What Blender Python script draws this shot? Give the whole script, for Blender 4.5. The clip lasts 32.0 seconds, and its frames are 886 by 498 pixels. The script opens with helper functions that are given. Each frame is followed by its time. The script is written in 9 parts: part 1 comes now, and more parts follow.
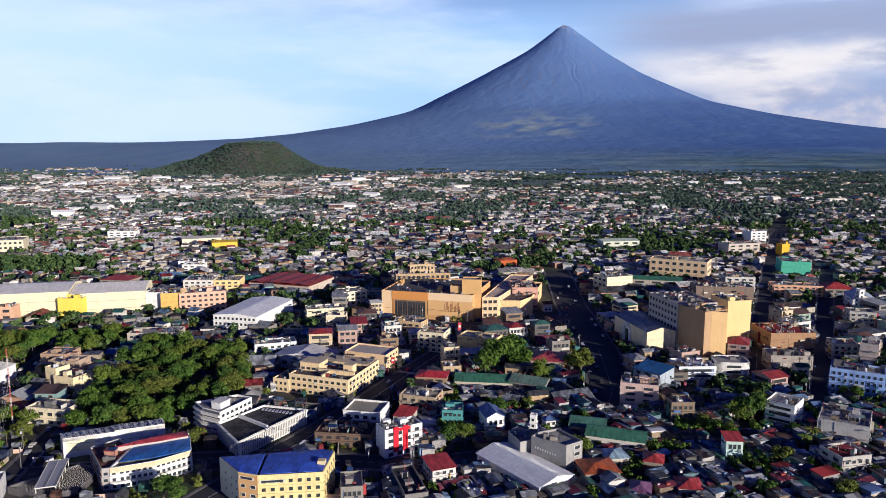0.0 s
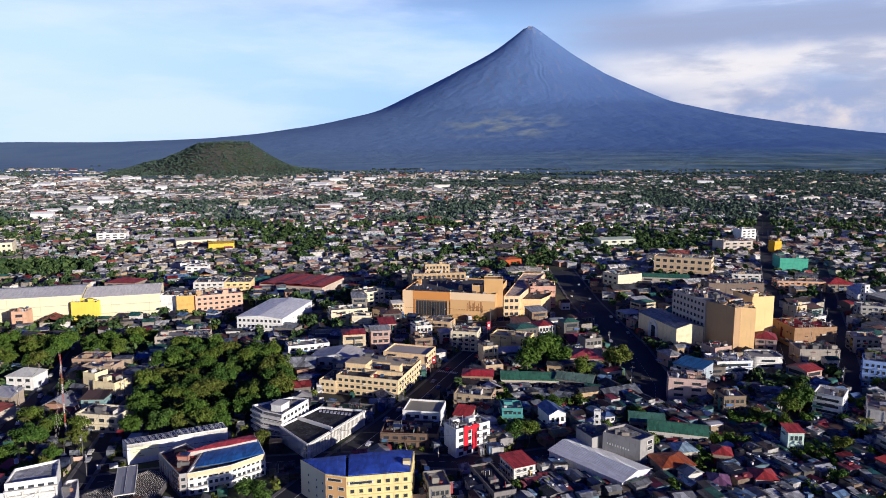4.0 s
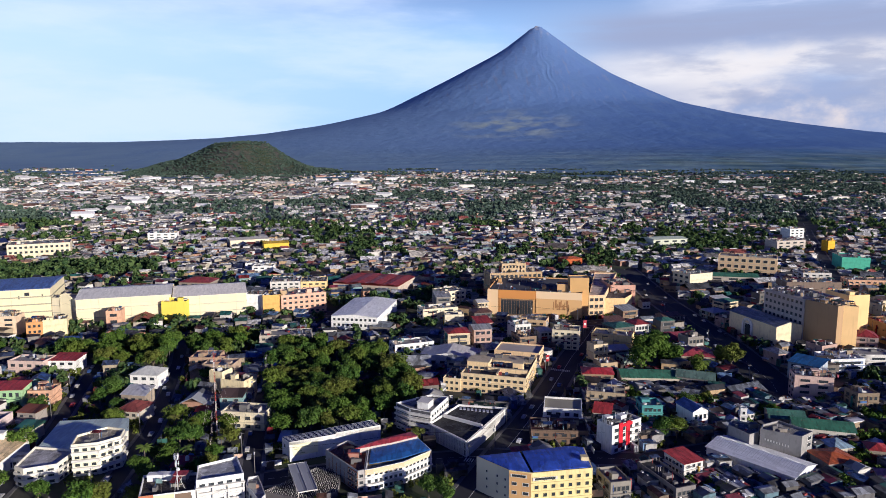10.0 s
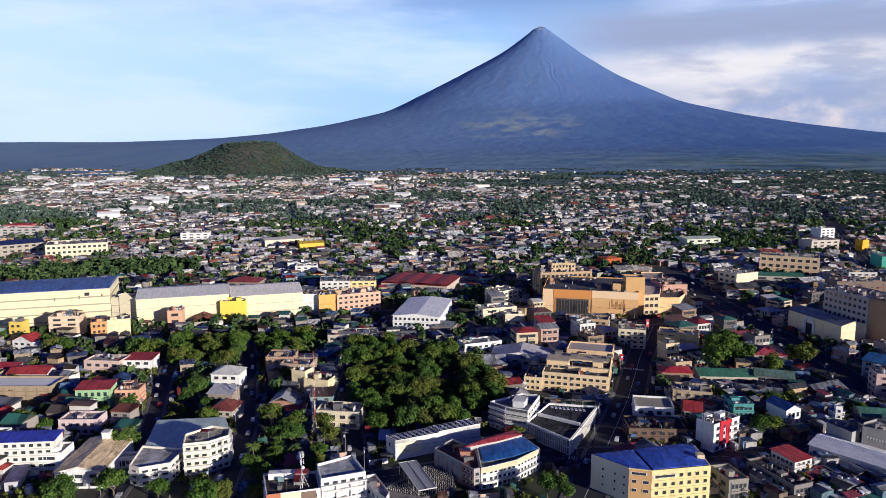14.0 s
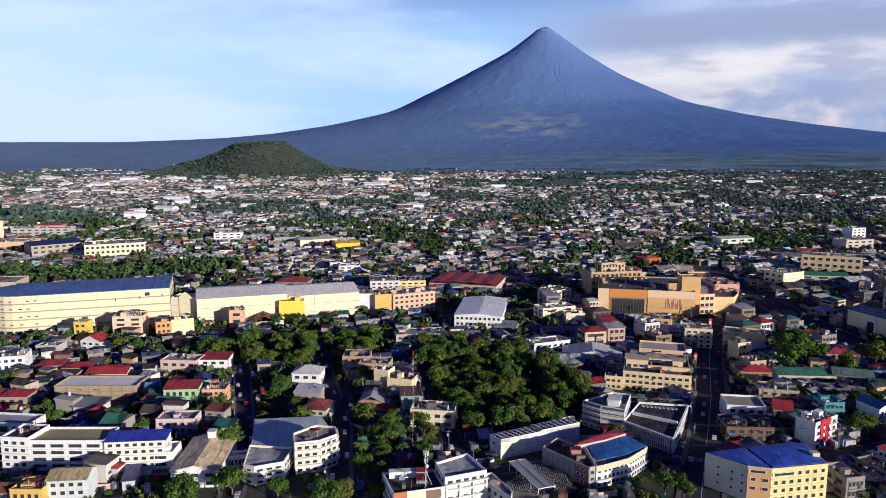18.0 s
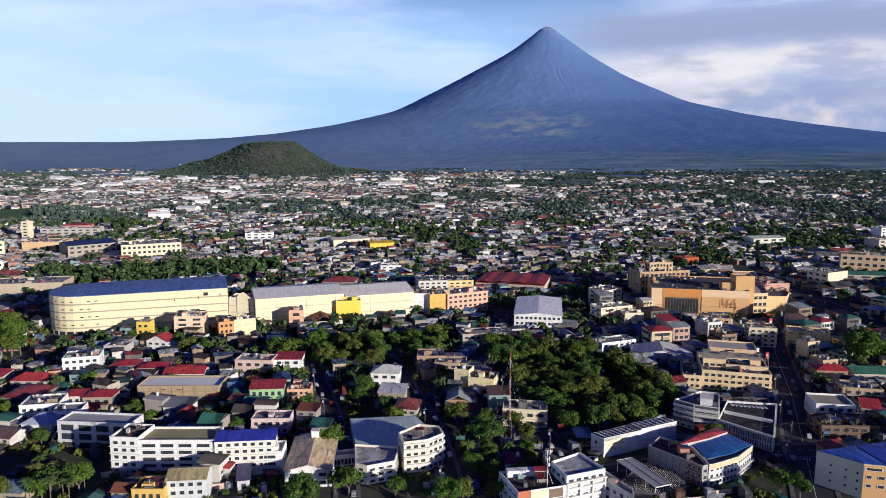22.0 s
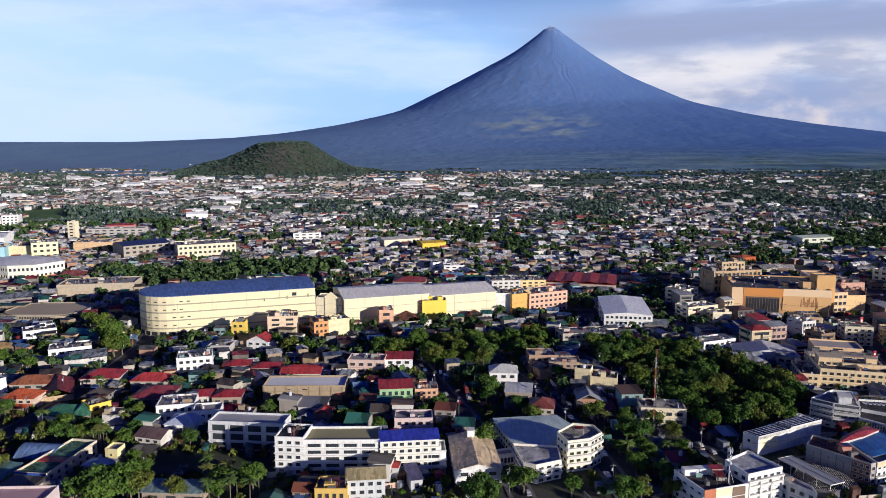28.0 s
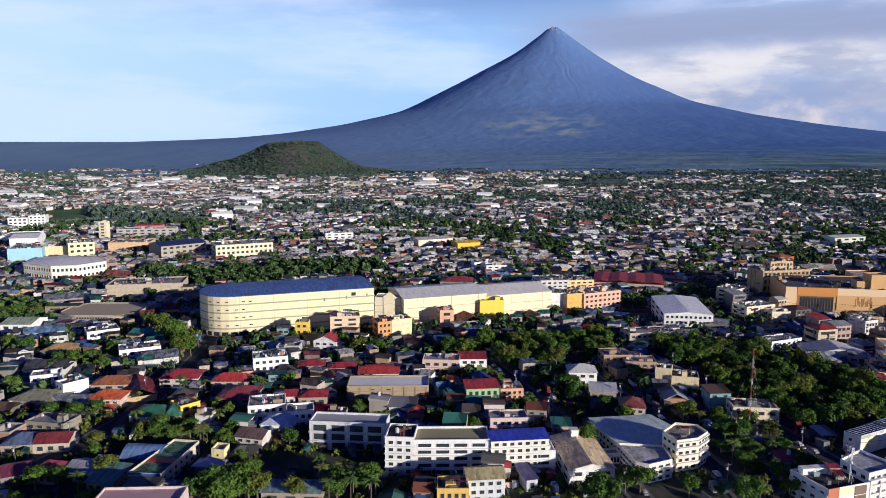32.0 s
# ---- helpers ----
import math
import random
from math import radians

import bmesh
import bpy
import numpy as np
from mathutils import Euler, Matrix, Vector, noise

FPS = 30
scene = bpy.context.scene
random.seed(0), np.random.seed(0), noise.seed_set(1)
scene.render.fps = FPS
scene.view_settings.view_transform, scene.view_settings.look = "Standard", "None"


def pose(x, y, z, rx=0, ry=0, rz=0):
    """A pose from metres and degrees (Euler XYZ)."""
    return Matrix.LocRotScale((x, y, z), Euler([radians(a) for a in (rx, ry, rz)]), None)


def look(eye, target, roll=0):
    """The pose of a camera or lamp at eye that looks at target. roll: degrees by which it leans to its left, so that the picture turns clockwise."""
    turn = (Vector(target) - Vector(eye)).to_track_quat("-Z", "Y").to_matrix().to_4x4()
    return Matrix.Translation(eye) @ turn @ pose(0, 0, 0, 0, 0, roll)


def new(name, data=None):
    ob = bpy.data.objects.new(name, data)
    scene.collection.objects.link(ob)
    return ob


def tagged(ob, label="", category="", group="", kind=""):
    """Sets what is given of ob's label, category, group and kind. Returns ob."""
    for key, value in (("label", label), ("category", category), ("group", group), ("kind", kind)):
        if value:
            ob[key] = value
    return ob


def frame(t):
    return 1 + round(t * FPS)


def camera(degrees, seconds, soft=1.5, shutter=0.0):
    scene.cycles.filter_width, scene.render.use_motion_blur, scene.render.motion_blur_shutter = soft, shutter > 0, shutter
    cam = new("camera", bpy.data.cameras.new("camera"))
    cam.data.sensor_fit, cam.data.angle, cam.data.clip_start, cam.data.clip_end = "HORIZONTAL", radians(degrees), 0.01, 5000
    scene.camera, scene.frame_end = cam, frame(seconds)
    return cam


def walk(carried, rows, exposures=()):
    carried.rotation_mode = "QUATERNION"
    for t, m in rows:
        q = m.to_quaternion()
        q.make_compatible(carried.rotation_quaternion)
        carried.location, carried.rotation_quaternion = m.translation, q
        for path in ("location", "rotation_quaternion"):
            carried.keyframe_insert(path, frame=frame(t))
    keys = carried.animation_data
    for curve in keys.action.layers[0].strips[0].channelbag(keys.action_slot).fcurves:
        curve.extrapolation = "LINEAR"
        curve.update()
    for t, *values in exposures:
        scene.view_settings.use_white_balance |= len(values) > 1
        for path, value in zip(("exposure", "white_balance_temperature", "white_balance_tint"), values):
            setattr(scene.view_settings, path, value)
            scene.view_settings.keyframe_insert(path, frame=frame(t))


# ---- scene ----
cam = camera(63.5, 32.0, 0.6)
# the aircraft slides sideways at an even pace, 123 m over the streets
EYE, TRACK, PITCH, ROLL = 123, 337.9, -8.30, 0.009
TURNS = [
    (0.0, 2.210),
    (0.5, 2.153),
    (1.0, 2.030),
    (1.5, 1.431),
    (2.0, 0.130),
    (2.5, -0.572),
    (3.0, -0.777),
    (3.5, -0.836),
    (5.5, -0.936),
    (6.0, -0.965),
    (6.5, -0.971),
    (7.0, -0.980),
    (7.5, -0.996),
    (8.0, -1.013),
    (8.5, -1.031),
    (9.0, -1.053),
    (9.5, -1.074),
    (10.0, -1.095),
    (10.5, -1.116),
    (11.0, -1.139),
    (11.5, -1.165),
    (12.0, -1.192),
    (12.5, -1.217),
    (13.0, -1.244),
    (13.5, -1.282),
    (14.0, -1.321),
    (14.5, -1.358),
    (16.5, -1.393),
    (17.0, -1.430),
    (17.5, -1.469),
    (18.0, -1.511),
    (18.5, -1.546),
    (19.0, -1.583),
    (19.5, -1.623),
    (20.0, -1.666),
    (20.5, -1.709),
    (21.0, -1.751),
    (21.5, -1.793),
    (22.0, -1.835),
    (22.5, -1.877),
    (23.0, -1.915),
    (23.5, -1.954),
    (24.0, -1.993),
    (24.5, -2.048),
    (25.0, -2.100),
    (25.5, -2.155),
    (27.5, -2.209),
    (28.0, -2.264),
    (28.5, -2.321),
    (29.0, -2.375),
    (29.5, -2.412),
    (30.0, -2.449),
    (30.5, -2.472),
    (31.0, -2.505),
    (31.5, -2.534),
    (32.0, -2.531),
]


def eye_at(t):
    s = t / 32.0
    return (-TRACK * s, TRACK * -0.0473 * s * (1 - s), EYE + TRACK * -0.0017 * s)


EXPOSURES = [(0.0, 0.03, 5450, 15), (16.0, 0.0, 5400, 15), (32.0, -0.06, 5350, 15)]
walk(cam, [(t, pose(*eye_at(t), 90, 0, turn) @ pose(0, 0, 0, PITCH, 0, ROLL)) for t, turn in TURNS], EXPOSURES)

# ---- light ----
SUN_TO = Vector((0.74, -0.67, 0.0)).normalized()
SUN_EL = 11.0


def make_world():
    w = bpy.data.worlds.new("sky")
    scene.world = w
    w.use_nodes = True
    nt = w.node_tree
    nt.nodes.clear()
    N, L = nt.nodes.new, nt.links.new
    out, bg = N("ShaderNodeOutputWorld"), N("ShaderNodeBackground")
    sky = N("ShaderNodeTexSky")
    sky.sky_type, sky.sun_disc = "NISHITA", False
    sky.sun_elevation = radians(SUN_EL)
    sky.sun_rotation = math.atan2(SUN_TO.x, SUN_TO.y)
    sky.air_density, sky.dust_density, sky.ozone_density = 1.0, 0.6, 2.0
    gain = N("ShaderNodeMix")
    gain.data_type, gain.blend_type = "RGBA", "MULTIPLY"
    gain.inputs["Factor"].default_value = 1.0
    L(sky.outputs["Color"], gain.inputs[6])
    gain.inputs[7].default_value = (0.0054, 0.0102, 0.061, 1)
    # clouds: two layers of stretched noise on the sky's direction
    co = N("ShaderNodeTexCoord")
    sep = N("ShaderNodeSeparateXYZ")
    L(co.outputs["Generated"], sep.inputs[0])

    def layer(sx, sy, sz, scale, lo, hi, detail=6.0, shift=0.0):
        mp = N("ShaderNodeMapping")
        mp.inputs["Scale"].default_value = (sx, sy, sz)
        mp.inputs["Location"].default_value = (shift, shift * 0.7, shift * 0.3)
        L(co.outputs["Generated"], mp.inputs[0])
        n = N("ShaderNodeTexNoise")
        n.inputs["Scale"].default_value, n.inputs["Detail"].default_value = scale, detail
        n.inputs["Roughness"].default_value = 0.55
        L(mp.outputs[0], n.inputs["Vector"])
        r = N("ShaderNodeMapRange")
        r.interpolation_type = "SMOOTHSTEP"
        r.inputs[1].default_value, r.inputs[2].default_value = lo, hi
        L(n.outputs["Fac"], r.inputs[0])
        return r.outputs[0]

    def mix(fac, a, b):
        m = N("ShaderNodeMix")
        m.data_type = "RGBA"
        if isinstance(fac, float):
            m.inputs["Factor"].default_value = fac
        else:
            L(fac, m.inputs["Factor"])
        for k, v in ((6, a), (7, b)):
            if isinstance(v, tuple):
                m.inputs[k].default_value = (*v, 1)
            else:
                L(v, m.inputs[k])
        return m.outputs[2]

    def maths(op, a, b=0.0, c=0.0):
        m = N("ShaderNodeMath")
        m.operation, m.use_clamp = op, False
        for k, v in enumerate((a, b, c)):
            if isinstance(v, (int, float)):
                m.inputs[k].default_value = v
            else:
                L(v, m.inputs[k])
        return m.outputs[0]

    def step(value, lo, hi):
        r = N("ShaderNodeMapRange")
        r.interpolation_type = "SMOOTHSTEP"
        r.inputs[1].default_value, r.inputs[2].default_value = lo, hi
        L(value, r.inputs[0])
        return r.outputs[0]

    base = gain.outputs[2]
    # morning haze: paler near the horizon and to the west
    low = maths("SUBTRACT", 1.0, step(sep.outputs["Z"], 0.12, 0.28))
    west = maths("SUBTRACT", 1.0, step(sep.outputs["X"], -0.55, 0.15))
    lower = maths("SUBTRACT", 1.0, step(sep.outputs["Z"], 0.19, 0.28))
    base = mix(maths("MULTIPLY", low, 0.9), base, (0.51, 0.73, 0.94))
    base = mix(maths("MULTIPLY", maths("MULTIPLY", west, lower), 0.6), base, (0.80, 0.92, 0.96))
    veil = layer(1.0, 1.0, 4.5, 3.0, 0.40, 0.66, 7.0)
    base = mix(maths("MULTIPLY", maths("MULTIPLY", veil, lower), 0.62), base, (0.84, 0.89, 0.96))
    # cloud bank in the east: a blue-grey sheet, warm lit heads in it, a darker streak along its top
    z = sep.outputs["Z"]
    east = step(sep.outputs["X"], 0.06, 0.30)
    bank = maths("MULTIPLY", east, maths("SUBTRACT", 1.0, step(z, 0.150, 0.205)))
    sheet = layer(1.0, 1.0, 4.0, 3.2, 0.10, 0.44, 7.0, 6.2)
    base = mix(maths("MULTIPLY", maths("MULTIPLY", sheet, bank), 0.97), base, (0.40, 0.44, 0.55))
    heart = maths("MULTIPLY", step(sep.outputs["X"], 0.13, 0.32), maths("MULTIPLY", step(z, 0.060, 0.092), maths("SUBTRACT", 1.0, step(z, 0.102, 0.132))))
    heads = layer(1.0, 1.0, 4.0, 4.6, 0.26, 0.56, 7.0, 2.3)
    base = mix(maths("MULTIPLY", maths("MULTIPLY", heads, heart), 0.95), base, (1.0, 0.91, 0.78))
    glow = layer(1.0, 1.0, 1.6, 11.0, 0.44, 0.66, 6.0, 4.1)
    tower = maths("MULTIPLY", step(sep.outputs["X"], 0.29, 0.46), maths("MULTIPLY", step(z, 0.010, 0.032), maths("SUBTRACT", 1.0, step(z, 0.050, 0.085))))
    base = mix(maths("MULTIPLY", maths("MULTIPLY", glow, tower), 0.85), base, (0.98, 0.80, 0.63))
    billow = layer(1.0, 1.0, 2.4, 9.0, 0.43, 0.62, 7.0, 1.7)
    belly = maths("MULTIPLY", step(sep.outputs["X"], 0.20, 0.40), maths("MULTIPLY", step(z, 0.018, 0.055), maths("SUBTRACT", 1.0, step(z, 0.110, 0.140))))
    base = mix(maths("MULTIPLY", maths("MULTIPLY", billow, belly), 0.72), base, (0.96, 0.84, 0.70))
    under = layer(1.0, 1.0, 4.0, 7.0, 0.46, 0.62, 7.0, 5.2)
    base = mix(maths("MULTIPLY", maths("MULTIPLY", under, belly), 0.75), base, (0.42, 0.44, 0.52))
    dusk = maths("MULTIPLY", layer(1.0, 1.0, 7.0, 4.4, 0.46, 0.66, 8.0, 7.7), heart)
    base = mix(maths("MULTIPLY", dusk, 0.55), base, (0.50, 0.51, 0.58))
    streak = maths("MULTIPLY", step(sep.outputs["X"], 0.10, 0.30), maths("MULTIPLY", step(z, 0.115, 0.140), maths("SUBTRACT", 1.0, step(z, 0.150, 0.172))))
    base = mix(maths("MULTIPLY", maths("MULTIPLY", layer(1.0, 1.0, 9.0, 4.0, 0.34, 0.56, 8.0, 9.4), streak), 0.85), base, (0.40, 0.42, 0.51))
    wisp = maths("MULTIPLY", step(sep.outputs["X"], 0.24, 0.44), maths("MULTIPLY", step(z, 0.150, 0.168), maths("SUBTRACT", 1.0, step(z, 0.195, 0.230))))
    base = mix(maths("MULTIPLY", maths("MULTIPLY", layer(1.0, 1.0, 7.0, 5.0, 0.40, 0.58, 6.0, 3.3), wisp), 0.55), base, (0.86, 0.85, 0.88))
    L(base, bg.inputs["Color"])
    bg.inputs["Strength"].default_value = 1.0
    L(bg.outputs[0], out.inputs[0])


make_world()
sun_data = bpy.data.lights.new("sun", "SUN")
sun_data.energy, sun_data.angle, sun_data.color = 6.5, radians(0.6), (1.0, 0.84, 0.60)
sun = new("sun", sun_data)
to_sun = SUN_TO * math.cos(radians(SUN_EL)) + Vector((0, 0, math.sin(radians(SUN_EL))))
sun.matrix_world = look(to_sun * 400.0, (0, 0, 0))


# ---- materials ----
def material(name, rough=0.8, metal=0.0, spec=0.3):
    m = bpy.data.materials.new(name)
    m.use_nodes = True
    b = m.node_tree.nodes["Principled BSDF"]
    b.inputs["Roughness"].default_value, b.inputs["Metallic"].default_value = rough, metal
    b.inputs["Specular IOR Level"].default_value = spec
    return m, m.node_tree, b


def noise_node(nt, scale, detail=4.0, coord="Object", stretch=(1, 1, 1)):
    co, mp, n = (nt.nodes.new("ShaderNode" + k) for k in ("TexCoord", "Mapping", "TexNoise"))
    mp.inputs["Scale"].default_value = stretch
    nt.links.new(co.outputs[coord], mp.inputs[0])
    nt.links.new(mp.outputs[0], n.inputs["Vector"])
    n.inputs["Scale"].default_value, n.inputs["Detail"].default_value = scale, detail
    return n.outputs["Fac"]


def mixed(nt, fac, a, b, blend="MIX"):
    m = nt.nodes.new("ShaderNodeMix")
    m.data_type, m.blend_type = "RGBA", blend
    if isinstance(fac, float):
        m.inputs["Factor"].default_value = fac
    else:
        nt.links.new(fac, m.inputs["Factor"])
    for k, v in ((6, a), (7, b)):
        if isinstance(v, tuple):
            m.inputs[k].default_value = (*v, 1)
        else:
            nt.links.new(v, m.inputs[k])
    return m.outputs[2]


def ranged(nt, value, lo, hi, a=0.0, b=1.0):
    r = nt.nodes.new("ShaderNodeMapRange")
    for k, v in ((1, lo), (2, hi), (3, a), (4, b)):
        r.inputs[k].default_value = v
    nt.links.new(value, r.inputs[0])
    return r.outputs[0]


def bumped(nt, bsdf, height, strength=0.3, distance=0.05):
    b = nt.nodes.new("ShaderNodeBump")
    b.inputs["Strength"].default_value, b.inputs["Distance"].default_value = strength, distance
    nt.links.new(height, b.inputs["Height"])
    nt.links.new(b.outputs[0], bsdf.inputs["Normal"])


def ramp_of(nt, value, colours):
    r = nt.nodes.new("ShaderNodeValToRGB")
    r.color_ramp.interpolation = "CONSTANT"
    e = r.color_ramp.elements
    for i, c in enumerate(colours):
        el = e[i] if i < 2 else e.new(i / len(colours))
        el.position, el.color = i / len(colours), (*c, 1)
    nt.links.new(value, r.inputs[0])
    return r.outputs[0]


def sheets(nt, col, scale=(0.55, 0.3, 0.5), lo=0.45, hi=1.35):
    """Patched sheets: each cell a tone of its own."""
    co, mp, v = (nt.nodes.new("ShaderNode" + k) for k in ("TexCoord", "Mapping", "TexVoronoi"))
    mp.inputs["Scale"].default_value = scale
    v.distance = "CHEBYCHEV"
    v.inputs["Scale"].default_value = 1.0
    nt.links.new(co.outputs["Object"], mp.inputs[0])
    nt.links.new(mp.outputs[0], v.inputs["Vector"])
    sep = nt.nodes.new("ShaderNodeSeparateColor")
    nt.links.new(v.outputs["Color"], sep.inputs[0])
    tone = ranged(nt, sep.outputs[0], 0, 1, lo, hi)
    comb = nt.nodes.new("ShaderNodeCombineXYZ")
    for k in range(3):
        nt.links.new(tone, comb.inputs[k])
    return mixed(nt, 1.0, col, comb.outputs[0], "MULTIPLY")


MATS = {}


def paint(rgb, kind="wall"):
    """Painted render with rain streaks and grime (wall), or ribbed roof sheet with rust (roof)."""
    key = (tuple(rgb), kind)
    if key in MATS:
        return MATS[key]
    c = tuple(rgb)
    if kind == "roof":
        m, nt, b = material("roof_sheet", 0.55, 0.0, 0.35)
        pale = min(c) > 0.45
        col = mixed(nt, ranged(nt, noise_node(nt, 0.35, 5), 0.42, 0.75), c, tuple(v * (0.85 if pale else 0.62) for v in c))
        rust = ranged(nt, noise_node(nt, 0.9, 7), 0.6, 0.72, 0.0, 0.2 if pale else 0.6)
        col = mixed(nt, rust, col, (0.16, 0.10, 0.07))
        col = sheets(nt, col, (1.1, 0.22, 0.5), *((0.86, 1.08) if pale else (0.62, 1.22)))
        wv = nt.nodes.new("ShaderNodeTexWave")
        wv.inputs["Scale"].default_value = 1.6
        co = nt.nodes.new("ShaderNodeTexCoord")
        nt.links.new(co.outputs["Object"], wv.inputs["Vector"])
        bumped(nt, b, wv.outputs["Fac"], 0.35, 0.06)
    elif kind == "deck":
        m, nt, b = material("roof_deck", 0.9, 0.0, 0.2)
        col = mixed(nt, ranged(nt, noise_node(nt, 0.25, 6), 0.42, 0.62, 0.0, 0.8), c, tuple(v * 0.45 for v in c))
        col = mixed(nt, ranged(nt, noise_node(nt, 1.1, 7), 0.54, 0.68, 0.0, 0.7), col, tuple(min(0.7, v * 1.7 + 0.03) for v in c))
        col = sheets(nt, col, (0.35, 0.3, 0.5), 0.6, 1.25)
        bumped(nt, b, noise_node(nt, 3.0, 5), 0.3, 0.05)
    elif kind == "clean":
        m, nt, b = material("fresh_render", 0.85, 0.0, 0.25)
        col = mixed(nt, ranged(nt, noise_node(nt, 0.12, 6), 0.42, 0.75, 0.0, 0.5), c, tuple(v * 0.8 for v in c))
        col = mixed(nt, ranged(nt, noise_node(nt, 0.6, 7, "Object", (1.5, 1.5, 0.15)), 0.56, 0.75, 0.0, 0.3), col, tuple(v * 0.5 for v in c))
        bumped(nt, b, noise_node(nt, 7.0, 5), 0.15, 0.02)
    else:
        m, nt, b = material("painted_wall", 0.85, 0.0, 0.25)
        streak = ranged(nt, noise_node(nt, 1.0, 7, "Object", (1.3, 1.3, 0.3)), 0.52, 0.75, 0.0, 0.45)
        col = mixed(nt, streak, c, tuple(v * 0.45 for v in c))
        patch = ranged(nt, noise_node(nt, 0.3, 7), 0.5, 0.72, 0.0, 0.6)
        col = mixed(nt, patch, col, tuple(v * 0.6 for v in c))
        bumped(nt, b, noise_node(nt, 7.0, 5), 0.2, 0.02)
    nt.links.new(col, b.inputs["Base Color"])
    MATS[key] = m
    return m


def palette(name, colours, rough=0.8, island=False, dirt=0.6, patched=False):
    m, nt, b = material(name, rough, 0.0, 0.25)
    src = nt.nodes.new("ShaderNodeNewGeometry").outputs["Random Per Island"] if island else nt.nodes.new("ShaderNodeObjectInfo").outputs["Random"]
    col = ramp_of(nt, src, colours)
    d = ranged(nt, noise_node(nt, 0.5, 6), 0.45, 0.7, 0.0, dirt)
    col = mixed(nt, d, col, (0.055, 0.045, 0.04))
    if patched:
        col = sheets(nt, col, (0.6, 0.35, 0.6), 0.32, 1.3)
    nt.links.new(col, b.inputs["Base Color"])
    bumped(nt, b, noise_node(nt, 3.0, 4), 0.25, 0.04)
    return m


ROOFS = [(0.25, 0.26, 0.28), (0.11, 0.07, 0.055), (0.34, 0.040, 0.038), (0.36, 0.36, 0.37), (0.13, 0.12, 0.11), (0.06, 0.14, 0.12), (0.20, 0.07, 0.04), (0.50, 0.50, 0.51),
         (0.08, 0.13, 0.28), (0.10, 0.095, 0.095), (0.34, 0.035, 0.045), (0.28, 0.27, 0.26), (0.05, 0.17, 0.13), (0.56, 0.56, 0.58), (0.08, 0.065, 0.06), (0.20, 0.20, 0.22)]
WALLS = [(0.42, 0.38, 0.31), (0.60, 0.58, 0.54), (0.30, 0.23, 0.16), (0.58, 0.56, 0.52), (0.46, 0.33, 0.19), (0.62, 0.60, 0.56), (0.24, 0.22, 0.20),
         (0.38, 0.22, 0.15), (0.22, 0.34, 0.34), (0.36, 0.30, 0.21), (0.16, 0.14, 0.125), (0.30, 0.27, 0.24)]
FAR_ROOFS = [(0.66, 0.65, 0.65), (0.17, 0.165, 0.165), (0.36, 0.11, 0.09), (0.72, 0.71, 0.71), (0.58, 0.54, 0.48), (0.36, 0.35, 0.34), (0.24, 0.14, 0.11), (0.66, 0.65, 0.62),
             (0.22, 0.22, 0.23), (0.48, 0.49, 0.52), (0.15, 0.13, 0.12), (0.62, 0.60, 0.58)]
M_ROOF = palette("house_roof", ROOFS, 0.6, patched=True)
M_WALL = palette("house_wall", WALLS, 0.85)
M_FAR_ROOF = palette("far_roof", FAR_ROOFS, 0.6, True, 0.35, True)
SHANTY = [(0.135, 0.150, 0.185), (0.055, 0.045, 0.045), (0.220, 0.027, 0.030), (0.190, 0.210, 0.245), (0.062, 0.066, 0.075), (0.030, 0.100, 0.085), (0.095, 0.046, 0.034), (0.290, 0.305, 0.340), (0.035, 0.075, 0.220),
          (0.050, 0.054, 0.064), (0.066, 0.054, 0.050), (0.150, 0.160, 0.180), (0.050, 0.070, 0.140), (0.080, 0.082, 0.090), (0.042, 0.042, 0.046), (0.190, 0.036, 0.060), (0.420, 0.430, 0.470), (0.140, 0.230, 0.380), (0.52, 0.52, 0.53), (0.030, 0.130, 0.120)]
M_MID_ROOF = palette("mid_roof", SHANTY, 0.6, True, 0.5, True)
M_CLUTTER = palette("clutter", [(0.05, 0.05, 0.055), (0.45, 0.45, 0.46), (0.10, 0.09, 0.08), (0.30, 0.05, 0.05), (0.08, 0.14, 0.26), (0.62, 0.61, 0.60), (0.12, 0.10, 0.09)], 0.7, True)
M_BOARD = palette("board", [(0.62, 0.60, 0.56), (0.42, 0.05, 0.05), (0.50, 0.46, 0.38), (0.08, 0.16, 0.38), (0.70, 0.68, 0.64), (0.60, 0.40, 0.08), (0.30, 0.27, 0.24), (0.10, 0.30, 0.22), (0.56, 0.50, 0.40)], 0.7, True, 0.4)
M_SHANTY_WALL = palette("shanty_wall", [(0.17, 0.16, 0.15), (0.30, 0.29, 0.29), (0.10, 0.095, 0.09), (0.14, 0.14, 0.15), (0.20, 0.15, 0.11), (0.40, 0.39, 0.38), (0.11, 0.18, 0.22)], 0.85, True, 0.6)
M_DISTANT_WALL = palette("distant_wall", [(0.66, 0.63, 0.57), (0.74, 0.72, 0.68), (0.42, 0.35, 0.27), (0.58, 0.50, 0.38), (0.34, 0.31, 0.28), (0.76, 0.74, 0.70), (0.62, 0.44, 0.34)], 0.85, True, 0.25)
M_FAR_WALL = palette("far_wall", WALLS, 0.85, True, 0.4)


def glass():
    m, nt, b = material("window_glass", 0.12, 0.0, 0.6)
    n = noise_node(nt, 0.7, 2)
    nt.links.new(mixed(nt, n, (0.015, 0.02, 0.028), (0.07, 0.08, 0.09)), b.inputs["Base Color"])
    return m


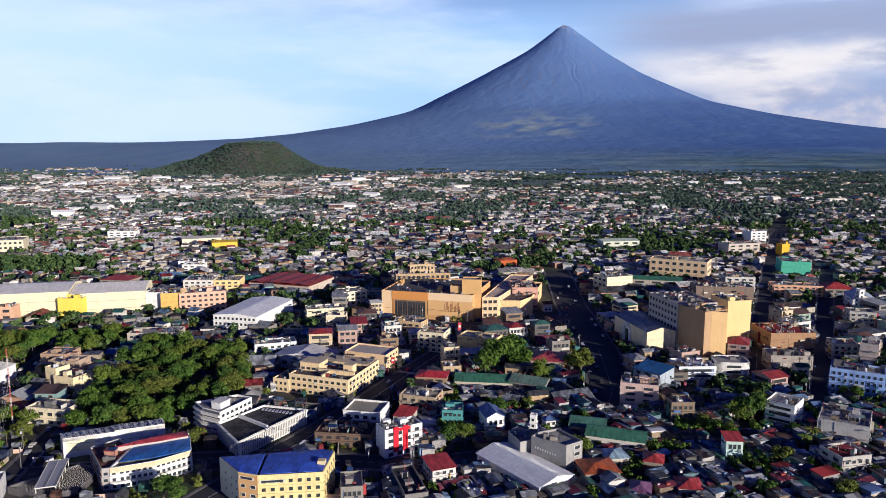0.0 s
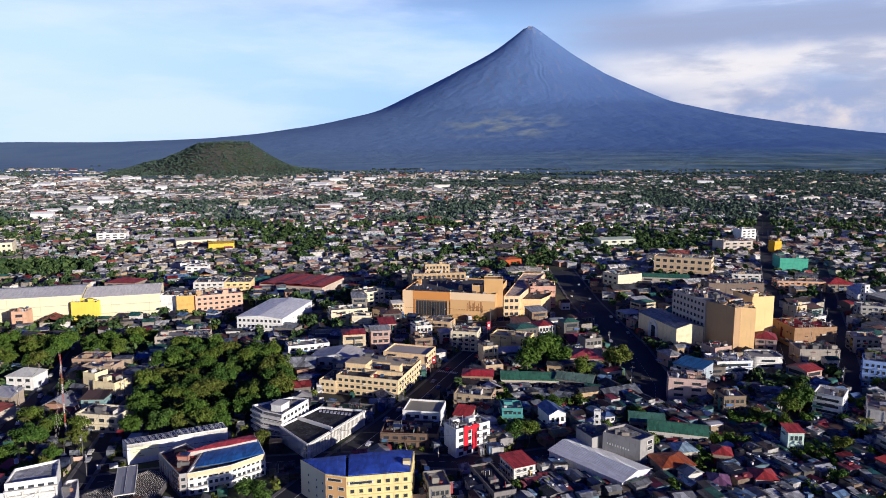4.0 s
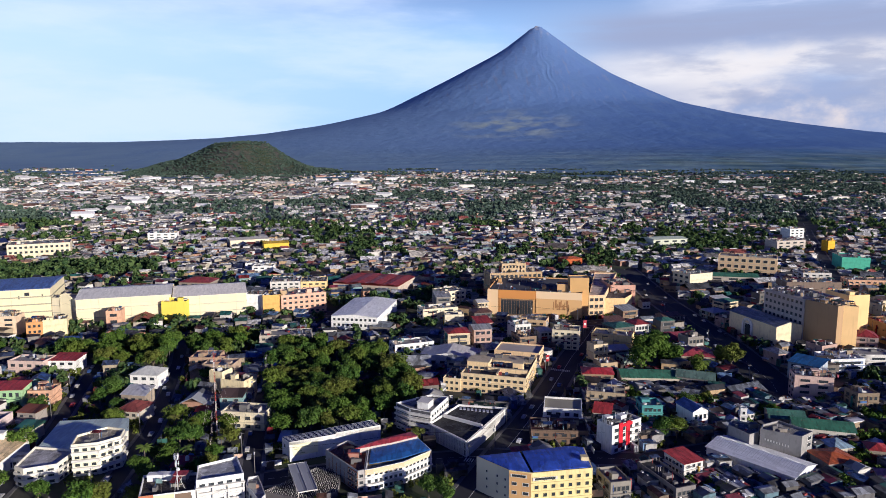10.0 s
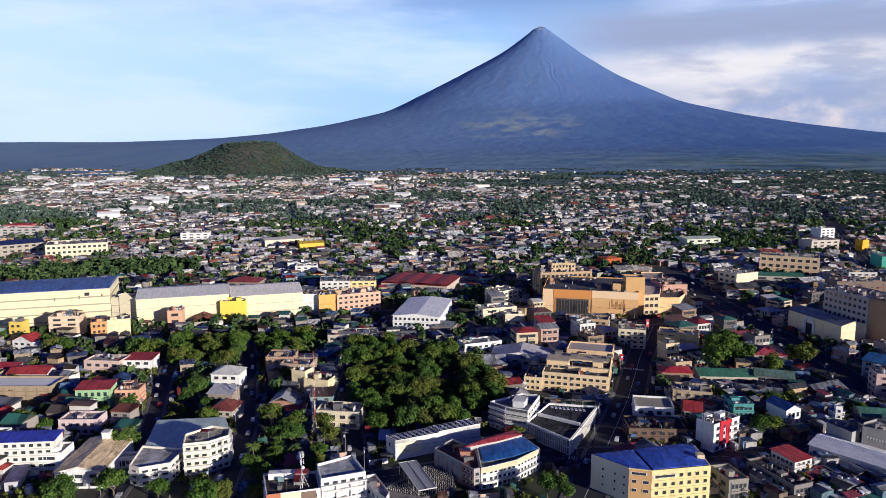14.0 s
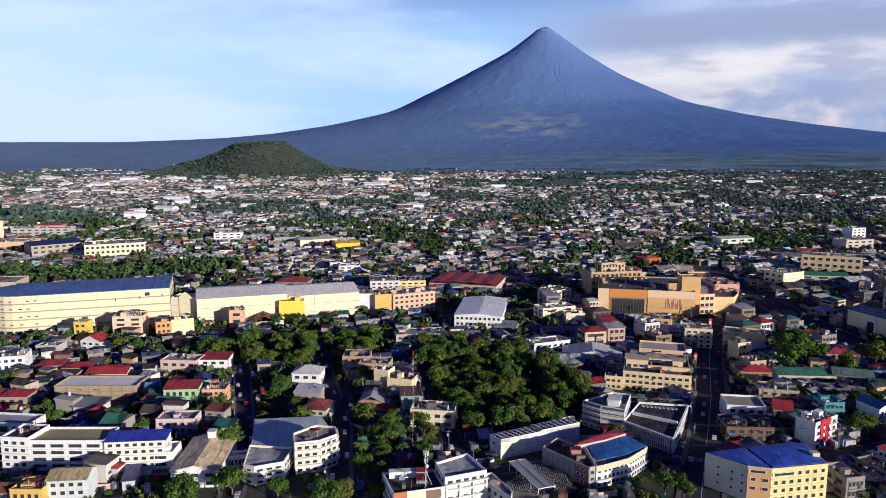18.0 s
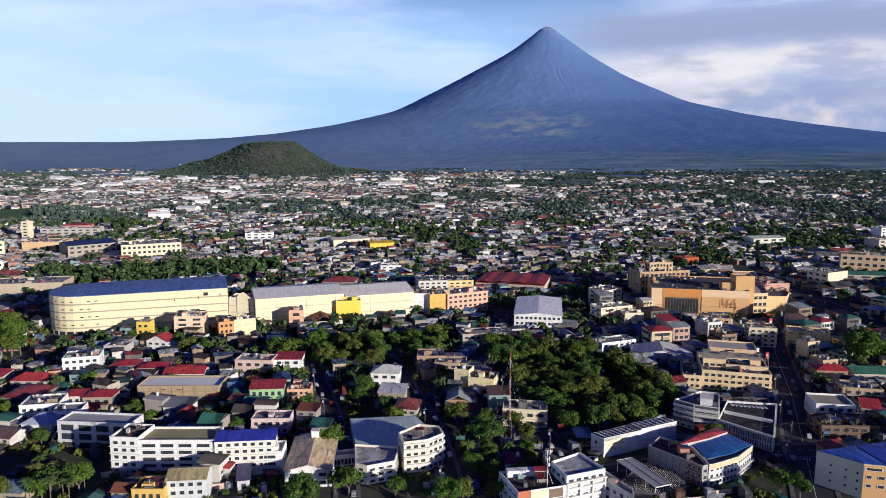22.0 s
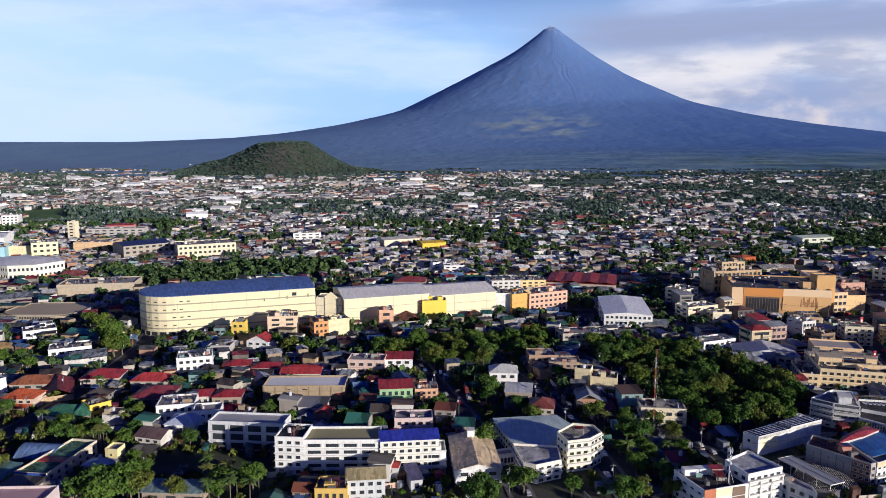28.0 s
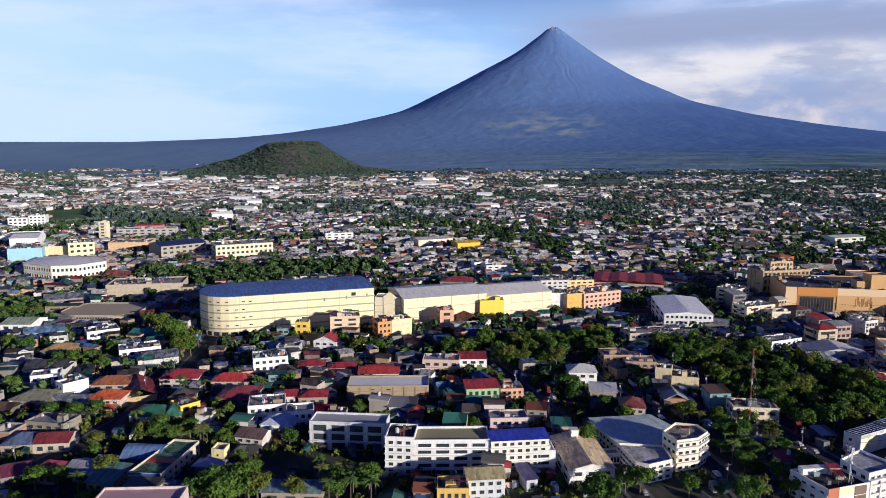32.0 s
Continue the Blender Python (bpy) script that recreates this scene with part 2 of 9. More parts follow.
M_GLASS = glass()
M_TRIM = paint((0.66, 0.64, 0.60))
M_CONCRETE = paint((0.15, 0.145, 0.145))
M_FRAME = paint((0.30, 0.28, 0.25))
M_DARKROOF = paint((0.085, 0.08, 0.08))


def leaves(name, dark, light, tones=True):
    m, nt, b = material(name, 0.75, 0.0, 0.06)
    g = nt.nodes.new("ShaderNodeNewGeometry")
    col = mixed(nt, g.outputs["Random Per Island"], dark, light)
    oi = nt.nodes.new("ShaderNodeObjectInfo")
    if tones:
        col = mixed(nt, 0.45, col, ramp_of(nt, oi.outputs["Random"], [(0.055, 0.110, 0.018), (0.130, 0.150, 0.024), (0.042, 0.092, 0.022), (0.080, 0.135, 0.021), (0.150, 0.130, 0.030), (0.060, 0.105, 0.026), (0.100, 0.155, 0.026)]))
    nt.links.new(col, b.inputs["Base Color"])
    return m


M_LEAF = leaves("tree_leaves", (0.014, 0.042, 0.009), (0.120, 0.200, 0.032))
M_LEAF_MID = leaves("grove_leaves", (0.022, 0.050, 0.022), (0.100, 0.150, 0.048), False)
# for the far trees: leaf green with distance haze painted in
M_LEAF_HAZY = leaves("hazy_leaves", (0.046, 0.078, 0.068), (0.110, 0.152, 0.112), False)
M_PALM = leaves("palm_leaves", (0.05, 0.085, 0.02), (0.12, 0.15, 0.04))


def bark():
    m, nt, b = material("bark", 0.9)
    nt.links.new(mixed(nt, noise_node(nt, 2.0, 5, "Object", (3, 3, 0.5)), (0.10, 0.075, 0.05), (0.20, 0.17, 0.13)), b.inputs["Base Color"])
    return m


M_BARK = bark()


def asphalt():
    m, nt, b = material("asphalt", 0.85)
    col = mixed(nt, ranged(nt, noise_node(nt, 0.05, 6), 0.35, 0.7), (0.026, 0.028, 0.036), (0.046, 0.046, 0.050))
    col = mixed(nt, ranged(nt, noise_node(nt, 0.8, 6), 0.55, 0.75, 0, 0.6), col, (0.03, 0.03, 0.033))
    nt.links.new(col, b.inputs["Base Color"])
    bumped(nt, b, noise_node(nt, 6.0, 4), 0.3, 0.03)
    return m


M_ROAD = asphalt()


def soil():
    m, nt, b = material("ground", 0.95)
    grass = ranged(nt, noise_node(nt, 0.012, 5), 0.42, 0.58)
    col = mixed(nt, grass, (0.060, 0.058, 0.055), (0.030, 0.052, 0.018))
    col = mixed(nt, ranged(nt, noise_node(nt, 0.11, 6), 0.4, 0.7, 0, 0.7), col, (0.10, 0.088, 0.075))
    col = mixed(nt, ranged(nt, noise_node(nt, 1.3, 5), 0.45, 0.75, 0, 0.5), col, (0.05, 0.05, 0.04))
    nt.links.new(col, b.inputs["Base Color"])
    bumped(nt, b, noise_node(nt, 0.6, 6), 0.5, 0.4)
    return m


M_SOIL = soil()


def hazy_farmland():
    """Rice fields and groves on the plain below the volcano, their colours blued by painted haze."""
    m, nt, b = material("hazy_farmland", 0.95)
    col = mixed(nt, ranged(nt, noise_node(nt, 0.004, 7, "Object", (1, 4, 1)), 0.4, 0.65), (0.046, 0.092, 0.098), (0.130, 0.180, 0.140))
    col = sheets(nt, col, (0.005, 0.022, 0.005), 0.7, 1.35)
    nt.links.new(col, b.inputs["Base Color"])
    return m


M_HAZY_FIELDS = hazy_farmland()


def grass():
    m, nt, b = material("grass", 0.9)
    col = mixed(nt, ranged(nt, noise_node(nt, 0.02, 6), 0.35, 0.65), (0.050, 0.110, 0.028), (0.095, 0.165, 0.040))
    nt.links.new(col, b.inputs["Base Color"])
    return m


M_GRASS = grass()


# ---- ground, hill, volcano ----
def slope(y):
    """The steady rise of the land towards the volcano."""
    d = max(0.0, y - 500.0)
    return 0.03 * d * d / (d + 60.0)


def land(y):
    """The plain of the town: it follows the rise at first and then flattens out."""
    d = y - 900.0
    return slope(y) if d <= 0 else slope(900.0) + 0.014 * d + 2.3 * (1 - math.exp(-d / 150.0))


def mesh_of(name, verts, faces, mat, smooth=False):
    me = bpy.data.meshes.new(name)
    me.from_pydata(verts, [], faces)
    for m in mat if isinstance(mat, (list, tuple)) else [mat]:
        me.materials.append(m)
    if smooth:
        me.polygons.foreach_set("use_smooth", [True] * len(me.polygons))
    me.update()
    return me


def grid_mesh(name, xs, ys, zf, mat, smooth=True):
    verts = [(x, y, zf(x, y)) for y in ys for x in xs]
    n = len(xs)
    faces = [(j * n + i, j * n + i + 1, (j + 1) * n + i + 1, (j + 1) * n + i) for j in range(len(ys) - 1) for i in range(n - 1)]
    return mesh_of(name, verts, faces, mat, smooth)


PEAK = Vector((600.0, 4800.0))


def smooth_table(xs, ys):
    """A profile through the given heights, its corners eased."""
    fine = np.interp(np.arange(-200, 4400, 10.0), xs, ys)
    fine[:20] = ys[0]
    eased = np.convolve(np.pad(fine, 14, mode="edge"), np.hanning(29) / np.hanning(29).sum(), mode="valid")
    at_ = np.arange(-200, 4400, 10.0)
    keep = np.clip((at_ - 60) / 150, 0, 1)
    return at_, fine * (1 - keep) + eased * keep


WEST = smooth_table((0, 40, 62, 240, 617, 996, 1374, 1753, 2131, 2510, 2950), (752, 738, 724, 590, 395, 208, 124, 68, 34, 16, 0))
EAST = smooth_table((0, 40, 62, 291, 519, 897, 1276, 1654, 2033, 2290, 2950), (752, 738, 724, 562, 432, 272, 189, 132, 87, 68, 0))


def volcano_height(x, y):
    """Concave cone, longer to the east; gullies run down its sides."""
    dx, dy = x - PEAK.x, y - PEAK.y
    r = math.hypot(dx, dy) + 1e-6
    side = dx / r
    a = math.atan2(dy, dx) + 0.24 * noise.noise((x * 0.0022, y * 0.0022, 5.0)) + 0.10 * noise.noise((x * 0.008, y * 0.008, 8.0))
    gully = 0.7 * noise.noise((math.cos(a) * 6, math.sin(a) * 6, r * 0.0012)) - 1.5 * abs(noise.noise((math.cos(a) * 11, math.sin(a) * 11, r * 0.0026))) - 0.5 * abs(noise.noise((math.cos(a) * 30, math.sin(a) * 30, r * 0.006))) + 0.5 + 0.6 * noise.noise((x * 0.011, y * 0.011, 2.0))
    if dy < 0:
        r *= 1 + 0.22 * (dy / r) ** 2
    west, east = float(np.interp(r, *WEST)), float(np.interp(r, *EAST))
    k = 0.5 + 0.5 * side
    k = k * k * (3 - 2 * k)
    h = west * (1 - k) + east * k
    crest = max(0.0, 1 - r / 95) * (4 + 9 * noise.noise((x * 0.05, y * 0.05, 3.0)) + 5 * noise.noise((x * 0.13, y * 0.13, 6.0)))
    return h + gully * 2.1 * min(1.0, h / 330) * min(1.0, r / 420) + crest


def terrain(x, y):
    z = land(y)
    z += 22.0 * math.exp(-(((x + 2500) / 420) ** 2) - ((y - 4300) / 500) ** 2)
    return z


def build_land():
    ys = [-900, -300, 0, 100, 180] + list(np.arange(220, 620, 40)) + list(np.arange(620, 2400, 80)) + list(np.arange(2400, 6200, 200))
    xs = list(np.arange(-5200, -800, 400)) + list(np.arange(-800, 900, 60)) + list(np.arange(900, 5600, 400))
    g = new("ground", grid_mesh("ground", [float(v) for v in xs], [float(v) for v in ys], terrain, [M_SOIL, M_HAZY_FIELDS]))
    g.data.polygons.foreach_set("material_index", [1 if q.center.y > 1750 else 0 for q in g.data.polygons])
    tagged(g, "bare and grassy earth under the town", "ground", kind="structure")
    m, nt, b = material("volcano", 0.95, 0.0, 0.05)
    co = nt.nodes.new("ShaderNodeTexCoord")
    sep = nt.nodes.new("ShaderNodeSeparateXYZ")
    nt.links.new(co.outputs["Object"], sep.inputs[0])
    # haze is painted into the forest and rock colours: both shifted to blue
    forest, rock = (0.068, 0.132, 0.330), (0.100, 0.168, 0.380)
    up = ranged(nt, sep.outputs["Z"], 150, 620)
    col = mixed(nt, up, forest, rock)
    # fields round the foot, blued and paled by painted haze
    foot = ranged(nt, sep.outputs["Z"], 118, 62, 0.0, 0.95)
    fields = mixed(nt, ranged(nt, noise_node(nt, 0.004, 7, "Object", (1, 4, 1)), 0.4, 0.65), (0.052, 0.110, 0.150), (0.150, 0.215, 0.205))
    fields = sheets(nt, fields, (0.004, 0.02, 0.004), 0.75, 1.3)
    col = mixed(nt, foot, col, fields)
    # two mixes that paint paler haze over the western flank
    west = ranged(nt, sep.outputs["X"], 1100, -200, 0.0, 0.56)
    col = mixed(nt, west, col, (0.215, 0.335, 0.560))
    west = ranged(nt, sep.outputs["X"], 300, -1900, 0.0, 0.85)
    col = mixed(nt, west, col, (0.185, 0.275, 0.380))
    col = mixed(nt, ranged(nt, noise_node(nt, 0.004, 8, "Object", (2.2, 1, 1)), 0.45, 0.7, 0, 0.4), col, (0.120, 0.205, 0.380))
    # ash fans and lava tongues on the near side
    fan = nt.nodes.new("ShaderNodeMath")
    fan.operation = "MULTIPLY"
    nt.links.new(ranged(nt, noise_node(nt, 0.0075, 8, "Object", (1.0, 1.1, 0.6)), 0.42, 0.60), fan.inputs[0])
    dist = nt.nodes.new("ShaderNodeVectorMath")
    dist.operation = "DISTANCE"
    nt.links.new(co.outputs["Object"], dist.inputs[0])
    dist.inputs[1].default_value = (310, 3650, 215)
    nt.links.new(ranged(nt, dist.outputs["Value"], 380, 130, 0.0, 0.9), fan.inputs[1])
    col = mixed(nt, fan.outputs[0], col, (0.31, 0.38, 0.40))
    tongues = nt.nodes.new("ShaderNodeMath")
    tongues.operation = "MULTIPLY"
    nt.links.new(ranged(nt, noise_node(nt, 0.012, 6, "Object", (3.5, 0.6, 0.25)), 0.56, 0.70), tongues.inputs[0])
    nt.links.new(ranged(nt, sep.outputs["Z"], 280, 420, 0.0, 0.6), tongues.inputs[1])
    col = mixed(nt, tongues.outputs[0], col, (0.16, 0.20, 0.33))
    top = nt.nodes.new("ShaderNodeMath")
    top.operation = "ADD"
    nt.links.new(sep.outputs["Z"], top.inputs[0])
    nt.links.new(ranged(nt, noise_node(nt, 0.03, 8), 0.3, 0.7, -70, 70), top.inputs[1])
    col = mixed(nt, ranged(nt, top.outputs[0], 845, 905, 0, 0.7), col, (0.36, 0.36, 0.40))
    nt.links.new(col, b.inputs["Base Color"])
    bumped(nt, b, noise_node(nt, 0.02, 9), 0.55, 9)
    xs = [PEAK.x + s * abs(s) ** 0.6 * 4300 for s in np.linspace(-1, 1, 401)]
    yy = [PEAK.y + s * abs(s) ** 0.6 * 2300 for s in np.linspace(-1.12, 0.35, 180)]

    def foot_z(x, y):
        k = min(1.0, max(0.0, (y - 2750.0) / 1300.0))
        return terrain(x, y) + 1 + volcano_height(x, y) + (slope(y) - land(y)) * k * k * (3 - 2 * k)
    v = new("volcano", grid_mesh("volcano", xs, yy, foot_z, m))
    tagged(v, "symmetrical volcanic cone in painted haze blue with a pale bare summit", "volcano", kind="structure")


build_land()


# ---- building helpers ----
def part(name, me, parent, m=None, label=""):
    """Links a mesh as one part under a thing or a part, at the pose m in its parent."""
    ob = new(name, me)
    ob.parent = parent
    if m is not None:
        ob.matrix_basis = m
    if label:
        ob["label"] = label
    return ob


def at(x, y, z, sx=1.0, sy=1.0, sz=1.0, rz=0.0):
    return Matrix.Translation((x, y, z)) @ Matrix.Rotation(radians(rz), 4, "Z") @ Matrix.Diagonal((sx, sy, sz, 1))


SHARED = {}


def shared(key, make):
    if key not in SHARED:
        SHARED[key] = make()
    return SHARED[key]


BOX_F = [(0, 3, 2, 1), (4, 5, 6, 7), (0, 1, 5, 4), (1, 2, 6, 5), (2, 3, 7, 6), (3, 0, 4, 7)]


def box_data(x0, y0, z0, x1, y1, z1):
    return [(x0, y0, z0), (x1, y0, z0), (x1, y1, z0), (x0, y1, z0), (x0, y0, z1), (x1, y0, z1), (x1, y1, z1), (x0, y1, z1)]


def boxes_mesh(name, boxes, mats, index=None):
    verts, faces, mi = [], [], []
    for k, b in enumerate(boxes):
        n = len(verts)
        verts += box_data(*b)
        faces += [tuple(n + i for i in f) for f in BOX_F]
        mi += [index[k] if index else 0] * 6
    me = mesh_of(name, verts, faces, mats)
    me.polygons.foreach_set("material_index", mi)
    return me


def unit_box(mat):
    return shared(("box", mat.name), lambda: boxes_mesh("block", [(0, 0, 0, 1, 1, 1)], mat))


def window_mesh(frame_mat):
    """One metre square, in the x-z plane, looking to -y: a frame in one piece with a set-back pane."""
    def make():
        f, d, back = 0.08, 0.12, 0.02
        rings = [[(0, back, 0), (1, back, 0), (1, back, 1), (0, back, 1)], [(0, -d, 0), (1, -d, 0), (1, -d, 1), (0, -d, 1)],
                 [(f, -d, f), (1 - f, -d, f), (1 - f, -d, 1 - f), (f, -d, 1 - f)], [(f, -0.02, f), (1 - f, -0.02, f), (1 - f, -0.02, 1 - f), (f, -0.02, 1 - f)]]
        v = [p for r in rings for p in r]
        fs = [(4 * a + k, 4 * a + (k + 1) % 4, 4 * a + 4 + (k + 1) % 4, 4 * a + 4 + k) for a in range(3) for k in range(4)]
        me = mesh_of("window", v, fs + [(12, 13, 14, 15)], [frame_mat, M_GLASS])
        me.polygons.foreach_set("material_index", [0] * 12 + [1])
        return me
    return shared(("win", frame_mat.name), make)


def rounded(w, d, r, square=False, e=0.0):
    """The outline of a block with rounded corners, from above against the clock; square: only its left end is rounded."""
    q = 0.3 if square else r
    ring = []
    for cx, cy, a0, c in ((w - q, q, -90, q), (w - q, d - q, 0, q), (r, d - r, 90, r), (r, r, 180, r)):
        ring += [(cx + (c + e) * math.cos(radians(a0 + 12.86 * k)), cy + (c + e) * math.sin(radians(a0 + 12.86 * k))) for k in range(8)]
    return ring


def walls_mesh(w, d, h, mat, parapet=0.9, chamfer=0.0, square=False):
    """A block with a raised parapet round a sunk roof deck; chamfer rounds its front corners."""
    if chamfer > 0:
        ring = rounded(w, d, chamfer, square)
    else:
        ring = [(0, 0), (w, 0), (w, d), (0, d)]
    n, t = len(ring), 0.3
    inner = [(min(max(x, t), w - t), min(max(y, t), d - t)) for x, y in ring]
    verts = [(x, y, -3) for x, y in ring] + [(x, y, h) for x, y in ring] + [(x, y, h) for x, y in inner] + [(x, y, h - parapet) for x, y in inner]
    faces = []
    for i in range(n):
        j = (i + 1) % n
        for lay in range(3):
            faces.append((lay * n + i, lay * n + j, (lay + 1) * n + j, (lay + 1) * n + i))
    faces.append(tuple(3 * n + i for i in range(n)))
    return mesh_of("wall", verts, faces, mat)


def ring_mesh(w, d, r, out, tall, mat, square=False):
    """A ledge that runs round a block with rounded corners."""
    v, f, n = [], [], 32
    for e, z in ((-0.05, 0), (out, 0), (out, tall), (-0.05, tall)):
        v += [(x, y, z) for x, y in rounded(w, d, r, square, e)]
    for a in range(4):
        f += [(a * n + k, a * n + (k + 1) % n, ((a + 1) % 4) * n + (k + 1) % n, ((a + 1) % 4) * n + k) for k in range(n)]
    return mesh_of("ledge", v, f, mat)


def dome_mesh(w, d, r, rise, mat, square=False):
    """A shallow vaulted roof over a block with rounded corners."""
    v, f, n = [], [], 32
    for s in (1.0, 0.85, 0.6, 0.3, 0.05):
        for x, y in rounded(w, d, r, square):
            k = 1.0 if square and x > w / 2 else 1 - (1 - s) * d / w
            v.append((w / 2 + (x - w / 2) * k, d / 2 + (y - d / 2) * s, 0.25 + rise * (1 - s * s)))
    for a in range(4):
        f += [(a * n + k, a * n + (k + 1) % n, (a + 1) * n + (k + 1) % n, (a + 1) * n + k) for k in range(n)]
    f.append(tuple(4 * n + k for k in range(n)))
    b = len(v)
    v += [(x, y, -0.05) for x, y, z in v[:n]]
    f += [(b + k, b + (k + 1) % n, (k + 1) % n, k) for k in range(n)]
    return mesh_of("roof", v, f, mat)


def roof_mesh(w, d, rise, kind, mat, eave=0.5, thick=0.14):
    """A roof over a w x d plan, at z = 0: gable along x, gable along y, hip, shed or barrel."""
    x0, x1, y0, y1 = -eave, w + eave, -eave, d + eave
    if kind == "gable_x":
        top = [(x0, y0, 0), (x1, y0, 0), (x1, d / 2, rise), (x0, d / 2, rise), (x1, y1, 0), (x0, y1, 0)]
        fs = [(0, 1, 2, 3), (3, 2, 4, 5)]
    elif kind == "gable_y":
        top = [(x0, y0, 0), (w / 2, y0, rise), (w / 2, y1, rise), (x0, y1, 0), (x1, y0, 0), (x1, y1, 0)]
        fs = [(0, 1, 2, 3), (1, 4, 5, 2)]
    elif kind == "hip":
        e = min(w, d) / 2
        if w >= d:
            a, b = (e, d / 2, rise), (w - e, d / 2, rise)
            top = [(x0, y0, 0), (x1, y0, 0), (x1, y1, 0), (x0, y1, 0), a, b]
            fs = [(0, 1, 5, 4), (1, 2, 5), (2, 3, 4, 5), (3, 0, 4)]
        else:
            a, b = (w / 2, e, rise), (w / 2, d - e, rise)
            top = [(x0, y0, 0), (x1, y0, 0), (x1, y1, 0), (x0, y1, 0), a, b]
            fs = [(0, 1, 4), (1, 2, 5, 4), (2, 3, 5), (3, 0, 4, 5)]
    elif kind == "barrel":
        n = 10
        top = [(x, w and (y0 + (y1 - y0) * k / n), rise * math.sin(math.pi * k / n)) for k in range(n + 1) for x in (x0, x1)]
        fs = [(2 * k, 2 * k + 1, 2 * k + 3, 2 * k + 2) for k in range(n)]
    else:
        top = [(x0, y0, 0), (x1, y0, 0), (x1, y1, rise), (x0, y1, rise)]
        fs = [(0, 1, 2, 3)]
    n = len(top)
    verts = top + [(x, y, z - thick) for x, y, z in top]
    faces = list(fs) + [tuple(n + i for i in reversed(f)) for f in fs]
    edges = {}
    for f in fs:
        for i in range(len(f)):
            a, b = f[i], f[(i + 1) % len(f)]
            edges[(a, b)] = 1
    for a, b in list(edges):
        if (b, a) not in edges:
            faces.append((a, n + a, n + b, b))
    return mesh_of("roof", verts, faces, mat)


def gable_fill(w, d, rise, kind, mat):
    """The wall above the eaves under a gable, shed or barrel."""
    if kind == "gable_x":
        v = [(0, 0.02, 0), (0, d - 0.02, 0), (0, d / 2, rise), (w, 0.02, 0), (w, d - 0.02, 0), (w, d / 2, rise)]
        f = [(0, 2, 1), (3, 4, 5), (0, 3, 5, 2), (1, 2, 5, 4)]
    elif kind == "gable_y":
        v = [(0.02, 0, 0), (w - 0.02, 0, 0), (w / 2, 0, rise), (0.02, d, 0), (w - 0.02, d, 0), (w / 2, d, rise)]
        f = [(0, 1, 2), (3, 5, 4), (0, 2, 5, 3), (1, 4, 5, 2)]
    else:
        v = [(0, 0, 0), (w, 0, 0), (w, d, 0), (0, d, 0), (w, d, rise), (0, d, rise)]
        f = [(0, 1, 4, 5), (1, 2, 4), (3, 0, 5), (2, 3, 5, 4)]
    return mesh_of("gable", v, f, mat)


RING_OF, SIZE_OF = {}, {}  # plans of corner buildings and sizes of blocks, for what is fixed to them later
FACADES = []  # street fronts that carry awnings, boards and pipes: (pose, length, height, floors)
ROOFTOPS = []  # flat roofs that carry odds and ends: (pose, width, depth, how crowded)


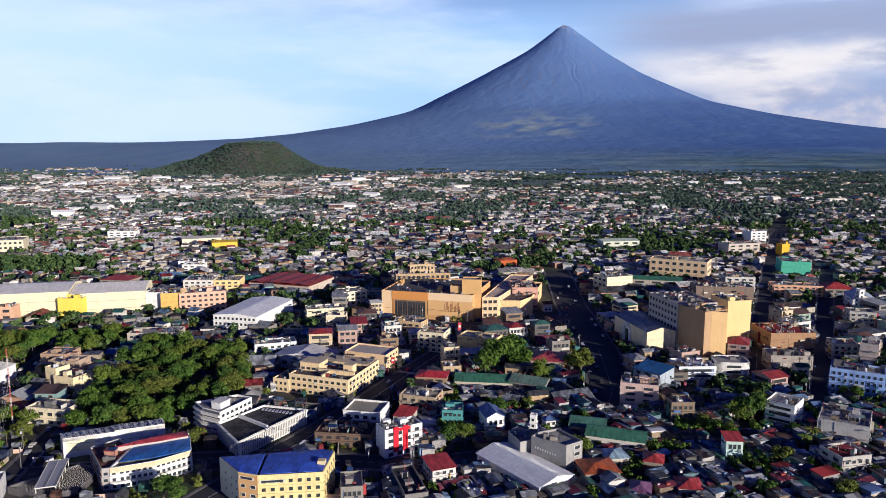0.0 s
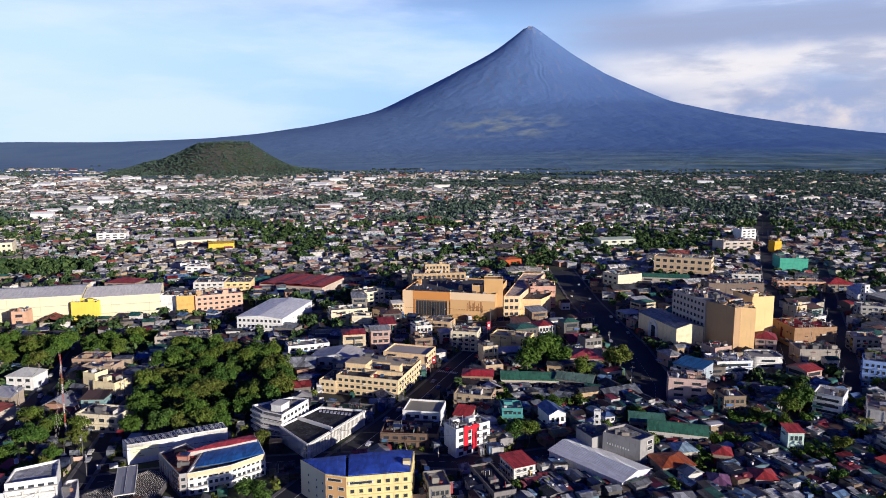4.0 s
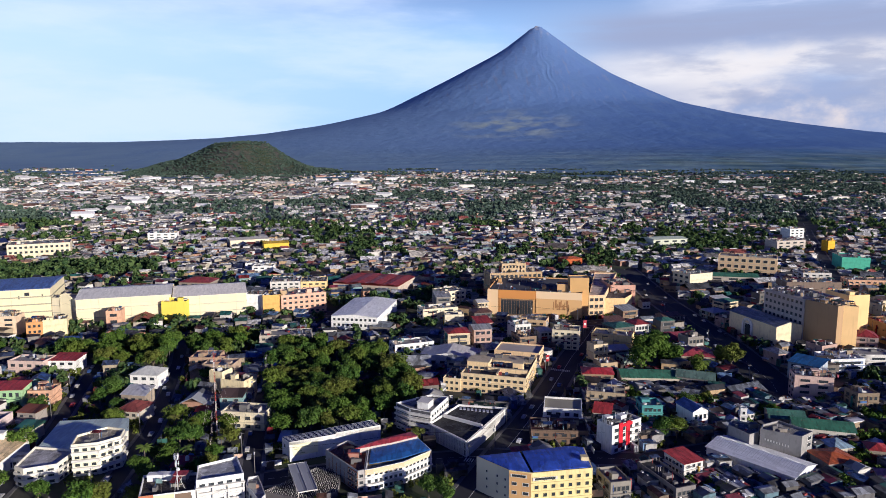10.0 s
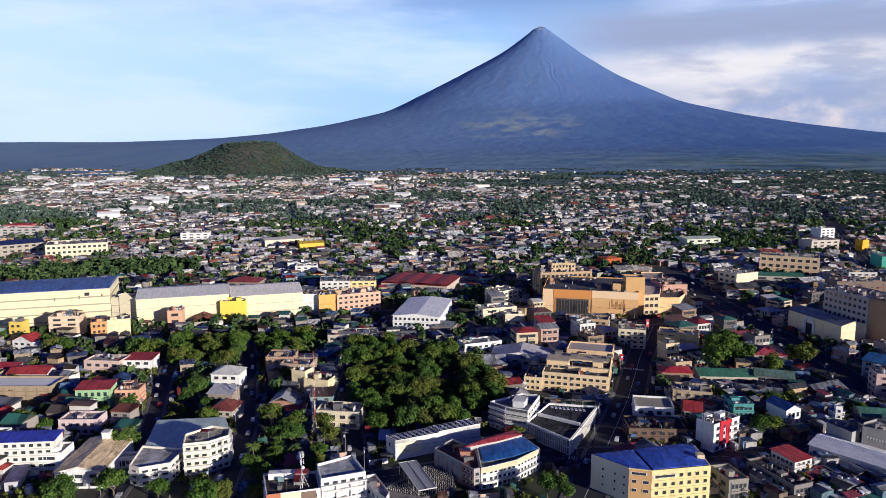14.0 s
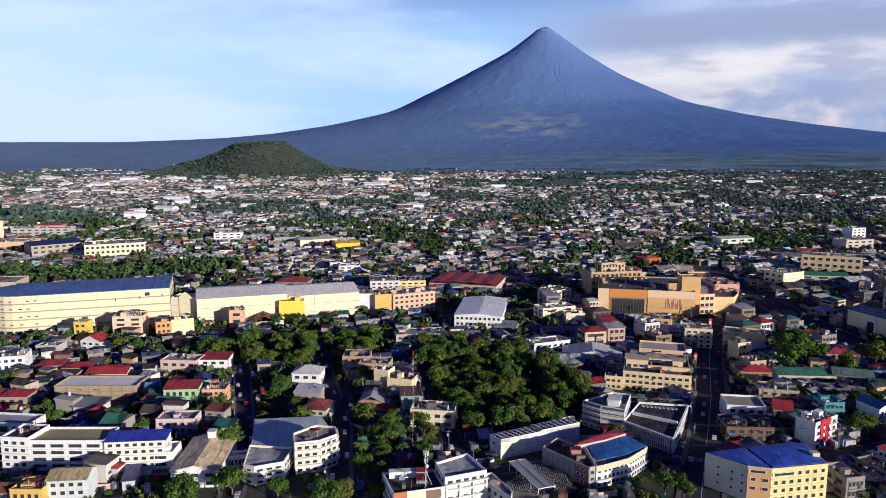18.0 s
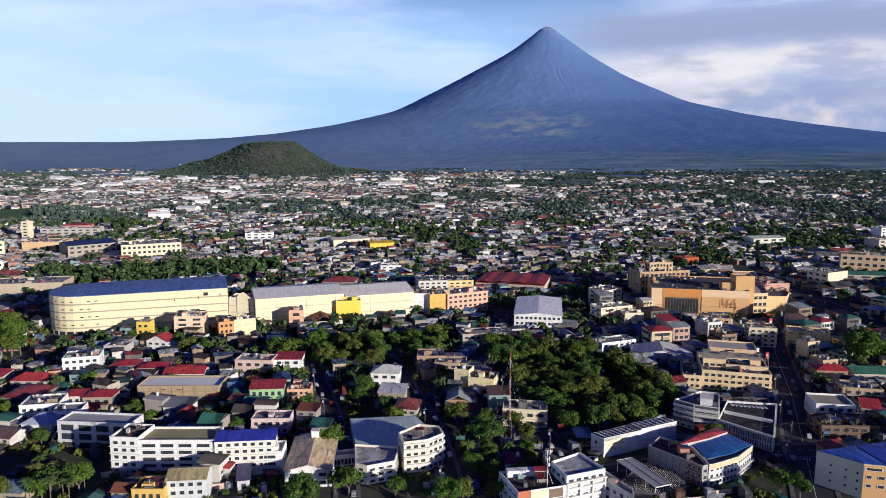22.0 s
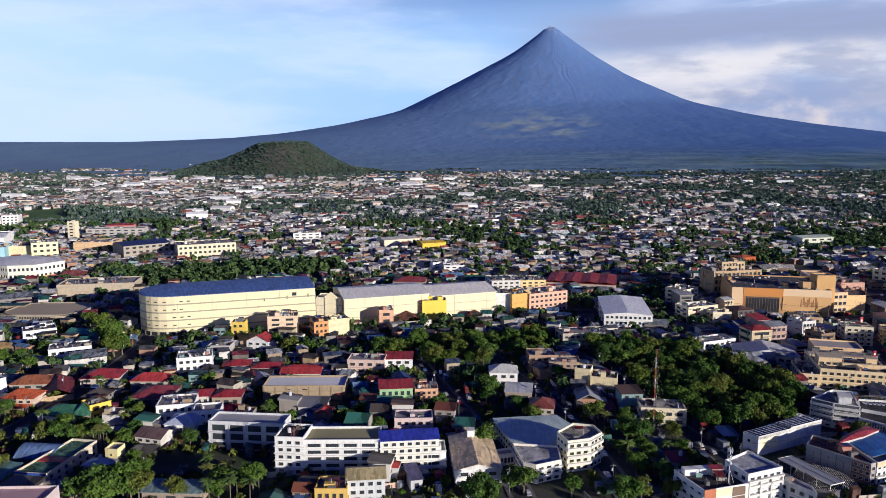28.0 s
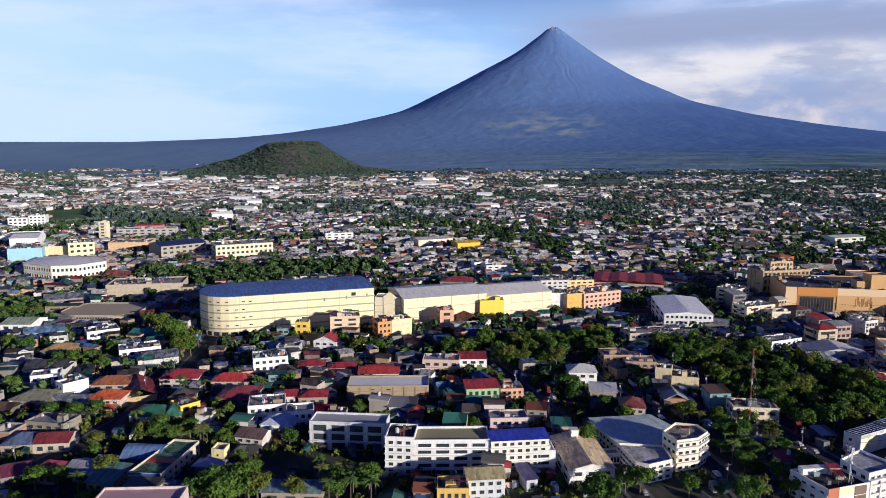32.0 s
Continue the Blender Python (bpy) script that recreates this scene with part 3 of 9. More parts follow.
def building(x, y, w, d, h, rot, wall, label, roof="flat", roof_rgb=(0.3, 0.29, 0.28), rise=1.5, floors=3, cols=5, side_cols=3, win=(1.5, 1.4), bands=True, frame_rgb=None,
             sides="fl", clutter=2, chamfer=0.0, base_z=0.0, name="building", ground_floor=None, ribbon=False, awning=None, seed=1, finish="wall", square=False, plain_front=False):
    """A block of flats, shops or offices whose front left corner stands at x, y; its front looks along -y turned by rot."""
    rnd = random.Random(seed)
    z0 = land(y) + base_z
    top = new(name)
    top.matrix_basis = pose(x, y, z0, 0, 0, rot)
    tagged(top, label, "building", "town buildings")
    SIZE_OF[top.name] = (w, d, h)
    wm = paint(wall, finish)
    part("wall", walls_mesh(w, d, h, wm, 0.9 if roof == "flat" else 0.05, chamfer, square), top)
    deck = 0.9 if roof == "flat" else 0.05
    if roof == "flat":
        part("roof_deck", unit_box(paint(roof_rgb, "deck")), top, at(0.34, 0.34, h - deck - 0.1, w - 0.68, d - 0.68, 0.16))
    else:
        if chamfer:
            part("roof", dome_mesh(w, d, chamfer, rise, paint(roof_rgb, "roof"), square), top, at(0, 0, h + 0.02))
        else:
            part("roof", roof_mesh(w, d, rise, roof, paint(roof_rgb, "roof")), top, at(0, 0, h + 0.16))
        if roof != "hip" and roof != "barrel":
            part("gable", gable_fill(w, d, rise, roof, wm), top, at(0, 0, h))
    fh = (h - (0.9 if roof == "flat" else 0.2)) / floors
    fr = paint(frame_rgb or tuple(round(v * 0.86, 3) for v in wall))
    ww, wh = win[0], max(win[1], 0.52 * fh)

    def row(length, n, place, lvl, faces_side):
        z = lvl * fh + (fh - wh) * 0.55
        if ribbon:
            part("window", window_mesh(fr), top, place(0.06 * length, z) @ Matrix.Diagonal((0.88 * length, 1, wh, 1)))
            return
        gap = (length - 1.2) / max(1, n)
        wide = min(max(ww, gap * 0.62), gap * 0.85)
        for i in range(n):
            u = 0.6 + gap * (i + 0.5) - wide / 2
            part("window", window_mesh(fr), top, place(u, z) @ Matrix.Diagonal((wide, 1, wh, 1)))
            if rnd.random() < 0.06:
                part("air_conditioner", unit_box(M_TRIM), top, place(u + wide * 0.3, z - 0.75) @ at(0, -0.55, 0, 0.9, 0.55, 0.65))

    if not chamfer and y < 620 and x > -150 and floors > 1 and finish != "clean" and plain_front is False:
        FACADES.append((top.matrix_basis.copy(), w, h, floors))
        FACADES.append((top.matrix_basis @ at(0, d, 0, rz=-90), d, h, floors))
        FACADES.append((top.matrix_basis @ at(w, 0, 0, rz=90), d, h, floors))
    inset = chamfer
    for lvl in range(floors):
        if ground_floor is not None and lvl == 0:
            continue
        if "f" in sides and cols:
            row(w - 2 * inset, cols, lambda u, z: Matrix.Translation((inset + u, 0, z)), lvl, "f")
        if "l" in sides and side_cols:
            row(d - 2 * inset, side_cols, lambda u, z: Matrix.Translation((0, d - inset - u, z)) @ Matrix.Rotation(radians(-90), 4, "Z"), lvl, "l")
        if "r" in sides and side_cols:
            row(d - 2 * inset, side_cols, lambda u, z: Matrix.Translation((w, inset + u, z)) @ Matrix.Rotation(radians(90), 4, "Z"), lvl, "r")
    if bands and not chamfer:
        for lvl in range(1, floors + 1):
            part("ledge", unit_box(fr), top, at(-0.35, -0.45, lvl * fh - 0.14, w + 0.7, d + 0.8, 0.28) if lvl < floors else at(-0.18, -0.18, h - 0.02, w + 0.36, 0.5, 0.14))
    if bands and chamfer:
        for lvl in range(1, floors):
            part("ledge", ring_mesh(w, d, chamfer, 0.4, 0.75, fr, square), top, at(0, 0, lvl * fh - 0.25))
    if ground_floor is not None:
        n = max(1, int(w // 5))
        for i in range(n):
            part("shopfront", window_mesh(paint(ground_floor)), top, at(0.4 + i * (w - 0.8) / n, 0, 0.2, (w - 0.8) / n - 0.3, 1, fh - 0.9))
        part("canopy", unit_box(paint(awning or (0.4, 0.38, 0.36))), top, at(0, -1.6, fh - 0.5, w, 1.62, 0.14))
    if roof == "flat":
        if clutter and not chamfer:
            ROOFTOPS.append((top.matrix_basis @ at(0, 0, h - deck + 0.06), w, d, min(1.0, clutter / 2.5)))
        for k in range(min(6, int(w * d / 70)) if clutter else 0):
            s = rnd.uniform(0.5, 1.4)
            part("roof_unit", unit_box(rnd.choice((M_CONCRETE, M_TRIM, M_DARKROOF))), top,
                 at(rnd.uniform(0.6, max(0.7, w - 2)), rnd.uniform(0.6, max(0.7, d - 2)), h - deck, s * rnd.uniform(0.8, 2.2), s, rnd.uniform(0.4, 1.3)))
        for k in range(clutter):
            cw, cd, ch = rnd.uniform(2, 4), rnd.uniform(2, 3.5), rnd.uniform(1.2, 3.0)
            cx, cy = rnd.uniform(1, max(1.1, w - cw - 1)), rnd.uniform(1, max(1.1, d - cd - 1))
            kind = rnd.choice(("stair_head", "water_tank", "vent_box", "stair_head"))
            part(kind, tank_mesh() if kind == "water_tank" else unit_box(wm if kind == "stair_head" else M_CONCRETE), top,
                 at(cx, cy, h - deck, *((1.6, 1.6, 2.0) if kind == "water_tank" else (cw, cd, ch))))
    return top


def tank_mesh():
    def make():
        n, v, f = 10, [], []
        for z, r in ((0, 0.5), (0.8, 0.5), (1.0, 0.15)):
            v += [(0.5 + r * math.cos(k * math.tau / n), 0.5 + r * math.sin(k * math.tau / n), z) for k in range(n)]
        for a in range(2):
            f += [(a * n + k, a * n + (k + 1) % n, (a + 1) * n + (k + 1) % n, (a + 1) * n + k) for k in range(n)]
        f.append(tuple(2 * n + k for k in range(n)))
        return mesh_of("water_tank", v, f, paint((0.45, 0.46, 0.48)), True)
    return shared("tank", make)


def corner_building(points, h, wall, label, roof="flat", roof_rgb=(0.3, 0.29, 0.28), rise=1.0, floors=3, spacing=3.2, win=(1.6, 1.5), frame_rgb=None, bands=True, skip=(), clutter=2, seed=1, base_z=0.0):
    """A building on a corner plot: its plan is the ring of corners, named from above against the clock."""
    rnd = random.Random(seed)
    pts = [Vector(p) for p in points]
    mid = sum(pts, Vector((0, 0))) / len(pts)
    top = new("building")
    top.matrix_basis = pose(mid.x, mid.y, land(mid.y) + base_z)
    tagged(top, label, "building", "town buildings")
    ring = [p - mid for p in pts]
    n = len(ring)
    RING_OF[top.name] = ([p.copy() for p in ring], h)
    inner = [p - p.normalized() * 0.45 for p in ring]
    deck = 0.9 if roof == "flat" else 0.02
    verts = [(p.x, p.y, -3) for p in ring] + [(p.x, p.y, h) for p in ring] + [(p.x, p.y, h) for p in inner] + [(p.x, p.y, h - deck) for p in inner]
    faces = [(a * n + i, a * n + (i + 1) % n, (a + 1) * n + (i + 1) % n, (a + 1) * n + i) for a in range(3) for i in range(n)]
    part("wall", mesh_of("wall", verts, faces + [tuple(3 * n + i for i in range(n))], paint(wall)), top)
    if roof == "flat":
        v = [(p.x * 0.985, p.y * 0.985, h - deck + z) for z in (-0.05, 0.05) for p in inner]
        part("roof_deck", mesh_of("roof_deck", v, [tuple(n + i for i in range(n))] + [(i, (i + 1) % n, n + (i + 1) % n, n + i) for i in range(n)], paint(roof_rgb, "deck")), top)
    else:
        v = [(p.x * 1.03, p.y * 1.03, h + 0.05 + z) for z in (0, 0.18) for p in ring] + [(p.x * 0.3, p.y * 0.3, h + 0.2 + rise) for p in ring]
        f = [(a * n + i, a * n + (i + 1) % n, (a + 1) * n + (i + 1) % n, (a + 1) * n + i) for a in range(2) for i in range(n)] + [tuple(2 * n + i for i in range(n))]
        part("roof", mesh_of("roof", v, f, paint(roof_rgb, "roof")), top)
    fr, fh = paint(frame_rgb or tuple(round(v * 0.86, 3) for v in wall)), (h - 0.9) / floors
    for i in range(n):
        a, c = ring[i], ring[(i + 1) % n]
        e = c - a
        ln, t = e.length, e.normalized()
        if -t.x > 0.35 or i in skip or ln < 2:
            continue
        k = max(1, int((ln - 0.8) / spacing))
        turn = Matrix.Rotation(math.atan2(t.y, t.x), 4, "Z")
        for lvl in range(floors):
            for j in range(k):
                p = a + t * (0.4 + (ln - 0.8) * (j + 0.5) / k - win[0] / 2)
                part("window", window_mesh(fr), top, Matrix.Translation((p.x, p.y, lvl * fh + (fh - win[1]) * 0.5)) @ turn @ Matrix.Diagonal((win[0], 1, win[1], 1)))
            if bands and lvl:
                part("ledge", unit_box(fr), top, Matrix.Translation((a.x, a.y, lvl * fh - 0.12)) @ turn @ at(-0.1, -0.25, 0, ln + 0.2, 0.4, 0.24))
    if roof == "flat":
        r = 0.6 * min(p.length for p in ring)
        if clutter:
            ROOFTOPS.append((top.matrix_basis @ at(-r, -r, h - deck + 0.05), 2 * r, 2 * r, 0.5))
        for _ in range(clutter):
            p = Vector((rnd.uniform(-.4, .4), rnd.uniform(-.4, .4)))
            q = ring[rnd.randrange(n)] * rnd.uniform(0.2, 0.55) + p
            part("vent_box", unit_box(M_CONCRETE), top, at(q.x - 0.8, q.y - 0.8, h - deck, rnd.uniform(1, 3), rnd.uniform(1, 2.5), rnd.uniform(0.7, 2.2)))
    for i in range(n):
        a, c = pts[i], pts[(i + 1) % n]
        TAKEN.append(((a.x + mid.x) / 2, (a.y + mid.y) / 2, (a - mid).length * 0.5))
        TAKEN.append(((a.x + c.x + mid.x * 2) / 4, (a.y + c.y + mid.y * 2) / 4, ((a + c) / 2 - mid).length * 0.5))
    return top


def on_wall(top, i, name, mat, u0, u1, z0, z1, out=0.15):
    """A panel, or with no material a window, on wall i of a corner building, from u0 to u1 of its length."""
    ring, h = RING_OF[top.name]
    a, c = ring[i], ring[(i + 1) % len(ring)]
    e = c - a
    turn = Matrix.Translation((a.x, a.y, 0)) @ Matrix.Rotation(math.atan2(e.y, e.x), 4, "Z")
    if mat is None:
        return part(name, window_mesh(M_TRIM), top, turn @ at(u0 * e.length, -out, z0, (u1 - u0) * e.length, 1, z1 - z0))
    return part(name, unit_box(mat), top, turn @ at(u0 * e.length, -out, z0, (u1 - u0) * e.length, out + 0.02, z1 - z0))


def roof_shell(top, corners, z, rise, mat, shrink=0.04):
    """A low tented sheet roof over part of a plan."""
    mid = sum(corners, Vector((0, 0))) / len(corners)
    q = [p.lerp(mid, shrink) for p in corners]
    n = len(q)
    v = [(p.x, p.y, z) for p in q] + [(p.x, p.y, z + 0.22) for p in q] + [(p.lerp(mid, 0.55).x, p.lerp(mid, 0.55).y, z + 0.22 + rise) for p in q]
    f = [(a * n + k, a * n + (k + 1) % n, (a + 1) * n + (k + 1) % n, (a + 1) * n + k) for a in range(2) for k in range(n)] + [tuple(2 * n + k for k in range(n)), tuple(reversed(range(n)))]
    return part("roof_shell", mesh_of("roof_shell", v, f, mat), top)


# ---- roads ----
TAKEN = []  # footprints: (x, y, reach) circles and (x0, y0, x1, y1, half width) strips
STRIPS = []


def road(points, width, name="road", label="dark worn asphalt street", marks=True, z=0.05, solid=False):
    pts = [Vector(p) for p in points]
    verts, faces = [], []
    for i, p in enumerate(pts):
        t = (pts[min(i + 1, len(pts) - 1)] - pts[max(i - 1, 0)]).normalized()
        nrm = Vector((-t.y, t.x))
        for s in (-0.5, 0.5):
            q = p + nrm * s * width
            verts.append((q.x, q.y, terrain(q.x, q.y) + z))
    for i in range(len(pts) - 1):
        faces.append((2 * i, 2 * i + 2, 2 * i + 3, 2 * i + 1))
        STRIPS.append((pts[i].x, pts[i].y, pts[i + 1].x, pts[i + 1].y, width / 2 + 1.5))
    lift = 0.012 * len(STRIPS) * 0.2
    verts = [(p, q, r + lift) for p, q, r in verts]
    ob = new(name, mesh_of(name, verts, faces, M_ROAD))
    tagged(ob, label, "road", kind="structure")
    kerb_v, kerb_f = [], []
    for side in (-1, 1):
        for i in range(len(pts) - 1):
            t = (pts[i + 1] - pts[i]).normalized()
            nrm = Vector((-t.y, t.x))
            a, b = pts[i] + nrm * side * (width / 2), pts[i + 1] + nrm * side * (width / 2)
            a2, b2 = a + nrm * side * 1.6, b + nrm * side * 1.6
            n = len(kerb_v)
            for p in (a, b, b2, a2):
                kerb_v.append((p.x, p.y, terrain(p.x, p.y) - 0.1))
            for p in (a, b, b2, a2):
                kerb_v.append((p.x, p.y, terrain(p.x, p.y) + z + 0.16))
            kerb_f += [tuple(n + k for k in f) for f in BOX_F]
    k = new("pavement", mesh_of("pavement", kerb_v, kerb_f, M_CONCRETE))
    tagged(k, "grey concrete pavement with a raised kerb", "pavement", kind="structure")
    if marks and width > 10.5:
        v, f = [], []
        for i in range(len(pts) - 1):
            seg = pts[i + 1] - pts[i]
            t, ln = seg.normalized(), seg.length
            nrm, s = Vector((-t.y, t.x)), 0.0
            wide = 0.13 if solid else 0.09
            while s < ln - 3:
                a, b = pts[i] + t * s, pts[i] + t * (s + (4.5 if solid else 2.4))
                n = len(v)
                for p, e in ((a, -wide), (b, -wide), (b, wide), (a, wide)):
                    q = p + nrm * e
                    v.append((q.x, q.y, terrain(q.x, q.y) + z + lift + 0.012))
                f.append((n, n + 1, n + 2, n + 3))
                s += 4.5
        mk = new("road_marking", mesh_of("road_marking", v, f, paint((0.55, 0.54, 0.50))))
        tagged(mk, "faded white centre line on the asphalt", "road marking", kind="structure")
    return ob


def clear_of(x, y, r):
    for a, b, c in TAKEN:
        if (x - a) ** 2 + (y - b) ** 2 < (c + r) ** 2:
            return False
    for x0, y0, x1, y1, hw in STRIPS:
        dx, dy = x1 - x0, y1 - y0
        k = max(0.0, min(1.0, ((x - x0) * dx + (y - y0) * dy) / (dx * dx + dy * dy)))
        if math.hypot(x - x0 - k * dx, y - y0 - k * dy) < hw + r * 0.8:
            return False
    return True


def take(x, y, w, d, rot, margin=0.0):
    """Covers a footprint with circles, so that nothing else is set there."""
    c, s = math.cos(radians(rot)), math.sin(radians(rot))
    r = min(w, d) / 2
    n = max(1, int(math.ceil(max(w, d) / (2 * r) * 1.5)))
    for k in range(n):
        f = (k + 0.5) / n
        u, v = (r + f * 0 + (w - 2 * r) * (k / max(1, n - 1)), d / 2) if w >= d else (w / 2, r + (d - 2 * r) * (k / max(1, n - 1)))
        TAKEN.append((x + c * u - s * v, y + s * u + c * v, r * 1.08 + margin))


def hero(x, y, w, d, h, rot, wall, label, **kw):
    take(x, y, w, d, rot)
    return building(x, y, w, d, h, rot, wall, label, **kw)


# ---- trees ----
def crown_mesh(seed, n, rx, rz, leaf, mat=None, lobes=5):
    """A crown of many small leaf clumps spread over many uneven lobes, with gaps."""
    rnd = random.Random(seed)
    cs, many = [], lobes > 6
    for _ in range(lobes):
        d = Vector((rnd.gauss(0, 1), rnd.gauss(0, 1), rnd.gauss(0.2, 0.8))).normalized() * rnd.uniform(0.2, 0.78 if many else 0.5)
        cs.append((d.x * rx, d.y * rx, d.z * rz, rnd.uniform(0.24, 0.46) if many else rnd.uniform(0.45, 0.7)))
    v, f = [], []
    for _ in range(n):
        cx, cy, cz, k = rnd.choice(cs)
        d = Vector((rnd.gauss(0, 1), rnd.gauss(0, 1), rnd.gauss(0.15, 0.8))).normalized()
        r = rnd.uniform(0.55, 1.15)
        p = Vector((cx + d.x * rx * k * r, cy + d.y * rx * k * r, cz + d.z * rz * k * r))
        a = (d + Vector((rnd.uniform(-.8, .8), rnd.uniform(-.8, .8), rnd.uniform(-.3, 1.0)))).normalized()
        s = a.orthogonal().normalized()
        t = a.cross(s)
        ang = rnd.uniform(0, math.tau)
        s, t = s * math.cos(ang) + t * math.sin(ang), t * math.cos(ang) - s * math.sin(ang)
        q = leaf * rnd.uniform(0.5, 1.4)
        b = len(v)
        for e in (s * q, t * q * 0.7 + a * 0.25 * q, -s * q, -t * q * 0.7 + a * 0.2 * q):
            v.append(tuple(p + e))
        f.append((b, b + 1, b + 2, b + 3))
    return v, f


def trunk_data(h, r):
    v, f = [], []

    def limb(p, q, r0, r1, n=6):
        b = len(v)
        ax = (q - p).normalized()
        s = ax.orthogonal().normalized()
        t = ax.cross(s)
        for c, rr in ((p, r0), (q, r1)):
            v.extend(tuple(c + (s * math.cos(k * math.tau / n) + t * math.sin(k * math.tau / n)) * rr) for k in range(n))
        f.extend((b + k, b + (k + 1) % n, b + n + (k + 1) % n, b + n + k) for k in range(n))

    limb(Vector((0, 0, -0.5)), Vector((0.1, 0, h * 0.6)), r, r * 0.6)
    for k in range(4):
        a = k * 1.6 + 0.4
        limb(Vector((0.1, 0, h * 0.5)), Vector((math.cos(a) * h * 0.35, math.sin(a) * h * 0.35, h * 0.95)), r * 0.5, r * 0.15)
    return v, f


CROWNS = [mesh_of("crown", *crown_mesh(20 + k, 1900, 4.4, 3.5, 0.36, None, 18), M_LEAF) for k in range(5)]
TRUNK = mesh_of("trunk", *trunk_data(5.0, 0.35), M_BARK)


def tree(x, y, s=1.0, seed=0, squash=1.0):
    t = new("tree")
    t.matrix_basis = pose(x, y, terrain(x, y), 0, 0, (seed * 47) % 360)
    tagged(t, "broad-leaved tree with a dense dark green crown", "tree", "town trees")
    part("trunk", TRUNK, t, at(0, 0, 0, s, s, s))
    part("crown", CROWNS[seed % 5], t, at(0, 0, 5.6 * s, s * 1.05, s, s * squash))
    return t


def palm_meshes():
    rnd = random.Random(5)
    v, f = [], []
    for k in range(16):
        a, droop = k * math.tau / 16 + rnd.uniform(-.15, .15), rnd.uniform(0.2, 1.0)
        prev = None
        for i in range(7):
            u = i / 6
            c = Vector((math.cos(a), math.sin(a), 0)) * (3.4 * u) + Vector((0, 0, 1.0 * u - 2.6 * droop * u * u))
            wd = 0.55 * math.sin(math.pi * min(1, u * 0.9 + 0.1))
            sd = Vector((-math.sin(a), math.cos(a), 0)) * wd
            b = len(v)
            v += [tuple(c + sd - Vector((0, 0, wd * 0.5))), tuple(c), tuple(c - sd - Vector((0, 0, wd * 0.5)))]
            if prev is not None:
                f += [(prev, prev + 1, b + 1, b), (prev + 1, prev + 2, b + 2, b + 1)]
            prev = b
    tv, tf = [], []
    for i in range(7):
        tv += [(0.12 * i * 0.3 + 0.2 * math.cos(k * math.tau / 6) * (1 - i * 0.07), 0.2 * math.sin(k * math.tau / 6) * (1 - i * 0.07), -0.5 + i * 1.6) for k in range(6)]
        if i:
            tf += [((i - 1) * 6 + k, (i - 1) * 6 + (k + 1) % 6, i * 6 + (k + 1) % 6, i * 6 + k) for k in range(6)]
    return mesh_of("fronds", v, f, M_PALM), mesh_of("palm_trunk", tv, tf, M_BARK)


FRONDS, PALM_TRUNK = palm_meshes()


def palm(x, y, s=1.0, rz=0.0):
    t = new("palm_tree")
    t.matrix_basis = pose(x, y, terrain(x, y), 0, 0, rz)
    tagged(t, "coconut palm with drooping fronds", "palm tree", "town palms")
    part("trunk", PALM_TRUNK, t, at(0, 0, 0, s, s, s))
    part("crown", FRONDS, t, at(0.2 * s, 0, 9.0 * s, s, s, s))




# ---- streets and buildings, placed one by one ----
road([(-106.0, 200.0), (-83.5, 252.1), (-64.8, 294.5), (-49.4, 330.0), (-23.2, 398.5), (-8.5, 433.0), (7.4, 471.0)], 13.4, solid=True)
road([(-222.0, 200.0), (-220.9, 237.7), (-226.3, 294.3), (-248.7, 393.4), (-266.7, 455.8)], 7)
road([(-255.0, 200.0), (-262.4, 272.1), (-282.0, 346.6), (-292.6, 389.2)], 6.5)
road([(-168.0, 200.0), (-170.4, 236.3), (-187.8, 335.9), (-192.3, 414.7), (-174.3, 500.4)], 7)
road([(67.3, 334.0), (72.7, 352.0), (78.0, 422.8), (77.6, 543.7), (82.1, 674.8)], 22)
road([(154.0, 377.6), (173.6, 426.5), (375.3, 890.0), (478.4, 1113.8)], 11)
road([(168.7, 338.0), (174.7, 347.6), (256.6, 515.8), (338.3, 683.3)], 10)
road([(-170.0, 247.0), (-112.0, 263.0), (-80.0, 267.0), (-20.0, 262.0), (40.0, 280.0)], 11)
road([(-470.0, 474.0), (-420.0, 492.0), (-330.0, 500.0), (-260.0, 512.0), (-174.0, 511.0), (0.0, 478.0), (82.0, 500.0)], 12)
road([(-497.0, 200.0), (-490.0, 240.0), (-483.9, 262.3), (-474.3, 286.5), (-466.5, 315.8), (-464.0, 345.0), (-462.0, 382.0), (-463.0, 430.0), (-471.0, 474.0)], 8.5)
road([(-640.0, 250.0), (-560.0, 290.0), (-515.0, 312.0)], 7)
hero(-170.3, 457.6, 31.2, 56.3, 11.2, -10.2, (0.78, 0.77, 0.74), 'white commercial hall with a pale metal roof', roof='gable_y', roof_rgb=(0.84, 0.84, 0.85), rise=1.5, floors=3, cols=10, seed=12)
market = hero(-186.0, 585.0, 57.0, 44.0, 7.0, -17.0, (0.5, 0.42, 0.34), 'public market under parallel low red roofs', roof='shed', roof_rgb=(0.30, 0.04, 0.035), rise=0.4, floors=1, cols=8, seed=13)
for bay in range(4):
    part("roof_bay", roof_mesh(13.7, 44.0, 0.8, "gable_y", paint((0.36, 0.05, 0.04), "roof"), 0.3), market, at(0.2 + 14.2 * bay, 0, 7.9 + 0.4 * (bay in (1, 2))))
hero(-239.8, 507.4, 14.0, 14.0, 15.5, -1.5, (0.78, 0.77, 0.74), 'white end block of a hotel', floors=4, cols=0, bands=False, side_cols=0, seed=14)
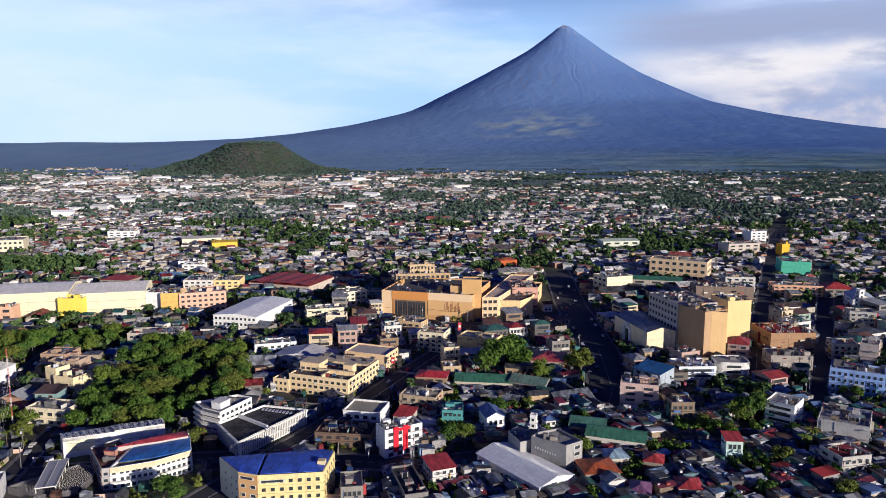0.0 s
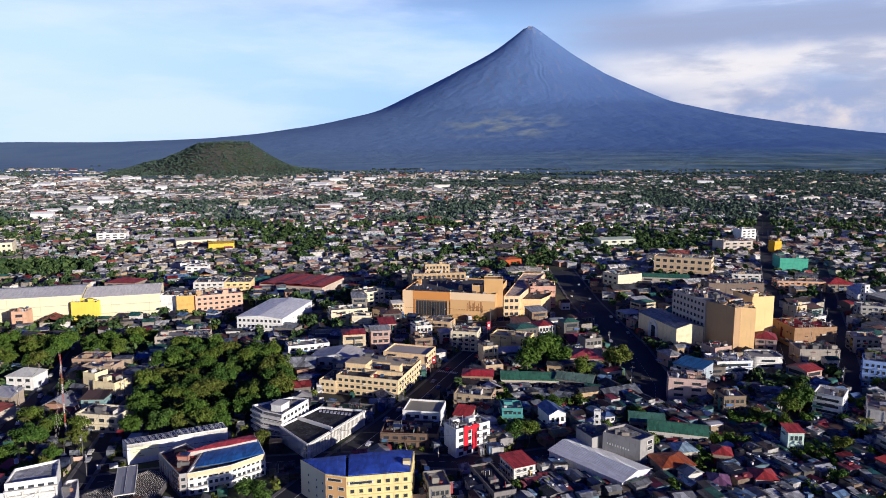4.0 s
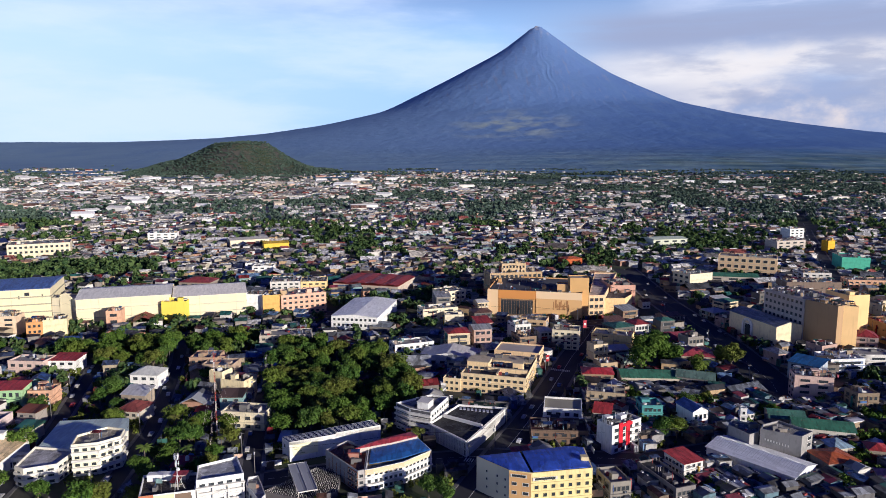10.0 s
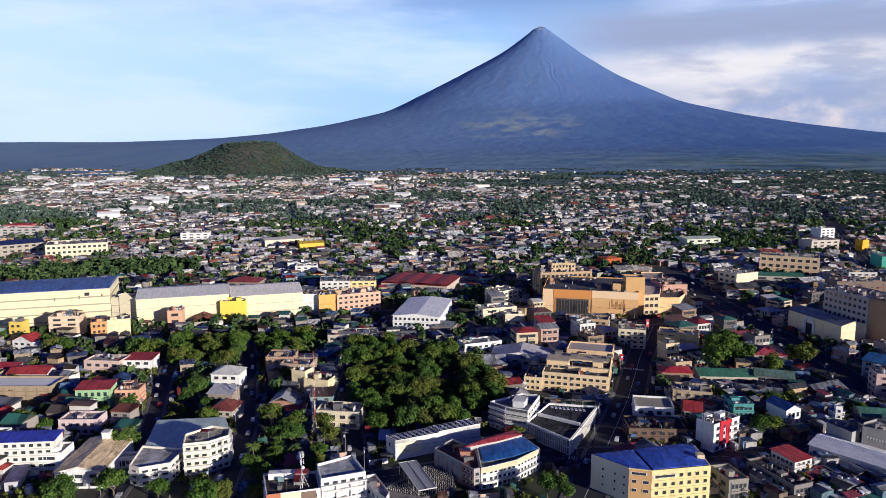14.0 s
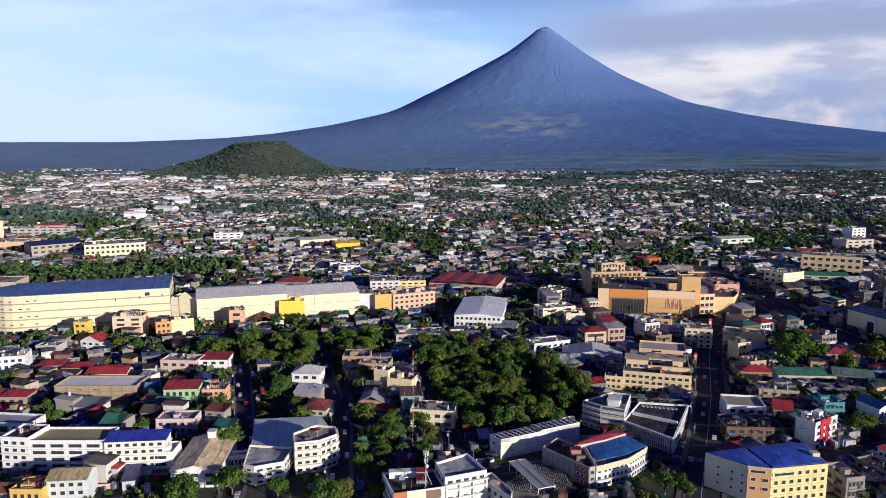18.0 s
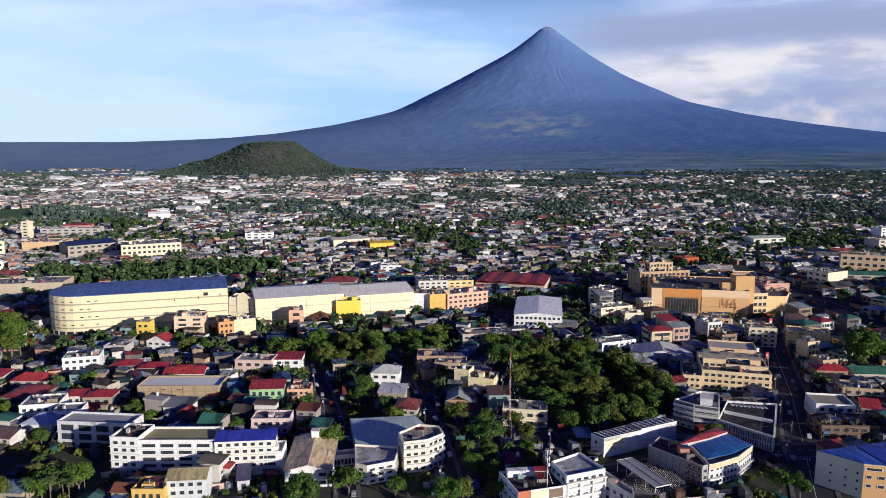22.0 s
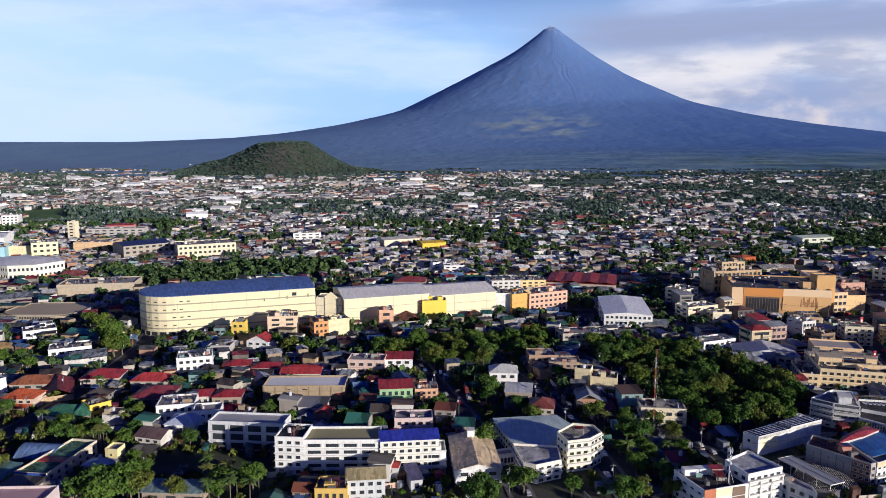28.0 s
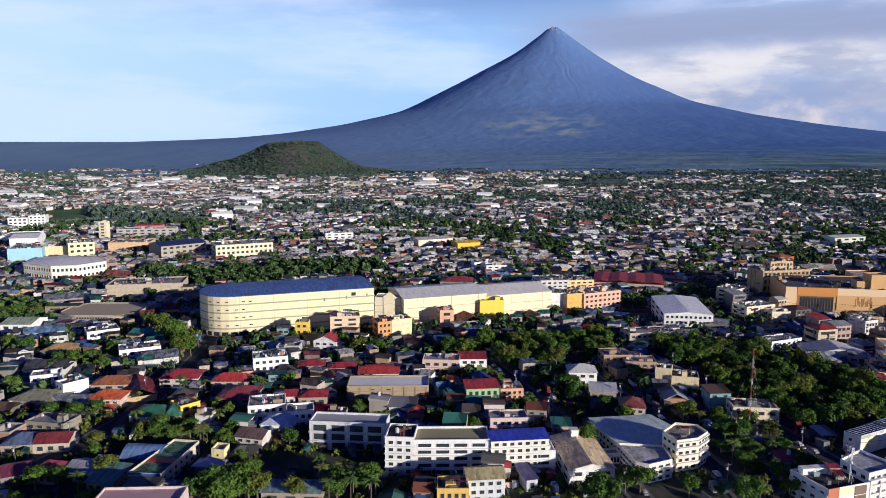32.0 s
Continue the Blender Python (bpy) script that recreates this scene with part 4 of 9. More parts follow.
hero(-225.6, 503.2, 13.3, 16.0, 15.5, 15.4, (0.7, 0.42, 0.12), 'orange stair block of a hotel', floors=4, cols=0, side_cols=0, bands=False, seed=15)
hero(-212.7, 505.2, 33.1, 22.0, 15.0, 22.8, (0.68, 0.42, 0.3), 'salmon four-storey hotel with balconies', floors=4, cols=8, seed=16)
hero(-233.8, 564.7, 24.0, 25.0, 12.6, 6.8, (0.66, 0.64, 0.60), 'pale grey four-storey apartment block', floors=4, cols=5, seed=17)
hero(-209.8, 567.6, 21.0, 22.0, 12.0, 6.8, (0.80, 0.62, 0.30), 'yellow-cream apartment block beside the market', floors=4, cols=4, side_cols=0, clutter=2, seed=443)
arcade = hero(-471.5, 447.7, 112.4, 48.0, 26.0, 16.3, (0.76, 0.67, 0.43), 'long cream mall with a rounded end and a blue roof', roof='barrel', roof_rgb=(0.1, 0.17, 0.42), rise=2, floors=5, cols=0, side_cols=0, chamfer=22, frame_rgb=(0.36, 0.34, 0.25), finish='clean', square=True, seed=18)
mall_link = hero(-363.2, 479.4, 17.5, 14.0, 19.6, -6.0, (0.74, 0.66, 0.46), 'cream gabled link between two halls', roof_rgb=(0.45, 0.43, 0.38), clutter=0, floors=4, cols=0, side_cols=0, finish='clean', frame_rgb=(0.45, 0.42, 0.33), seed=19)
hall_west = hero(-343.4, 471.9, 60.1, 42.0, 19.5, 16.5, (0.76, 0.68, 0.45), 'cream warehouse hall with a grey roof', roof='gable_x', roof_rgb=(0.74, 0.72, 0.68), rise=3.2, floors=3, cols=0, side_cols=0, frame_rgb=(0.45, 0.42, 0.33), finish='clean', seed=20)
hall_east = hero(-284.3, 488.9, 49.3, 42.0, 17.5, 17.0, (0.74, 0.67, 0.46), 'cream hall with a pale gabled roof', roof='gable_x', roof_rgb=(0.80, 0.76, 0.70), rise=3.6, floors=3, cols=0, side_cols=0, frame_rgb=(0.45, 0.42, 0.33), finish='clean', seed=21)
hero(-319.5, 462.4, 9.4, 10.0, 14.0, 8.5, (0.66, 0.4, 0.26), 'peach-coloured narrow three-storey house', floors=3, cols=1, bands=False, clutter=3, seed=22)
hero(-359.4, 439.8, 9.3, 12.0, 12.0, 21.4, (0.60, 0.31, 0.12), 'ochre three-storey house near the mall', floors=3, cols=3, side_cols=4, bands=False, clutter=4, seed=23)
hero(-350.7, 443.2, 13.6, 12.0, 12.6, 21.4, (0.76, 0.66, 0.40), 'plain cream house end with a blank front', floors=3, cols=0, side_cols=0, bands=False, clutter=2, seed=442)
hero(-390.3, 449.0, 19.0, 12.0, 13.6, 6.4, (0.72, 0.55, 0.38), 'cream and brown four-storey house', floors=4, cols=2, side_cols=3, bands=False, clutter=5, seed=24)
hero(-411.5, 442.2, 8.2, 8.0, 12.0, -1.5, (0.72, 0.52, 0.1), 'ochre narrow three-storey house', floors=3, cols=2, seed=25)
hero(-379.7, 278.2, 31.1, 10.6, 12.0, -7.8, (0.62, 0.62, 0.63), 'grey modern school hall with tall dark windows', floors=3, cols=4, win=(7, 3), roof_rgb=(0.4, 0.4, 0.41), clutter=0, seed=26)
hero(177.5, 417.5, 27.3, 25.0, 13.0, 4.9, (0.36, 0.22, 0.12), 'tan shop building with a red roof', roof_rgb=(0.34, 0.035, 0.045), floors=3, cols=0, side_cols=0, bands=False, seed=27)
hero(178.3, 349.3, 23.6, 14.0, 14.0, -29.2, (0.36, 0.50, 0.82), 'blue and white apartment block', floors=4, cols=9, seed=28)
hero(145.4, 291.5, 18.9, 22.0, 10.0, -30.6, (0.55, 0.53, 0.5), 'grey warehouse with a flat roof', floors=2, cols=0, side_cols=0, seed=29)
hero(285.0, 658.4, 24.5, 30.0, 14.0, -13.6, (0.11, 0.48, 0.33), 'large bright turquoise metal-clad hall', floors=2, cols=0, side_cols=0, bands=False, seed=30)
hero(112.0, 581.0, 25.0, 20.0, 14.0, 23.7, (0.72, 0.64, 0.46), 'low cream commercial block', floors=3, cols=0, seed=31, plain_front=True)
orange_house = hero(-488.6, 325.6, 15.0, 11.0, 5.4, -2.4, (0.62, 0.5, 0.4), 'house with a bright orange hipped roof', roof='hip', roof_rgb=(0.55, 0.12, 0.04), rise=3, floors=2, cols=4, seed=32)
hero(-435.2, 197.2, 26.0, 20.0, 15.4, 0.0, (0.6, 0.5, 0.48), 'flat-roofed house with a pink deck', floors=4, cols=5, roof_rgb=(0.5, 0.33, 0.34), clutter=0, seed=33)
hero(-421.6, 368.2, 18.0, 14.0, 11.0, 14.1, (0.78, 0.77, 0.74), 'white three-storey house with a terrace', floors=3, cols=5, seed=34)
hero(-580.5, 568.4, 58.0, 30.0, 11.0, 8.3, (0.45, 0.38, 0.28), 'long low brown terminal hall', floors=2, cols=0, side_cols=0, seed=35)
hero(-535.8, 725.7, 57.7, 35.0, 16.0, 23.3, (0.72, 0.64, 0.46), 'long cream institution block', floors=3, cols=12, seed=36)
hero(136.3, 603.8, 41.6, 15.0, 8.0, -12.2, (0.40, 0.36, 0.31), 'long hall under a green metal roof', roof='gable_x', roof_rgb=(0.06, 0.19, 0.12), rise=2.2, floors=2, cols=3, side_cols=0, bands=False, name='house', clutter=1, seed=37)
hero(208.0, 582.3, 23.4, 20.0, 15.0, -4.2, (0.55, 0.53, 0.5), 'pale block behind the shops with roof tanks', clutter=4, floors=5, cols=4, side_cols=2, seed=38)
hero(246.1, 581.8, 38.2, 15.0, 9.0, -8.8, (0.66, 0.4, 0.26), 'row of orange-painted shops', cols=8, floors=3, side_cols=2, clutter=1, seed=39)
hero(283.4, 572.2, 21.4, 20.0, 8.0, -7.3, (0.27, 0.23, 0.19), 'hall with a crimson hipped roof', roof='hip', roof_rgb=(0.42, 0.05, 0.05), rise=4, floors=2, cols=3, side_cols=0, bands=False, name='house', clutter=1, seed=40)
hero(282.9, 529.7, 16.8, 30.0, 9.0, -15.7, (0.78, 0.77, 0.74), 'white church with a pale blue roof', roof='gable_y', roof_rgb=(0.4, 0.48, 0.58), rise=4, name='church', floors=2, cols=3, side_cols=0, bands=False, clutter=1, seed=41)
hero(281.8, 519.5, 3.5, 5.0, 19.0, 2.1, (0.78, 0.77, 0.74), 'slim white church bell tower', cols=1, side_cols=1, clutter=0, floors=6, seed=42)
hero(253.1, 476.7, 16.2, 14.0, 13.0, -14.4, (0.44, 0.42, 0.39), 'grey concrete shop house row', floors=4, cols=4, side_cols=2, clutter=1, seed=43)
hero(208.4, 407.4, 14.0, 14.0, 10.0, -11.6, (0.44, 0.42, 0.39), 'low grey concrete house row', floors=3, cols=4, side_cols=2, clutter=1, seed=44)
hero(217.2, 395.5, 9.1, 12.0, 14.0, -32.6, (0.56, 0.48, 0.44), 'plain pinkish concrete block', cols=0, floors=4, side_cols=2, clutter=1, seed=45)
hero(88.8, 305.0, 10.2, 10.0, 11.0, 2.2, (0.22, 0.17, 0.12), 'narrow brown shop house with signs', floors=3, cols=4, side_cols=2, clutter=1, seed=47)
hero(130.2, 307.1, 11.9, 14.0, 12.0, -39.0, (0.78, 0.77, 0.74), 'white three-storey house with strip windows', ribbon=True, floors=4, cols=4, side_cols=2, clutter=1, seed=48)
hero(100.0, 268.7, 6.3, 7.0, 9.0, -3.4, (0.5, 0.64, 0.58), 'narrow mint house with a red roof', roof='shed', roof_rgb=(0.42, 0.05, 0.05), rise=1, floors=2, cols=3, side_cols=0, bands=False, name='house', clutter=1, seed=49)
hero(47.7, 281.7, 23.6, 12.0, 5.0, -17.6, (0.60, 0.57, 0.52), 'long market shed under green sheets', roof='gable_x', roof_rgb=(0.06, 0.19, 0.12), rise=2.2, floors=1, cols=3, side_cols=0, bands=False, name='house', clutter=1, seed=50)
hero(42.5, 291.8, 14.7, 12.0, 5.0, -14.3, (0.34, 0.28, 0.22), 'market shed under worn green sheets', roof='gable_x', roof_rgb=(0.08, 0.2, 0.15), rise=2.2, floors=1, cols=3, side_cols=0, bands=False, name='house', clutter=1, seed=51)
hero(52.4, 259.1, 8.7, 9.0, 5.0, 11.6, (0.48, 0.43, 0.35), 'small house with a pale blue roof', roof='hip', roof_rgb=(0.32, 0.45, 0.55), rise=1.5, floors=1, cols=3, side_cols=0, bands=False, name='house', clutter=1, seed=52)
hero(41.8, 244.1, 13.0, 12.0, 6.0, 10.1, (0.22, 0.20, 0.19), 'house with a rust-red hipped roof', roof='hip', roof_rgb=(0.42, 0.1, 0.03), rise=1.5, floors=2, cols=3, side_cols=0, bands=False, name='house', clutter=1, seed=53)
hero(72.8, 236.8, 8.0, 9.0, 5.0, -6.2, (0.40, 0.36, 0.31), 'small house with a bright red roof', roof='hip', roof_rgb=(0.42, 0.05, 0.05), rise=1.5, floors=1, cols=3, side_cols=0, bands=False, name='house', clutter=1, seed=54)
hero(65.7, 258.2, 7.0, 8.0, 5.0, -16.2, (0.27, 0.23, 0.19), 'small house with a crimson roof', roof='hip', roof_rgb=(0.42, 0.05, 0.05), rise=1.5, floors=1, cols=3, side_cols=0, bands=False, name='house', clutter=1, seed=55)
hero(55.0, 233.8, 6.9, 9.0, 5.0, -17.1, (0.60, 0.57, 0.52), 'small house with a purple roof', roof='hip', roof_rgb=(0.22, 0.1, 0.2), rise=1.5, floors=1, cols=3, side_cols=0, bands=False, name='house', clutter=1, seed=56)
hero(137.5, 255.1, 12.6, 12.0, 9.0, 14.9, (0.44, 0.42, 0.39), 'unfinished concrete house with a red roof patch', roof_rgb=(0.26, 0.05, 0.05), floors=3, cols=4, side_cols=2, clutter=1, seed=57)
hero(-109.9, 467.4, 24.9, 14.0, 13.0, 17.9, (0.72, 0.64, 0.46), 'cream blank-sided commercial block', cols=2, floors=4, side_cols=2, clutter=1, seed=58)
hero(-95.5, 460.6, 12.8, 10.0, 11.0, 2.2, (0.72, 0.64, 0.46), 'small cream flat-roofed block', cols=0, floors=3, side_cols=2, clutter=1, seed=59)
hero(-93.9, 518.8, 19.7, 16.0, 14.0, 36.5, (0.72, 0.64, 0.46), 'tall cream block with a white side wall', floors=4, cols=4, side_cols=2, clutter=1, seed=60)
hero(-31.3, 417.1, 16.1, 14.0, 12.0, -13.8, (0.72, 0.64, 0.46), 'cream three-storey shop house', floors=4, cols=4, side_cols=2, clutter=1, seed=61)
hero(-7.5, 416.6, 23.5, 14.0, 10.0, -23.0, (0.72, 0.56, 0.28), 'yellow-cream low commercial block', cols=0, floors=3, side_cols=2, clutter=1, seed=62)
hero(-48.8, 449.1, 18.7, 12.0, 11.0, -19.0, (0.6, 0.43, 0.25), 'tan shop house with a terrace', floors=3, cols=4, side_cols=2, clutter=1, seed=63)
hero(-27.3, 348.0, 15.5, 11.0, 7.0, -7.1, (0.30, 0.21, 0.14), 'tan house with a vivid red roof', roof='hip', roof_rgb=(0.5, 0.04, 0.05), rise=1.5, floors=2, cols=3, side_cols=0, bands=False, name='house', clutter=1, seed=64)
hero(32.7, 374.8, 17.7, 18.0, 8.0, -11.0, (0.34, 0.28, 0.22), 'hall with a rose-red hipped roof', roof='hip', roof_rgb=(0.45, 0.07, 0.09), rise=3, floors=2, cols=3, side_cols=0, bands=False, name='house', clutter=1, seed=65)
hero(-7.5, 347.6, 30.7, 14.0, 5.0, -5.1, (0.48, 0.43, 0.35), 'long low hall with a green roof', roof='gable_x', roof_rgb=(0.06, 0.19, 0.12), rise=2.2, floors=1, cols=3, side_cols=0, bands=False, name='house', clutter=1, seed=66)
hero(19.9, 345.7, 18.3, 12.0, 6.0, -22.7, (0.22, 0.20, 0.19), 'low hall with a grey-green roof', roof='gable_x', roof_rgb=(0.14, 0.22, 0.18), rise=2.2, floors=2, cols=3, side_cols=0, bands=False, name='house', clutter=1, seed=67)
hero(-32.4, 316.6, 17.5, 12.0, 9.0, -14.8, (0.42, 0.33, 0.22), 'brown concrete house with a roof terrace', floors=3, cols=4, side_cols=2, clutter=1, seed=68)
hero(-11.9, 297.1, 9.1, 10.0, 9.0, -0.2, (0.09, 0.29, 0.29), 'teal-painted house with a gabled parapet', floors=3, cols=4, side_cols=2, clutter=1, seed=69)
hero(7.4, 288.6, 7.8, 12.0, 9.0, 15.5, (0.78, 0.77, 0.74), 'white house with blue roof sheets', roof='gable_y', roof_rgb=(0.1, 0.16, 0.36), rise=2.2, floors=2, cols=3, side_cols=0, bands=False, name='house', clutter=1, seed=70)
hero(-21.5, 225.2, 8.2, 22.5, 6.6, 18.5, (0.20, 0.185, 0.18), 'long grimy grey house with a dark flat roof', floors=2, cols=4, side_cols=6, roof_rgb=(0.05, 0.05, 0.055), clutter=1, seed=71, plain_front=True)
hero(-13.0, 241.5, 9.0, 10.6, 7.6, 23.2, (0.62, 0.6, 0.56), 'white house with a bright red roof', roof='shed', roof_rgb=(0.42, 0.05, 0.05), rise=0.8, floors=3, cols=3, side_cols=5, clutter=1, seed=72)
hero(-72.0, 259.6, 10.5, 5.5, 3.2, 17.0, (0.3, 0.2, 0.15), 'low brown shed with a red tin roof beside the street', roof='shed', roof_rgb=(0.34, 0.05, 0.05), rise=0.9, floors=1, cols=3, side_cols=0, bands=False, clutter=1, seed=73)
hero(-43.5, 227.0, 7.6, 12.0, 8.0, 11.0, (0.26, 0.24, 0.21), 'grey house with a patched tin roof', floors=2, cols=4, side_cols=2, clutter=1, seed=74)
hero(24.8, 281.6, 2.6, 2.8, 13.5, -15.2, (0.78, 0.77, 0.74), 'white church bell tower with arched openings', cols=1, side_cols=1, clutter=0, floors=5, seed=75, plain_front=True)
hero(-33.0, 300.0, 7.6, 7.5, 5.0, -20.7, (0.40, 0.36, 0.31), 'low house with a red tin roof', roof='shed', roof_rgb=(0.42, 0.05, 0.05), rise=2.2, floors=2, cols=3, side_cols=0, bands=False, name='house', clutter=1, seed=76)
hero(-207.1, 413.3, 30.6, 14.0, 10.0, 7.8, (0.45, 0.4, 0.33), 'weathered tan arcade with a ragged roof', cols=8, floors=3, side_cols=2, clutter=1, seed=77)
hero(-225.1, 361.6, 16.3, 12.0, 9.0, -7.9, (0.4, 0.3, 0.22), 'brown brick-coloured house among trees', floors=3, cols=4, side_cols=2, clutter=1, seed=78)
hero(-125.7, 401.5, 24.1, 12.0, 7.2, 20.0, (0.78, 0.77, 0.74), 'low white building with a red sign board', cols=6, floors=2, side_cols=2, clutter=1, seed=79)
hero(-112.0, 386.0, 33.0, 20.0, 4.6, -12.0, (0.70, 0.69, 0.68), 'white hall under a pale folded metal roof', roof='gable_y', roof_rgb=(0.52, 0.51, 0.52), rise=3.4, floors=1, cols=6, side_cols=4, bands=False, name='house', clutter=1, seed=80)
hero(-196.5, 296.5, 19.5, 12.0, 8.0, -9.3, (0.72, 0.64, 0.46), 'cream house with a stepped parapet', floors=2, cols=4, side_cols=2, clutter=1, seed=81)
hero(-314.2, 585.9, 26.6, 20.0, 8.0, -6.4, (0.27, 0.23, 0.19), 'house with a dull red roof', roof='hip', roof_rgb=(0.3, 0.06, 0.06), rise=3.0, floors=2, cols=3, side_cols=0, bands=False, name='house', clutter=1, seed=82)
hero(-269.0, 649.2, 19.0, 14.0, 9.0, 1.9, (0.78, 0.77, 0.74), 'small white box-like building', cols=3, floors=3, side_cols=2, clutter=1, seed=83)
hero(-397.1, 419.8, 14.4, 10.0, 6.0, -15.5, (0.78, 0.77, 0.74), 'white house with a steep red roof', roof='gable_y', roof_rgb=(0.42, 0.05, 0.05), rise=3.5, floors=2, cols=3, side_cols=0, bands=False, name='house', clutter=1, seed=84)
hero(-332.5, 372.9, 19.9, 12.0, 8.0, -6.3, (0.6, 0.46, 0.4), 'pinkish house with an open roof deck', floors=2, cols=4, side_cols=2, clutter=1, seed=85)
hero(-312.3, 375.6, 14.8, 12.0, 7.0, -1.3, (0.78, 0.77, 0.74), 'white house with a red roof panel', roof='shed', roof_rgb=(0.42, 0.05, 0.05), rise=0.8, floors=2, cols=3, side_cols=0, bands=False, name='house', clutter=1, seed=86)
hero(-365.7, 358.7, 20.8, 10.0, 5.0, -1.3, (0.60, 0.57, 0.52), 'row house under a long red roof', roof='gable_x', roof_rgb=(0.42, 0.05, 0.05), rise=2.2, floors=1, cols=3, side_cols=0, bands=False, name='house', clutter=1, seed=87)
hero(-234.4, 369.9, 14.7, 14.0, 10.0, -1.3, (0.4, 0.27, 0.18), 'brown three-storey house with balconies', floors=3, cols=4, side_cols=2, clutter=1, seed=88)
hero(-257.9, 350.2, 14.3, 12.0, 7.0, -5.5, (0.78, 0.77, 0.74), 'white house with a pale hipped roof', roof='hip', roof_rgb=(0.55, 0.55, 0.52), rise=3.0, floors=2, cols=3, side_cols=0, bands=False, name='house', clutter=1, seed=89)
hero(-252.7, 327.1, 12.4, 8.0, 5.0, -11.6, (0.34, 0.28, 0.22), 'low house under a light grey sheet roof', roof='shed', roof_rgb=(0.5, 0.5, 0.52), rise=2.2, floors=1, cols=3, side_cols=0, bands=False, name='house', clutter=1, seed=90)
hero(-244.8, 303.3, 10.8, 12.0, 6.0, -11.7, (0.48, 0.43, 0.35), 'house with a dark red hipped roof', roof='hip', roof_rgb=(0.22, 0.06, 0.05), rise=3.0, floors=2, cols=3, side_cols=0, bands=False, name='house', clutter=1, seed=91)
hero(-304.8, 290.5, 16.3, 10.0, 7.0, -0.1, (0.62, 0.5, 0.48), 'white and pink terraced house', cols=5, floors=2, side_cols=2, clutter=1, seed=92)
hero(-416.6, 406.4, 13.1, 10.0, 7.0, -2.1, (0.44, 0.42, 0.39), 'pale two-storey house by the mall', floors=2, cols=4, side_cols=2, clutter=1, seed=93)
hero(-398.9, 373.0, 14.2, 10.0, 5.0, 4.8, (0.22, 0.20, 0.19), 'house with a deep red metal roof', roof='hip', roof_rgb=(0.34, 0.035, 0.045), rise=1.8, floors=1, cols=3, side_cols=0, bands=False, name='house', clutter=1, seed=94)
hero(-383.0, 368.5, 15.1, 10.0, 5.0, 2.1, (0.40, 0.36, 0.31), 'house with a deep red metal roof', roof='hip', roof_rgb=(0.34, 0.035, 0.045), rise=1.8, floors=1, cols=3, side_cols=0, bands=False, name='house', clutter=1, seed=95)
hero(-366.5, 363.5, 19.4, 10.0, 5.0, -2.1, (0.27, 0.23, 0.19), 'house with a deep red metal roof', roof='hip', roof_rgb=(0.34, 0.035, 0.045), rise=1.8, floors=1, cols=3, side_cols=0, bands=False, name='house', clutter=1, seed=96)
hero(-403.0, 326.1, 10.3, 10.0, 5.0, 2.8, (0.60, 0.57, 0.52), 'house with a deep red metal roof', roof='hip', roof_rgb=(0.34, 0.035, 0.045), rise=1.8, floors=1, cols=3, side_cols=0, bands=False, name='house', clutter=1, seed=97)
hero(-391.4, 324.8, 13.3, 10.0, 5.0, 1.6, (0.34, 0.28, 0.22), 'house with a deep red metal roof', roof='hip', roof_rgb=(0.34, 0.035, 0.045), rise=1.8, floors=1, cols=3, side_cols=0, bands=False, name='house', clutter=1, seed=98)
hero(-465.8, 354.7, 18.8, 14.0, 4.9, 2.6, (0.48, 0.43, 0.35), 'house with a broad red hipped roof', roof='hip', roof_rgb=(0.34, 0.04, 0.05), rise=3.0, floors=2, cols=3, side_cols=0, bands=False, name='house', clutter=1, seed=99)
hero(-430.2, 326.1, 17.5, 18.0, 4.9, -4.9, (0.22, 0.20, 0.19), 'house with a maroon hipped roof', roof='hip', roof_rgb=(0.26, 0.05, 0.06), rise=3, floors=2, cols=3, side_cols=0, bands=False, name='house', clutter=1, seed=100)
hero(-438.9, 350.2, 18.6, 10.0, 4.9, -2.1, (0.40, 0.36, 0.31), 'row of houses with red gables', roof='hip', roof_rgb=(0.42, 0.05, 0.05), rise=3.0, floors=2, cols=3, side_cols=0, bands=False, name='house', clutter=1, seed=101)
hero(-410.8, 306.7, 16.3, 14.0, 8.0, 9.2, (0.78, 0.77, 0.74), 'white house with a flat deck and rails', cols=5, floors=2, side_cols=2, clutter=1, seed=102)
hero(-402.3, 292.4, 13.2, 12.0, 5.0, -6.7, (0.78, 0.77, 0.74), 'house with a bluish-white roof', roof='hip', roof_rgb=(0.5, 0.55, 0.66), rise=3.0, floors=1, cols=3, side_cols=0, bands=False, name='house', clutter=1, seed=103)
hero(-441.3, 310.5, 9.5, 10.0, 7.0, 44.5, (0.74, 0.52, 0.08), 'bright yellow two-storey house', cols=2, floors=2, side_cols=2, clutter=1, seed=104)
hero(-447.5, 305.0, 7.6, 12.0, 4.1, 12.4, (0.27, 0.23, 0.19), 'house with a green hipped roof', roof='hip', roof_rgb=(0.06, 0.19, 0.12), rise=3.0, floors=1, cols=3, side_cols=0, bands=False, name='house', clutter=1, seed=105)
hero(-392.9, 299.4, 12.0, 10.0, 8.0, 7.1, (0.78, 0.77, 0.74), 'white house with a roof terrace', floors=2, cols=4, side_cols=2, clutter=1, seed=106)
hero(-410.3, 281.2, 12.0, 10.0, 4.6, -17.6, (0.60, 0.57, 0.52), 'grey house with a weathered maroon roof', roof='gable_x', roof_rgb=(0.17, 0.11, 0.1), rise=2.2, floors=2, cols=3, side_cols=0, bands=False, name='house', clutter=1, seed=107)
